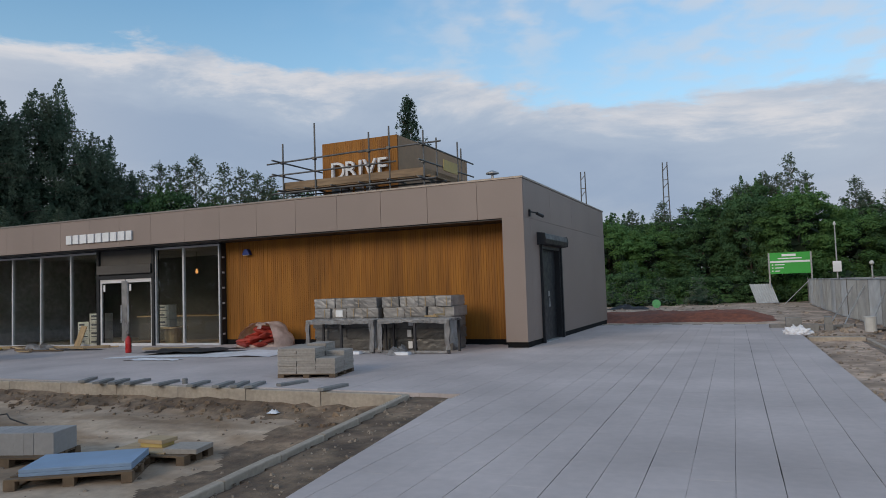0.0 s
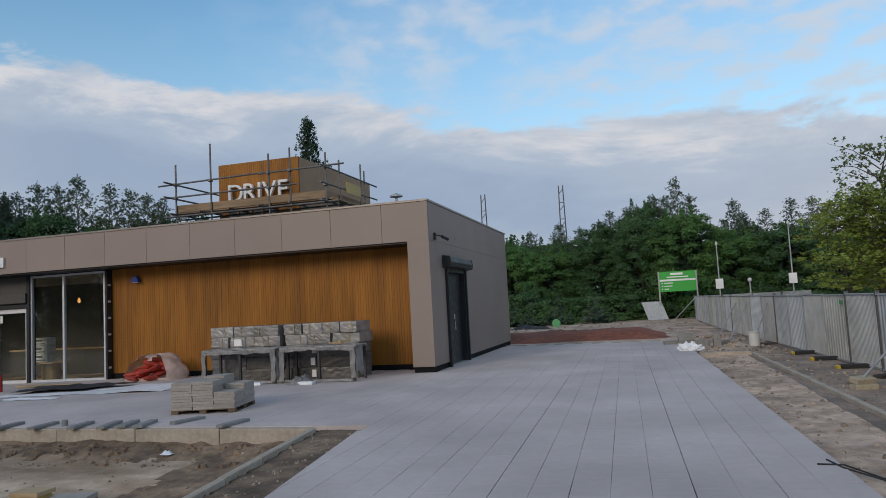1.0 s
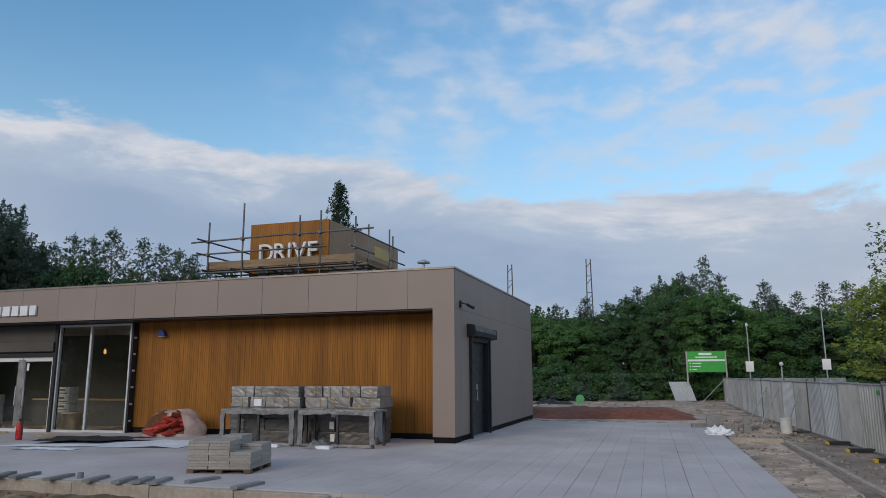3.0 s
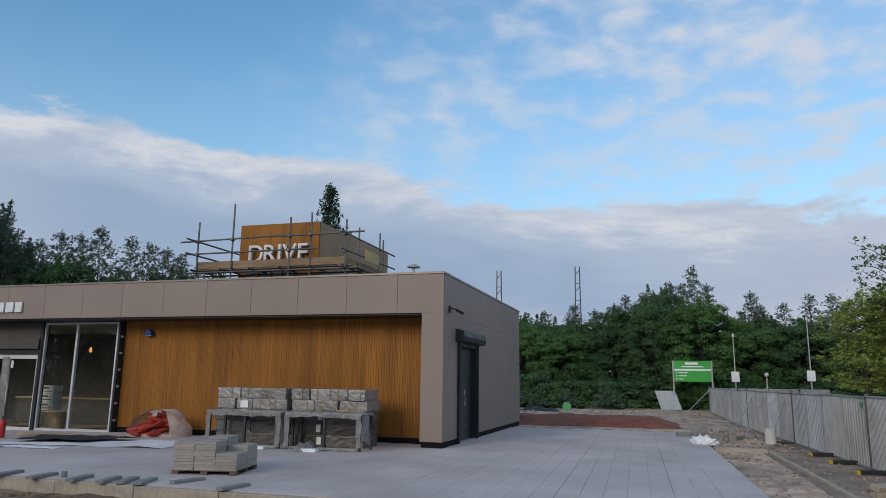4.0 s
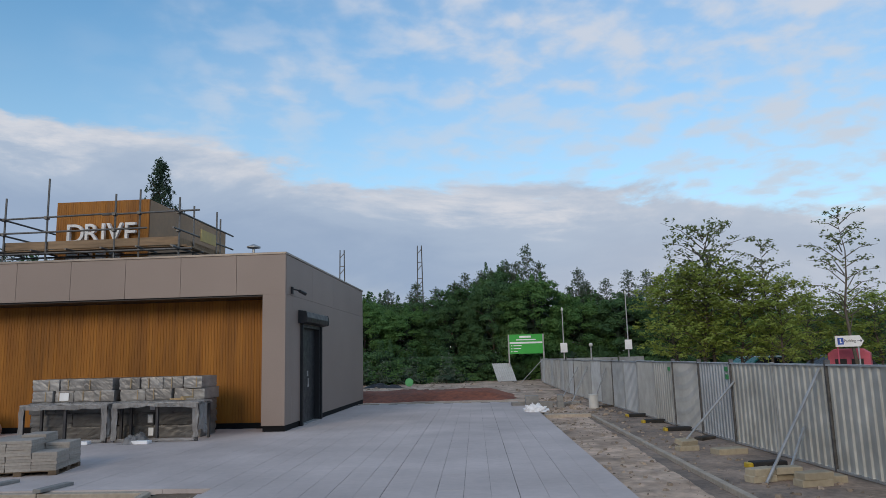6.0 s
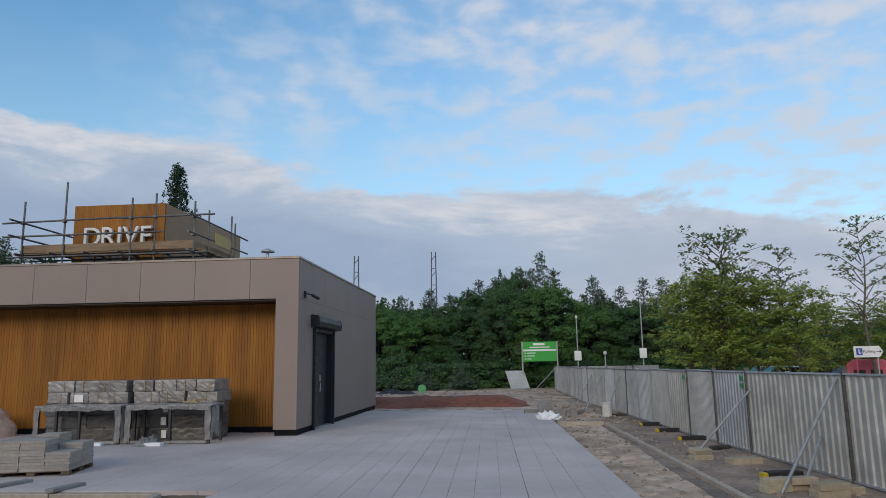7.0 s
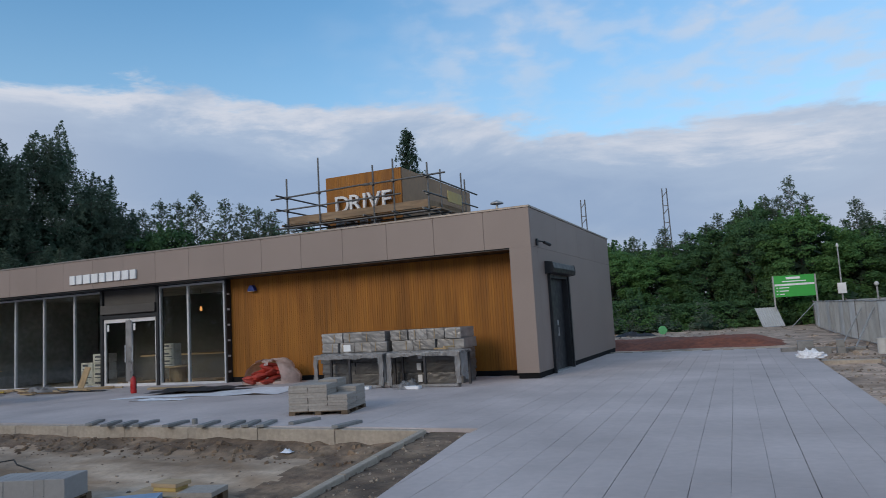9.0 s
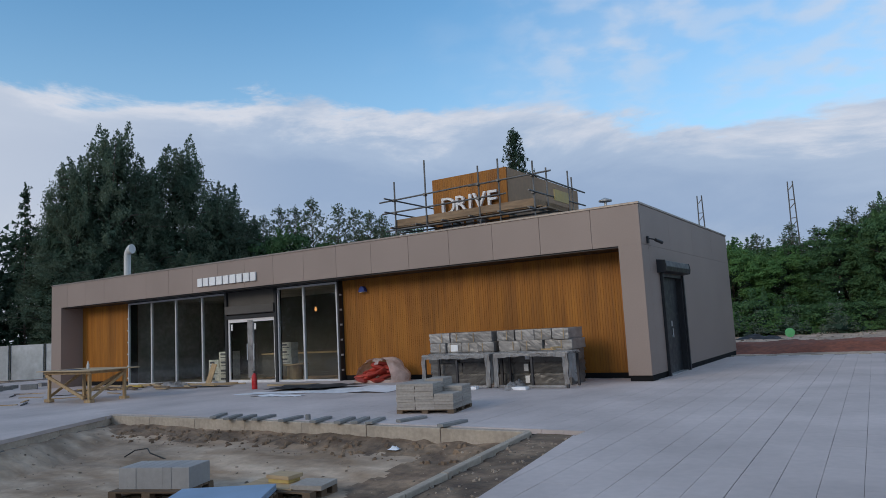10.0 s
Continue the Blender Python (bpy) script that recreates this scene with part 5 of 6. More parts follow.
crumple("plastic_film", -17.6, -0.5, fall(-17.6), 0.75, 0.5, 0.26, M_WRAP, "crumpled clear film by the shop windows", "plastic film", 8)
solid("leaning_board", Shape().box(-0.14, 0.14, 0, 0.03, 0, 0.78), M_TIMBER, "pale timber board leaning on the shopfront", "board", m=pose(-16.9, 0.42, fall(-16.4), -18, 8, 0), bevel=0.004)
flat_sheet("black_membrane", ((-17.2, -1.0), (-14.2, -0.9), (-14.4, -0.45), (-17.0, -0.4)), 0.006, M_SHEETD, "black strip of membrane along the threshold", "membrane", seed=8, n=12)

# seen through the glass: boxes, a cable drum and bulb shapes for the mirrored sunset
def carton(x, y, z, w, d, h, a=0):
    b = thing("carton", "white printed carton stacked inside the shopfront", "box", pose(x, y, z, 0, 0, a), "cartons")
    part("box", Shape().box(-w / 2, w / 2, -d / 2, d / 2, 0, h), M_CARD, b, bevel=0.006)
    part("print_bar", Shape().box(-w * 0.38, w * 0.1, -d / 2 - 0.004, -d / 2 - 0.001, h * 0.55, h * 0.8), M_INK, b)
    part("print_bar", Shape().box(-w * 0.38, w * 0.35, -d / 2 - 0.004, -d / 2 - 0.001, h * 0.2, h * 0.32), M_INK, b)


for k in range(4):
    carton(-16.75, 1.35, -0.16 + 0.31 * k, 0.72, 0.4, 0.3, rng.uniform(-4, 4))
for k in range(3):
    carton(-17.5, 1.4, -0.16 + 0.31 * k, 0.6, 0.4, 0.3, rng.uniform(-4, 4))
dr = thing("cable_drum", "timber cable drum used as a table inside the window", "cable drum", pose(-13.35, 1.45, -0.16))
part("drum_top", Shape().lathe([(0.5, 0.66), (0.5, 0.7)], 24), M_PLY, dr)
part("drum_core", Shape().lathe([(0.28, 0.05), (0.28, 0.66)], 18), M_PLY, dr)
part("drum_foot", Shape().lathe([(0.5, 0.0), (0.5, 0.05)], 24), M_PLY, dr)
for k in range(3):
    carton(-13.55, 1.4, 0.545 + 0.26 * k, 0.5, 0.35, 0.25, rng.uniform(-4, 4))
# no lamps here: glowing shapes added for the sunset glint in the glass
for x, y, z in ((-10.95, 2.8, 2.55), (-13.9, 3.2, 2.5), (-18.5, 3.4, 2.5)):
    lp = thing("glint_bulb", "glowing bulb shape added for the orange sunset reflected in the glass", "lamp", pose(x, y, z), "pendant bulbs")
    part("cord", Shape().tube((0, 0, 0.12), (0, 0, 0.74), 0.006), M_BLACK, lp)
    part("bulb", Shape().lathe([(0.02, 0.12), (0.035, 0.08), (0.055, 0.0), (0.035, -0.05), (0.01, -0.065)], 12), M_GLINT, lp, smooth=True)
cn = thing("counter", "unfinished dark service counter inside", "counter", pose(-18.0, 4.2, -0.16))
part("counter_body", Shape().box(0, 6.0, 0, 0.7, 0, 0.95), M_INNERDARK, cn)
part("counter_top", Shape().box(-0.05, 6.05, -0.05, 0.75, 0.951, 1.0), M_PLY, cn)

# ---- things in the sunken bed ----
PZ = -0.5


def pallet_at(cx, cy, z, w, d, a, label):
    c = pose(cx, cy, z, 0, 0, a) @ pose(-w / 2, -d / 2, 0)
    return pallet(c.translation.x, c.translation.y, z, w, d, a, label)


pallet_at(-3.58, -10.85, PZ, 1.15, 0.7, 20, "worn timber pallet under a pack of grey kerbs")
bl = thing("kerb_pack", "pack of grey concrete kerbs standing on a pallet", "stone pack", pose(-3.58, -10.80, PZ + 0.122, 0, 0, 20))
me = unit_box("kerb_block", 0.132, 0.5, 0.28, M_KERBNEW, 0.006)
for k in range(8):
    part("kerb_block", me, M_KERBNEW, bl, m=pose(-0.47 + 0.134 * k, rng.uniform(-0.005, 0.005), 0))
pallet_at(-2.08, -11.16, PZ, 1.35, 0.9, 33, "worn timber pallet carrying blue insulation boards")
bb = thing("insulation_board", "pale blue insulation boards stacked on a pallet", "insulation", pose(-2.05, -11.12, PZ + 0.123, 0, 0, 33))
for k in range(2):
    part("board", Shape().box(-0.6, 0.6, -0.38, 0.38, 0.042 * k, 0.042 * k + 0.04), M_BLUE, bb, bevel=0.004)
pallet_at(-1.82, -10.22, PZ, 1.15, 0.6, 8, "low timber pallet with boards and slabs")
for x, y, w, d, z, h, a, mat, nm, lb in ((-2.0, -10.22, 0.85, 0.55, 0.123, 0.02, 8, M_PLY, "plywood_sheet", "thin plywood sheet lying on a pallet"),
                                         (-1.98, -10.12, 0.34, 0.24, 0.144, 0.05, 6, M_YELLOWBOARD, "yellow_block", "yellow packing block on plywood"),
                                         (-1.97, -10.12, 0.4, 0.28, 0.195, 0.05, 2, M_PLY, "board_offcut", "pale board offcut on a packing block"),
                                         (-1.42, -10.15, 0.46, 0.42, 0.123, 0.06, 14, M_STACK, "loose_paver", "grey paving slab lying on the boards")):
    solid(nm, Shape().box(-w / 2, w / 2, -d / 2, d / 2, 0, h), mat, lb, "board", m=pose(x, y, PZ + z, 0, 0, a), bevel=0.004)
crumple("litter", -1.75, -8.0, -0.30, 0.09, 0.07, 0.06, M_SHEETW, "scrap of white litter on the soil bank", "litter", 9, 8)
s = Shape()
s.path([(-6.9, -9.3, -0.46), (-6.8, -9.15, -0.36), (-6.5, -9.1, -0.32), (-6.2, -9.25, -0.36), (-5.8, -9.2, -0.46)], 0.012, 6)
solid("cable", s, M_BLACK, "loop of black cable on the soil", "cable")

# ---- beyond the paving ----
SGY = 32.2
sg = thing("green_sign", "large green information sign with white text lines on two posts", "sign", pose(6.3, SGY, -0.1) @ Matrix.Diagonal((0.94, 1, 1, 1)))
part("post", Shape().box(-0.1, -0.002, -0.05, 0.05, 0, 3.22), M_SIGNPOST, sg)
part("post", Shape().box(2.45, 2.548, -0.05, 0.05, 0, 3.22), M_SIGNPOST, sg)
face = part("face", Shape().box(0, 2.448, -0.03, 0.03, 1.88, 3.22), M_GREEN, sg, "bright green sign face")
part("divider", Shape().box(0.02, 2.43, -0.037, -0.031, 2.58, 2.70), M_WHITE, face)
for x0, x1, z0, z1 in ((0.75, 1.6, 2.98, 3.12), (0.5, 1.95, 2.81, 2.88), (0.3, 0.9, 2.42, 2.48), (0.3, 0.85, 2.22, 2.28), (0.3, 0.6, 2.02, 2.08)):
    part("text_bar", Shape().box(x0, x1, -0.037, -0.031, z0, z1), M_WHITE, face)
for z in (2.42, 2.22, 2.02):
    part("bullet", Shape().box(0.12, 0.2, -0.037, -0.031, z - 0.01, z + 0.07), M_WHITE, face)

ms = hoarding_mesh(1.42, 9, M_CARWHITE)
ls = thing("steel_sheet", "pale corrugated steel sheet leaning by the green sign", "steel sheet", pose(5.4, 31.0, -0.04, -36, 0, 25))
part("sheet", ms, M_CARWHITE, ls)
part("batten", Shape().box(0, 1.42, -0.02, 0.03, 0.0, 0.028), M_GALV, ls)
rl = thing("hose_reel", "green plastic hose reel standing on the ground", "reel", pose(0.2, 24.0, -0.05))
part("reel_disc", Shape().tube((0, -0.05, 0.34), (0, 0.05, 0.34), 0.24, n=20), material("green_plastic", (0.12, 0.42, 0.16), 0.4), rl)
part("stand", Shape().tube((-0.15, 0, 0), (0, 0, 0.42), 0.02).tube((0.15, 0, 0), (0, 0, 0.42), 0.02), M_GALV, rl)
crumple("black_tarp", -1.6, 25.5, -0.05, 1.3, 0.5, 0.28, M_SHEETD, "crumpled black tarpaulin on the ground", "tarpaulin", 4)


def lamp_post(x, y, h, board, label):
    p = thing("lamp_post", label, "lamp post", pose(x, y, -0.2), "lamp posts")
    part("pole", Shape().tube((0, 0, 0), (0, 0, h), 0.055, 0.032, 10), M_GALV, p)
    part("head", Shape().lathe([(0.035, h), (0.08, h + 0.06), (0.08, h + 0.14), (0.02, h + 0.28)], 12), M_WHITEPLASTIC, p)
    if board:
        part("notice_board", Shape().box(-0.24, 0.24, -0.1, -0.05, board, board + 0.66), M_WHITE, p, "white notice board on the pole")


lamp_post(10.13, 33.0, 4.9, 2.0, "slim grey lamp post with a white notice board")
lamp_post(14.5, 32.4, 5.9, 2.1, "tall grey lamp post with a white notice board")
gl = thing("globe_lamp", "short post with a white globe lamp", "lamp post", pose(11.97, 32.7, -0.2))
part("pole", Shape().tube((0, 0, 0), (0, 0, 2.3), 0.05, n=8), M_GALV, gl)
part("globe", Shape().lathe([(0.05, 2.33), (0.11, 2.38), (0.14, 2.47), (0.11, 2.56), (0.04, 2.61)], 14), M_WHITEPLASTIC, gl, smooth=True)

for x, y, h in ((-7.7, 42.5, 11.4), (-1.0, 43.5, 11.7)):
    mt = thing("lattice_mast", "slim steel lattice mast standing among the trees", "mast", pose(x, y, -0.2), "masts")
    for dx in (-0.2, 0.2):
        part("upright", Shape().tube((dx * 1.6, 0, 0), (dx * 0.9, 0, h), 0.06, 0.05, 6), M_SCAFF, mt)
    for k in range(12):
        z = 3 + k * (h - 3.4) / 11.5
        part("lattice_bar", Shape().tube((-0.22, 0, z), (0.22, 0, z + (0.5 if k % 2 else 0.0)), 0.035, n=5), M_SCAFF, mt)


# car park beyond the fence
def car(x, y, a, paint, label):
    c = thing("car", label, "car", pose(x, y, -0.15, 0, 0, a), "parked cars")
    part("body", Shape().prism([(-2.1, 0.35), (2.1, 0.35), (2.12, 0.7), (1.95, 0.88), (0.95, 0.95), (0.35, 1.42), (-1.2, 1.45), (-1.85, 0.98), (-2.12, 0.9)], -0.85, 0.85), paint, c, bevel=0.05)
    part("window", Shape().prism([(0.9, 0.97), (0.36, 1.38), (-1.15, 1.4), (-1.7, 0.99)], -0.865, 0.865), M_CARGLASS, c)
    part("windscreen", Shape().prism([(0.99, 0.97), (0.42, 1.40), (0.36, 1.40), (0.93, 0.97)], -0.72, 0.72), M_CARGLASS, c)
    for wx in (-1.3, 1.3):
        for wy in (-0.8, 0.8):
            w = part("wheel", Shape().tube((wx, wy - 0.1, 0.32), (wx, wy + 0.1, 0.32), 0.32, n=18), M_BLACK, c)
            part("rim", Shape().tube((wx, wy - 0.11, 0.32), (wx, wy + 0.11, 0.32), 0.2, n=14), M_GALV, w)


car(19.3, 20.6, 20, M_TEAL, "teal parked car beyond the fence")
car(22.6, 19.2, 20, M_CARGREY, "dark parked car beyond the fence")
car(20.9, 24.5, 20, M_CARWHITE, "pale parked car beyond the fence")
bn = thing("recycling_bank", "pink recycling bank in the car park", "bin", pose(19.9, 13.4, -0.2, 0, 0, -30) @ Matrix.Diagonal((0.85, 0.85, 0.92, 1)))
part("body", Shape().prism([(-0.9, 0.0), (0.9, 0.0), (0.9, 1.75), (0.6, 1.95), (-0.6, 1.95), (-0.9, 1.75)], -0.6, 0.6), M_PINK, bn, bevel=0.04)
part("hatch", Shape().box(-0.6, -0.1, -0.62, -0.601, 1.2, 1.5), M_BLACK, bn)
part("hatch", Shape().box(0.1, 0.6, -0.62, -0.601, 1.2, 1.5), M_BLACK, bn)
ps = thing("parking_sign", "white parking arrow sign on two posts above the fence", "sign", pose(18.72, 12.0, -0.2, 0, 0, -25) @ Matrix.Diagonal((0.82, 0.82, 0.96, 1)))
part("board", Shape().prism([(0, 1.95), (1.05, 1.95), (1.2, 2.17), (1.05, 2.4), (0, 2.4)], -0.02, 0.02), M_WHITE, ps, "white board with a blue symbol and black arrow")
part("post", Shape().tube((0.08, 0.05, 0), (0.08, 0.05, 2.42), 0.035), M_PINK, ps)
part("post", Shape().tube((0.95, 0.05, 0), (0.95, 0.05, 2.35), 0.035), M_GALV, ps)
part("symbol_panel", Shape().box(0.1, 0.36, -0.026, -0.021, 2.04, 2.32), material("sign_blue", (0.02, 0.08, 0.4), 0.5, bump=0), ps)
part("symbol", Shape().box(0.2, 0.24, -0.03, -0.027, 2.12, 2.28).box(0.2, 0.3, -0.03, -0.027, 2.1, 2.14), M_WHITE, ps)
me = lettering("Parking", 0.17, 0.003)
me.materials.append(M_INK)
part("text", me, M_INK, ps, m=pose(0.62, -0.026, 2.13, 90, 0, 0))
part("arrow", Shape().box(0.92, 1.08, -0.026, -0.021, 2.165, 2.19).prism([(1.06, 2.12), (1.14, 2.178), (1.06, 2.235)], -0.026, -0.021), M_INK, ps)

# ---- trees and scrub ----
def leaves_mesh(name, clumps, size, mat, seed, shell=0.55, hang=0.0, up=0.4):
    """A crown of small pointed leaves on uneven clumps; a clump is x, y, z, radius, half height, leaves."""
    g = np.random.default_rng(seed)
    c = np.array(clumps, float)
    k = np.repeat(np.arange(len(c)), c[:, 5].astype(int))
    n = len(k)
    d = g.normal(size=(n, 3))
    d /= np.linalg.norm(d, axis=1)[:, None] + 1e-9
    d[:, 2] = np.where(g.random(n) < 0.7, np.abs(d[:, 2]), d[:, 2])
    rad = shell + (1.0 - shell) * g.random(n) + 0.3 * g.random(n) ** 5
    pos = c[k, :3] + d * rad[:, None] * np.stack([c[k, 3], c[k, 3], c[k, 4]], 1)
    pos[:, 2] = np.maximum(pos[:, 2], 0.02)
    face = d + np.array([0, 0, up]) + g.normal(size=(n, 3)) * 0.45
    u = np.cross(face, g.normal(size=(n, 3)))
    u /= np.linalg.norm(u, axis=1)[:, None]
    u[:, 2] -= hang
    u /= np.linalg.norm(u, axis=1)[:, None]
    w = np.cross(face, u)
    w /= np.linalg.norm(w, axis=1)[:, None] + 1e-9
    s = size * (0.6 + 0.8 * g.random(n))[:, None]
    a, b = u * s * 0.5, w * s * 0.32
    v = np.stack([pos - a + b, pos - a - b, pos + a], 1).reshape(-1, 3)
    me = bpy.data.meshes.new(name)
    me.vertices.add(3 * n)
    me.vertices.foreach_set("co", v.ravel())
    me.loops.add(3 * n)
    me.loops.foreach_set("vertex_index", np.arange(3 * n))
    me.polygons.add(n)
    me.polygons.foreach_set("loop_start", np.arange(0, 3 * n, 3))
    me.update(calc_edges=True)
    me.materials.append(mat)
    return me


def stem(h, trunk_r, seed, boughs, top=0.93):
    """A tapered, slightly bent trunk with its limbs; a bough is root, middle and tip."""
    s = Shape()
    bend = 0.012 * h
    pts = [Vector((bend * math.sin(k * 1.3 + seed), bend * math.cos(k * 1.7 + seed), h * top * k / 6)) * (1 if k else 0) for k in range(7)]
    for k in range(6):
        s.tube(pts[k], pts[k + 1], trunk_r * (1 - k / 6.6), trunk_r * (1 - (k + 1) / 6.6), 7)
    for root, mid, tip in boughs:
        s.tube(root, mid, trunk_r * 0.3, trunk_r * 0.18, 5)
        s.tube(mid, tip, trunk_r * 0.18, trunk_r * 0.05, 5)
    return s.mesh("trunk", M_BARK)


def bough(g, h, t, a, ln, rise, droop):
    root = Vector((0, 0, h * t))
    out = Vector((math.cos(a), math.sin(a), 0))
    mid = root + out * ln * 0.5 + Vector((0, 0, ln * rise * 0.55))
    tip = root + out * ln + Vector((0, 0, ln * (rise * 0.8 - droop)))
    return root, mid, tip


def along(b, q):
    root, mid, tip = b
    return root.lerp(mid, 2 * q) if q < 0.5 else mid.lerp(tip, 2 * q - 1)


def bushy_kind(seed, h, r, low, n, per, size, mat, clump=0.62, core=260, trunk_r=0.16):
    """A dense broadleaf tree: leafy domes over a lumpy crown, leafed from low up to the top."""
    g = random.Random(seed)
    cl, boughs = [], []
    for k in range(n):
        t = (k + g.random()) / n
        a = k * 2.39996 + g.uniform(-0.3, 0.3)
        prof = (0.82 + 0.18 * math.sin(math.pi * t / 0.8)) if t < 0.5 else math.sqrt(max(0.02, 1 - ((t - 0.5) / 0.54) ** 2))
        lump = 1 + 0.34 * noise.noise((math.cos(a) * 1.4 + seed, math.sin(a) * 1.4, t * 3.2))
        q = r * prof * lump * g.uniform(0.78, 1.0)
        z = h * (low + (0.95 - low) * t) + 0.35 * g.uniform(-1, 1)
        rad = clump * g.uniform(0.65, 1.35)
        cl.append((math.cos(a) * q, math.sin(a) * q, z, rad, rad * 0.72, max(6, per * (rad / clump) ** 2)))
        if k % 9 == 0 and t < 0.85:
            boughs.append(bough(g, h, max(0.12, low + (0.8 - low) * t), a, q, 0.5, 0.0))
    for _ in range(7):
        a, q = g.uniform(0, 6.28), r * g.uniform(0.0, 0.5)
        z = h * g.uniform(0.9, 0.97)
        for m in range(4):
            cl.append((math.cos(a) * q, math.sin(a) * q, z + 0.27 * m, 0.30 - 0.06 * m, 0.26, per * 0.12))
    crown = leaves_mesh("crown", cl, size, mat, seed)
    # large dark leaves fill the crown, with its inner shade in their colour
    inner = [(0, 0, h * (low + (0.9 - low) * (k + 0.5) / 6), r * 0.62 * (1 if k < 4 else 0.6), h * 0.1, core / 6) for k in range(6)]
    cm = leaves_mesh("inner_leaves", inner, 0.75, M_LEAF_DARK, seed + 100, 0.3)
    return stem(h, trunk_r, seed, boughs), crown, cm


def feather_kind(seed, h, r, low, n, per, size, mat, cone=False, rise=0.7, droop=0.3, trunk_r=0.09, spread=0.2, limbs=40, flat=1.0, full=False):
    """A light tree whose leaves stand in small sprays along thin boughs, with an open, pointed outline."""
    g = random.Random(seed)
    cl, boughs = [], []
    for k in range(n):
        t = low + (0.98 - low) * (k + g.random()) / n
        e = (t - low) / (1 - low)
        env = (1 - e) ** 0.8 if cone else (0.55 + 1.1 * e if e < 0.38 else max(0.05, 1 - ((e - 0.38) / 0.64) ** 1.5))
        if full:
            env = math.sqrt(max(0.06, 1 - ((e - 0.42) / 0.6) ** 2))
        a = k * 2.39996 + g.uniform(-0.5, 0.5)
        b = bough(g, h, t, a, r * env * g.uniform(0.6, 1.15) + 0.1, rise * g.uniform(0.7, 1.3), droop)
        boughs.append(b)
        m = 3 + int(5 * env)
        for i in range(m):
            p = along(b, 0.25 + 0.75 * (i + g.random()) / m)
            sp = spread * g.uniform(0.6, 1.4)
            cl.append((p.x + g.uniform(-1, 1) * sp, p.y + g.uniform(-1, 1) * sp, p.z + g.uniform(-0.6, 0.8) * sp, sp, sp * flat, max(3, per * (sp / spread))))
    for i in range(6):
        cl.append((0, 0, h * (0.93 + 0.014 * i), spread * (0.8 - 0.1 * i), spread, per * 0.7))
    crown = leaves_mesh("crown", cl, size, mat, seed, 0.1, 0.5 * droop)
    return stem(h, trunk_r, seed, boughs[:: max(1, n // limbs)]), crown


def weeping_kind(seed, h, r, n, per, size, mat):
    """A tall tree of arching boughs, hung with long strands of leaf, and with several feathery leading shoots."""
    g = random.Random(seed)
    cl, tops, boughs = [], [], []
    for k in range(n):
        t = 0.06 + 0.84 * (k + g.random()) / n
        env = 0.85 + 0.15 * math.sin(3 * t) if t < 0.5 else max(0.22, 1 - ((t - 0.5) / 0.5) ** 1.4 * 0.85)
        a = k * 2.39996 + g.uniform(-0.5, 0.5)
        ln = r * env * g.uniform(0.55, 1.1) * (1 + 0.25 * noise.noise((math.cos(a) * 1.2 + seed, math.sin(a) * 1.2, t * 2.5)))
        b = bough(g, h, t, a, ln, 0.6, 0.15)
        boughs.append(b)
        for i in range(5):
            p = along(b, 0.3 + 0.7 * (i + g.random()) / 5)
            hz = g.uniform(0.5, 1.5)
            rr = g.uniform(0.22, 0.5)
            side = 0.35
            cl.append((p.x + g.uniform(-side, side), p.y + g.uniform(-side, side), p.z - hz * 0.55, rr, hz, per * rr * hz * 2.6))
    for _ in range(8):
        a, q = g.uniform(0, 6.28), r * 0.42 * math.sqrt(g.random())
        x0, y0, z0 = math.cos(a) * q, math.sin(a) * q, h * g.uniform(0.80, 0.9) - q * 0.6
        ln = h * g.uniform(0.12, 0.2)
        lean = (g.uniform(-0.15, 0.15), g.uniform(-0.15, 0.15))
        boughs.append((Vector((0, 0, z0 * 0.8)), Vector((x0 * 0.9, y0 * 0.9, z0)), Vector((x0 + lean[0] * ln, y0 + lean[1] * ln, z0 + ln))))
        for i in range(16):
            u = i / 15
            sp = 0.85 * (1 - u) + 0.08
            for _ in range(3):
                tops.append((x0 + lean[0] * ln * u + g.uniform(-sp, sp), y0 + lean[1] * ln * u + g.uniform(-sp, sp), z0 + ln * u - 0.35 * sp * g.random(), 0.14, 0.24, per * 0.12))
    crown = leaves_mesh("crown", cl + tops, size, mat, seed, 0.25, 0.9, 0.2)
    # dark filler leaves close the crown; their colour carries its inner shade
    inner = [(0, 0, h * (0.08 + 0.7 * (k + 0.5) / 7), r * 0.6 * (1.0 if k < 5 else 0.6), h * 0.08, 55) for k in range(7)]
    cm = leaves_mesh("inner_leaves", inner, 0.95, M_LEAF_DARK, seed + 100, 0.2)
    return stem(h, 0.24, seed, boughs[::4]), crown, cm


def plant(kind_, x, y, z, sx, sz, turn, label, category="tree", group="", name="tree"):
    t = thing(name, label, category, Matrix.Translation((x, y, z)) @ Matrix.Rotation(radians(turn), 4, "Z") @ Matrix.Diagonal((sx, sx, sz, 1)), group)
    part("trunk", kind_[0], M_BARK, t)
    crown = part("crown", kind_[1], M_LEAF, t)
    if len(kind_) > 2:
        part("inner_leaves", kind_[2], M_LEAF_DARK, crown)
    return t


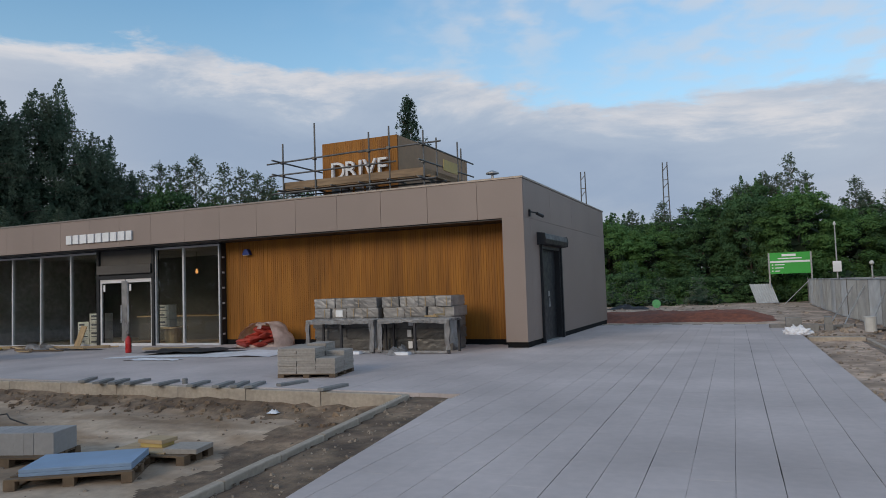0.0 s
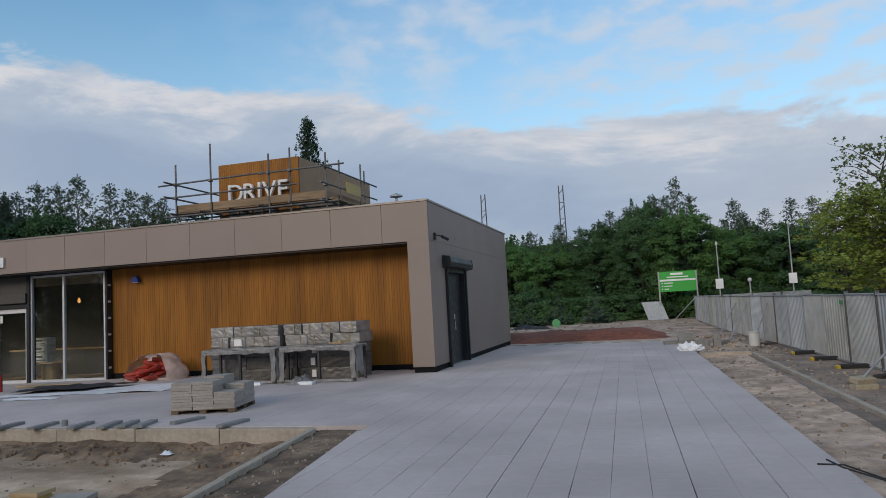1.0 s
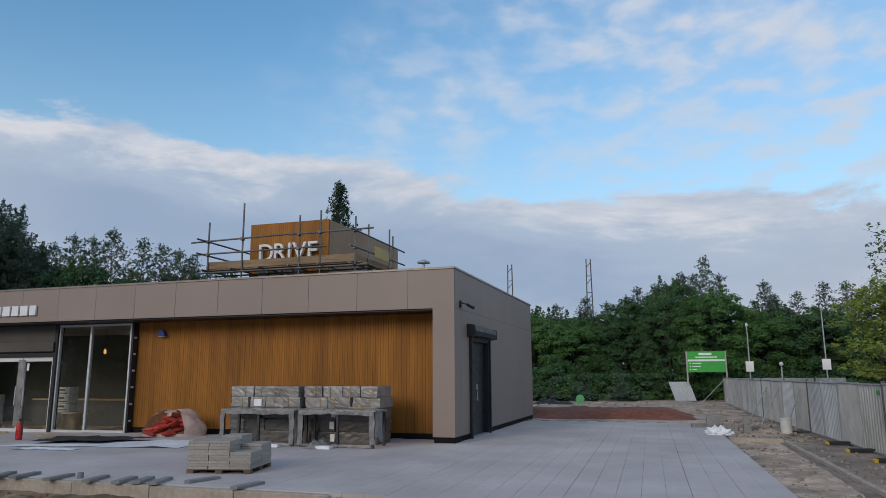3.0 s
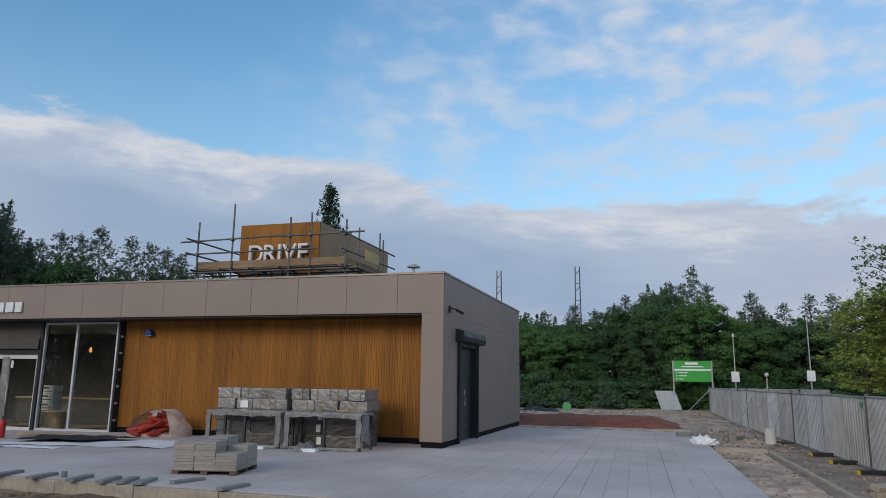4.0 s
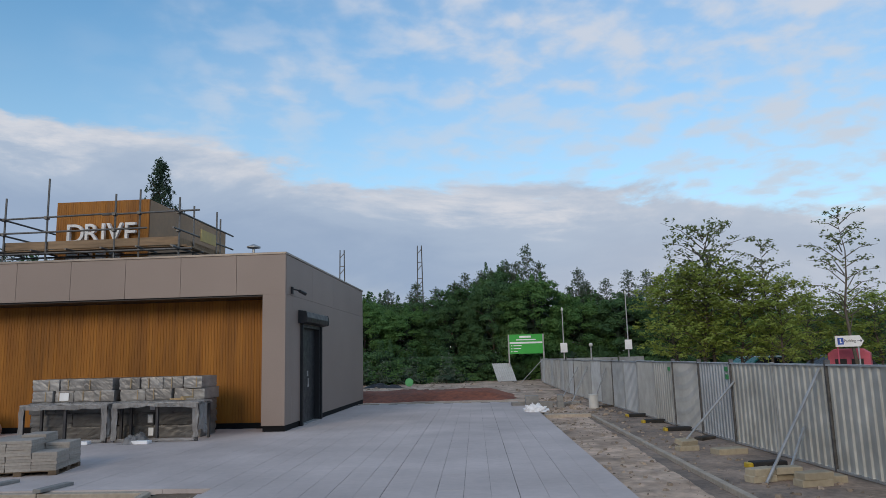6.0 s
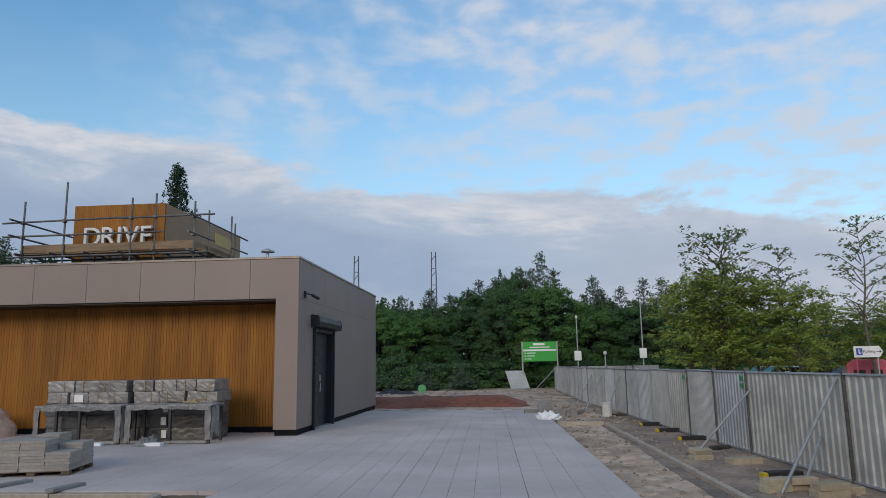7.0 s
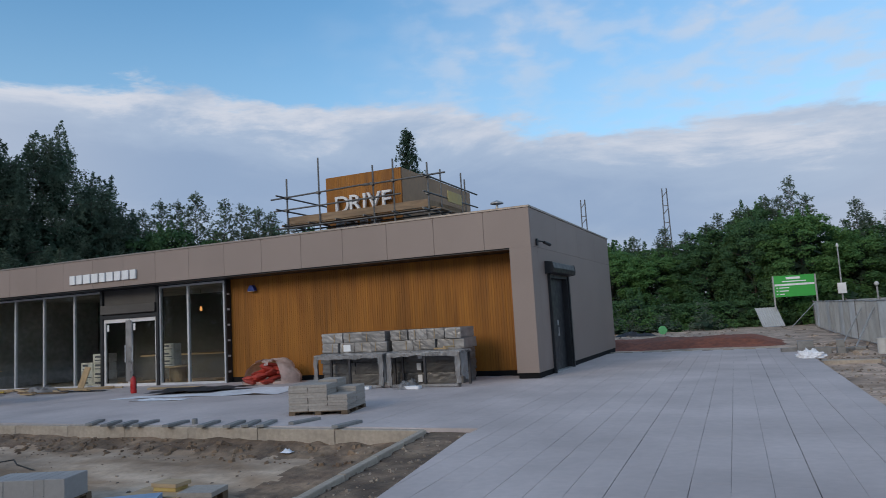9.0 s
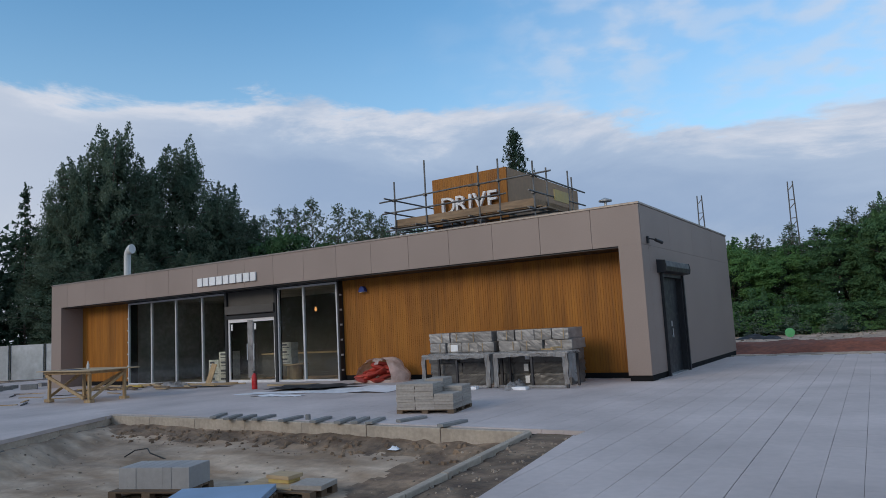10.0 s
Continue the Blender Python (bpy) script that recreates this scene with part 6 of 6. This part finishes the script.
K_ROUND = [bushy_kind(s_, 8.0, 2.9, 0.0, 135, 230, 0.17, M_LEAF) for s_ in (1, 2)]
K_DARK = [bushy_kind(s_, 8.0, 2.9, 0.0, 135, 230, 0.17, M_LEAF_MID) for s_ in (4, 5)]
K_DEEP = [bushy_kind(s_, 8.0, 2.6, 0.42, 60, 200, 0.18, M_LEAF_MID, core=160) for s_ in (41, 42)]
K_BIRCH = [feather_kind(s_, 9.0, 1.4, 0.3, 95, 6, 0.13, M_LEAF_PALE, spread=0.15) for s_ in (6, 7)]
K_TALL = [weeping_kind(s_, 16.0, 3.9, 125, 50, 0.17, M_LEAF_TALL) for s_ in (8, 9)]
K_CONE = feather_kind(10, 14.0, 2.7, 0.1, 230, 12, 0.16, M_LEAF_DARK, True, 1.5, 0.0, 0.14, 0.17, flat=1.6)
K_FIR = feather_kind(11, 10.0, 1.7, 0.1, 70, 16, 0.16, M_LEAF_DARK, True, 0.1, 0.15, 0.1, 0.2, flat=0.5)
K_AIRY = [feather_kind(s_, 7.6, 2.3, 0.26, 62, 15, 0.16, M_LEAF_YELLOW, rise=0.6, droop=0.15, spread=0.32, flat=0.8, full=True) for s_ in (12, 13)]
K_OPEN = feather_kind(19, 7.6, 1.9, 0.38, 36, 8, 0.15, M_LEAF_OLIVE, rise=0.85, droop=0.0, spread=0.24, limbs=36, flat=0.6, full=True)
K_SPARSE = feather_kind(14, 8.5, 1.7, 0.35, 26, 6, 0.14, M_LEAF_OLIVE, rise=0.7, droop=0.1, spread=0.2, limbs=26, flat=0.6, full=True)
K_BUSH = [bushy_kind(s_, 2.2, 1.7, 0.0, 40, 95, 0.15, M_LEAF_MID, 0.45, 60, 0.05) for s_ in (15, 16)]
K_WEED = [bushy_kind(s_, 0.6, 0.75, 0.0, 12, 22, 0.14, M_LEAF_PALE if s_ == 18 else M_LEAF, 0.25, 6, 0.02) for s_ in (17, 18)]

g = random.Random(21)
# wood edge beyond the red soil: heights follow the skyline
skyline = [(-16, 6.6), (-10, 6.4), (-4, 6.5), (-0.6, 6.6), (2.2, 7.2), (4.3, 7.9), (6.6, 8.3), (8.4, 7.8), (10.0, 6.2), (10.9, 5.2), (12.0, 6.3), (15.5, 6.2), (18, 5.6), (22, 5.0), (27, 4.3), (33, 4.2), (40, 4.4), (48, 4.6)]


def sky_at(x):
    for (a, ha), (b, hb) in zip(skyline, skyline[1:]):
        if a <= x <= b:
            return ha + (hb - ha) * (x - a) / (b - a)
    return 6.0


x = -18.0
k = 0
while x < 50:
    h = sky_at(x) * g.uniform(0.86, 1.0)
    y = 37.0 + g.uniform(-1, 1.2) - max(0, x - 16) * 0.45
    kd = (K_ROUND + K_DARK)[k % 4]
    plant(kd, x, y, -0.3, g.uniform(0.8, 1.0), h / 8.0, g.uniform(0, 360), "dense green broadleaf tree in the wood edge", group="trees of the wood edge")
    x += g.uniform(2.9, 3.7)
    k += 1
x = -16.0
while x < 48:
    y = 41.0 + g.uniform(-1, 1) - max(0, x - 16) * 0.45
    h = sky_at(x) * g.uniform(0.98, 1.1)
    plant(g.choice(K_DEEP), x, y, -0.3, g.uniform(0.9, 1.15), h / 8.0, g.uniform(0, 360), "dark broadleaf tree deeper in the wood", group="trees of the wood edge")
    x += g.uniform(3.2, 4.2)
for x, y, h in ((8.1, 39.0, 10.9), (6.5, 40, 9.8), (5.2, 40, 9.1), (4.4, 39.4, 8.9), (3.1, 39.5, 8.8), (7.3, 39.6, 9.6), (9.1, 39.2, 9.5), (12.2, 39.5, 8.9), (12.9, 40.2, 8.0), (14.3, 39.0, 7.9), (16.0, 38.6, 8.5), (17.3, 38.2, 8.4), (18.4, 38, 8.0), (-1.0, 40, 8.2), (-3.4, 40.5, 7.7), (0.7, 39.5, 7.7), (2.2, 40.2, 8.2), (19.8, 37.5, 7.6)):
    plant(g.choice(K_BIRCH), x, y, -0.3, 0.95, h / 9.1, g.uniform(0, 360), "slender grey-green birch rising above the wood", group="birches")
x = -14.0
while x < 44:
    plant(g.choice(K_BUSH), x, 34.6 + g.uniform(-0.5, 0.6) - max(0, x - 16) * 0.45, -0.25, g.uniform(0.8, 1.1), g.uniform(0.7, 1.1), g.uniform(0, 360), "dense low green bush at the wood edge", "bush", "bushes", "bush")
    x += g.uniform(1.8, 2.6)
for _ in range(30):
    plant(g.choice(K_WEED), g.uniform(-8, 3.0), g.uniform(30.0, 33.4), -0.1, g.uniform(0.8, 1.5), g.uniform(0.6, 1.3), g.uniform(0, 360), "clump of rough weeds on the sandy ground", "weeds", "weeds", "weed_clump")

# depth of the wood behind its edge, its shade put into dark leaf colour
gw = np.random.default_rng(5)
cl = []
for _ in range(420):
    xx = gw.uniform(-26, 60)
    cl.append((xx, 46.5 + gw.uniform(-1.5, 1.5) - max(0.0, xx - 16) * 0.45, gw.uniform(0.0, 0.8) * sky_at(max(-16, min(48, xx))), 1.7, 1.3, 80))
tagged(new("far_woods", leaves_mesh("far_woods", cl, 0.5, M_LEAF_DARK, 31, 0.2)), "dense foliage deeper in the wood, with shade put into its dark leaf colour", "woods", kind="stuff")

# tall dark trees behind the far end of the building
for x, y, h, s_ in ((-46.0, 14.4, 19.6, 0.95), (-45.0, 20.4, 19.2, 0.95), (-46.5, 12.0, 17.0, 0.75), (-46.0, 17.4, 17.6, 0.95), (-44.0, 23.4, 15.8, 0.9), (-47.5, 11.0, 13.8, 0.6), (-43.5, 25.6, 13.5, 0.8), (-50.5, 15.5, 15.5, 1.0),
                    (-51.5, 6.5, 9.0, 0.8), (-54.0, 2.5, 11.5, 0.8), (-52.0, 5.0, 8.5, 0.9), (-53.0, -1.0, 11.0, 1.0), (-46.0, 10.5, 9.5, 0.9), (-43.5, 14.5, 9.0, 0.95), (-42.0, 18.5, 9.0, 0.95)):
    plant(g.choice(K_TALL), x, y, -0.4, s_ * 1.1, h / 16.2, g.uniform(0, 360), "tall dark tree with drooping foliage behind the building", group="tall dark trees")
plant(K_FIR, -48.5, 9.2, -0.4, 0.9, 1.42, 0, "dark fir with level tiers of boughs")
for x, y, h, kd in ((-42.6, 26.6, 10.6, K_DARK[0]), (-39.4, 27.2, 11.0, K_DARK[1]), (-35.9, 28.6, 10.0, K_DARK[0]), (-32.5, 30.8, 10.4, K_DARK[1]), (-29.0, 32.5, 10.2, K_DARK[0]), (-26.0, 34.5, 10.0, K_DARK[1]), (-23.0, 36.5, 9.6, K_DARK[0]), (-20, 38, 9.0, K_DARK[1])):
    plant(kd, x, y, -0.4, 1.05, h / 8.2, g.uniform(0, 360), "dark broadleaf tree behind the cafe roof", group="trees behind the roof")
for x, y, h in ((-43.6, 28.0, 13.2), (-41.4, 28, 13.9), (-39.4, 28, 13.6), (-37.8, 28.4, 14.2), (-34.4, 28, 13.0), (-33.2, 28.8, 12.6), (-31.4, 28.6, 12.1), (-30.4, 29.0, 11.6), (-29, 29.5, 10.6)):
    plant(g.choice(K_BIRCH), x, y, -0.4, 1.35, h / 9.1, g.uniform(0, 360), "grey-green birch behind the cafe roof", group="birches")
plant(K_CONE, -21.5, 36.8, -0.4, 1.15, 18.6 / 14.0, 0, "narrow dark conifer rising behind the roof box")

# depth of foliage behind the tall trees
cl = []
for _ in range(420):
    u_ = gw.uniform(0, 1)
    cl.append((-60.0 + 18 * u_ + gw.uniform(-1, 1), -4.0 + 30 * u_ + gw.uniform(-1, 1), gw.uniform(0.0, 10.0), 2.0, 1.6, 90))
tagged(new("far_woods", leaves_mesh("far_woods", cl, 0.5, M_LEAF_DARK, 33, 0.2)), "dark foliage behind the tall trees", "woods", kind="stuff")

# young trees in the car park
for x, y, h, s_, kd in ((14.2, 13.7, 5.4, 1.0, K_AIRY[0]), (13.3, 15.2, 5.2, 0.9, K_AIRY[1]), (15.6, 13.4, 4.9, 0.95, K_AIRY[1]), (17.0, 12.8, 4.6, 0.7, K_AIRY[0]), (19.9, 17.0, 4.2, 0.9, K_AIRY[1]), (22.5, 16.0, 4.2, 0.9, K_AIRY[0])):
    plant(kd, x, y, -0.2, s_, h / 7.6, g.uniform(0, 360), "young yellow-green tree with airy branches in the car park", group="car park trees")
plant(K_OPEN, 14.5, 14.0, -0.2, 1.05, 7.1 / 7.6, 20, "open-crowned tree with dark bare boughs in the car park", group="car park trees")
plant(K_SPARSE, 19.35, 11.95, -0.2, 0.95, 7.4 / 8.5, 40, "thin half-bare tree with sparse leaves in the car park", group="car park trees")
plant(K_SPARSE, 16.6, 13.0, -0.2, 0.85, 6.4 / 8.5, 140, "thin half-bare tree with sparse leaves in the car park", group="car park trees")

# trees across the road behind the viewer, which the shop windows mirror
K_FAR = [bushy_kind(s_, 8.0, 3.3, 0.0, 60, 60, 0.36, M_LEAF_MID, 0.8, 200) for s_ in (25, 26)]
for k in range(18):
    q = k / 17
    plant(K_FAR[k % 2], -74 + 62 * q + g.uniform(-1, 1), -14 - 30 * min(1.0, 1.7 * q) + g.uniform(-2, 2), -0.3, g.uniform(1.2, 1.5), g.uniform(1.1, 1.7), g.uniform(0, 360), "dark broadleaf tree across the road", group="trees across the road")
# out-of-view leaf backing, added so the left panes mirror an even dark
cl = []
for _ in range(110):
    q = gw.uniform(0, 0.34)
    cl.append((-78 + 66 * q, -18 - 30 * min(1.0, 1.7 * q), gw.uniform(0, 12), 2.6, 2.0, 60))
tagged(new("far_woods", leaves_mesh("far_woods", cl, 0.9, M_LEAF_DARK, 35, 0.1)), "unseen dark leaf backing added to darken the window reflections", "woods", kind="stuff")

# ---- paving ----
SW, SL = 0.342, 0.6
near, far, taken = [], [], set()
col = 0
x = 6.5 - SW / 2
while x > -40:
    off = (col % 2) * SL / 2
    lane = rng.uniform(-0.002, 0.002)
    y = -21.3 + off
    while y < 9.35:
        if all(paved(lean(x, y) + a, y + b) for a in (-SW / 2 + 0.02, SW / 2 - 0.02) for b in (-SL / 2 + 0.01, SL / 2 - 0.01)):
            (near if (x > 1.0 and -13.2 < y < -2.4) else far).append((lean(x, y) + lane, y))
            taken.add((col, round(y, 2)))
        y += SL
    col += 1
    x -= SW
near.sort(key=lambda p: p[1])
far += near[300:]
near = near[:300]
paving = tagged(new("pavement"), "pale grey concrete slab paving of the forecourt", "pavement", kind="structure")
slab_me = unit_box("slab", SW - 0.0048, SL - 0.0005, 0.07, M_SLAB, 0.001)
for x, y in near:
    part("slab", slab_me, M_SLAB, paving, m=pose(x + rng.uniform(-0.0014, 0.0014), y, -0.07 + rng.uniform(-0.0005, 0.0005), rng.uniform(-0.03, 0.03), rng.uniform(-0.06, 0.06), math.degrees(SKEW) + rng.uniform(-0.12, 0.12)))
verts, faces = [], []
hw, hl = SW / 2 - 0.0022, SL / 2 - 0.0002
for x, y in far:
    n = len(verts)
    z = rng.uniform(-0.0005, 0.0005)
    wl, wr = hw - rng.uniform(-0.0016, 0.0016), hw - rng.uniform(-0.0016, 0.0016)
    for dx, dy in ((-wl, -hl), (wr, -hl), (wr, hl), (-wl, hl)):
        verts.append((x + dx - SKEW * dy, y + dy, fall(x + dx) + z))
    verts += [(a, b, c - 0.07) for a, b, c in verts[n:n + 4]]
    faces += [(n, n + 1, n + 2, n + 3)] + [(n + k, n + 4 + k, n + 4 + (k + 1) % 4, n + (k + 1) % 4) for k in range(4)]


def outline(x, y):
    return [(lean(x + a, y + b), y + b) for a, b in ((-hw, -hl), (hw, -hl), (hw, hl), (-hw, hl))]


def cut(poly, inside, cross):
    out = []
    for p, q in zip(poly, poly[1:] + poly[:1]):
        if inside(p):
            out.append(p)
        if inside(p) != inside(q):
            out.append(cross(p, q))
    return out


# slabs cut along the slanting edge of the sunken bed
def off_edge(p):
    return p[0] - 1.14 - (-7.42 - p[1]) * 0.145


def edge_point(p, q):
    k = off_edge(p) / (off_edge(p) - off_edge(q))
    return (p[0] + (q[0] - p[0]) * k, p[1] + (q[1] - p[1]) * k)


def bed_edge(p, q):
    k = (p[1] + 7.42) / (p[1] - q[1])
    return (p[0] + (q[0] - p[0]) * k, -7.42)


for c in range(16, 51):
    x = 6.5 - SW / 2 - c * SW
    y = -21.3 + (c % 2) * SL / 2
    while y < -7.0:
        if (c, round(y, 2)) not in taken and lean(x, y) < 1.16:
            poly = cut(outline(x, y), lambda p: p[1] > -7.42, bed_edge)
            if len(poly) > 2:
                n = len(verts)
                m_ = len(poly)
                verts += [(a, b, fall(a)) for a, b in poly] + [(a, b, fall(a) - 0.07) for a, b in poly]
                faces += [tuple(range(n, n + m_))] + [(n + k, n + m_ + k, n + m_ + (k + 1) % m_, n + (k + 1) % m_) for k in range(m_)]
                taken.add((c, round(y, 2)))
        y += SL
def off_left(p):
    return -10.2 + 0.55 * (-7.42 - p[1]) - p[0]


def left_point(p, q):
    k = off_left(p) / (off_left(p) - off_left(q))
    return (p[0] + (q[0] - p[0]) * k, p[1] + (q[1] - p[1]) * k)


for c in range(30, 54):
    x = 6.5 - SW / 2 - c * SW
    y = -21.3 + (c % 2) * SL / 2
    while y < -7.6:
        if (c, round(y, 2)) not in taken:
            poly = cut(outline(x, y), lambda p: off_left(p) > 0, left_point)
            if len(poly) > 2:
                n = len(verts)
                m_ = len(poly)
                verts += [(a, b, fall(a)) for a, b in poly] + [(a, b, fall(a) - 0.07) for a, b in poly]
                faces += [tuple(range(n, n + m_))] + [(n + k, n + m_ + k, n + m_ + (k + 1) % m_, n + (k + 1) % m_) for k in range(m_)]
                taken.add((c, round(y, 2)))
        y += SL
for c in range(10, 22):
    x = 6.5 - SW / 2 - c * SW
    y = -21.3 + (c % 2) * SL / 2
    while y < -7.0:
        if (c, round(y, 2)) not in taken:
            poly = outline(x, y)
            poly = cut(poly, lambda p: off_edge(p) > 0, edge_point)
            if len(poly) > 2:
                n = len(verts)
                m_ = len(poly)
                verts += [(a, b, 0.0) for a, b in poly] + [(a, b, -0.07) for a, b in poly]
                faces += [tuple(range(n, n + m_))] + [(n + k, n + m_ + k, n + m_ + (k + 1) % m_, n + (k + 1) % m_) for k in range(m_)]
        y += SL
me = bpy.data.meshes.new("slabs")
me.from_pydata(verts, [], faces)
me.materials.append(M_SLABS)
rest = new("slabs", me)
rest.parent = paving
tagged(rest, kind="stuff")
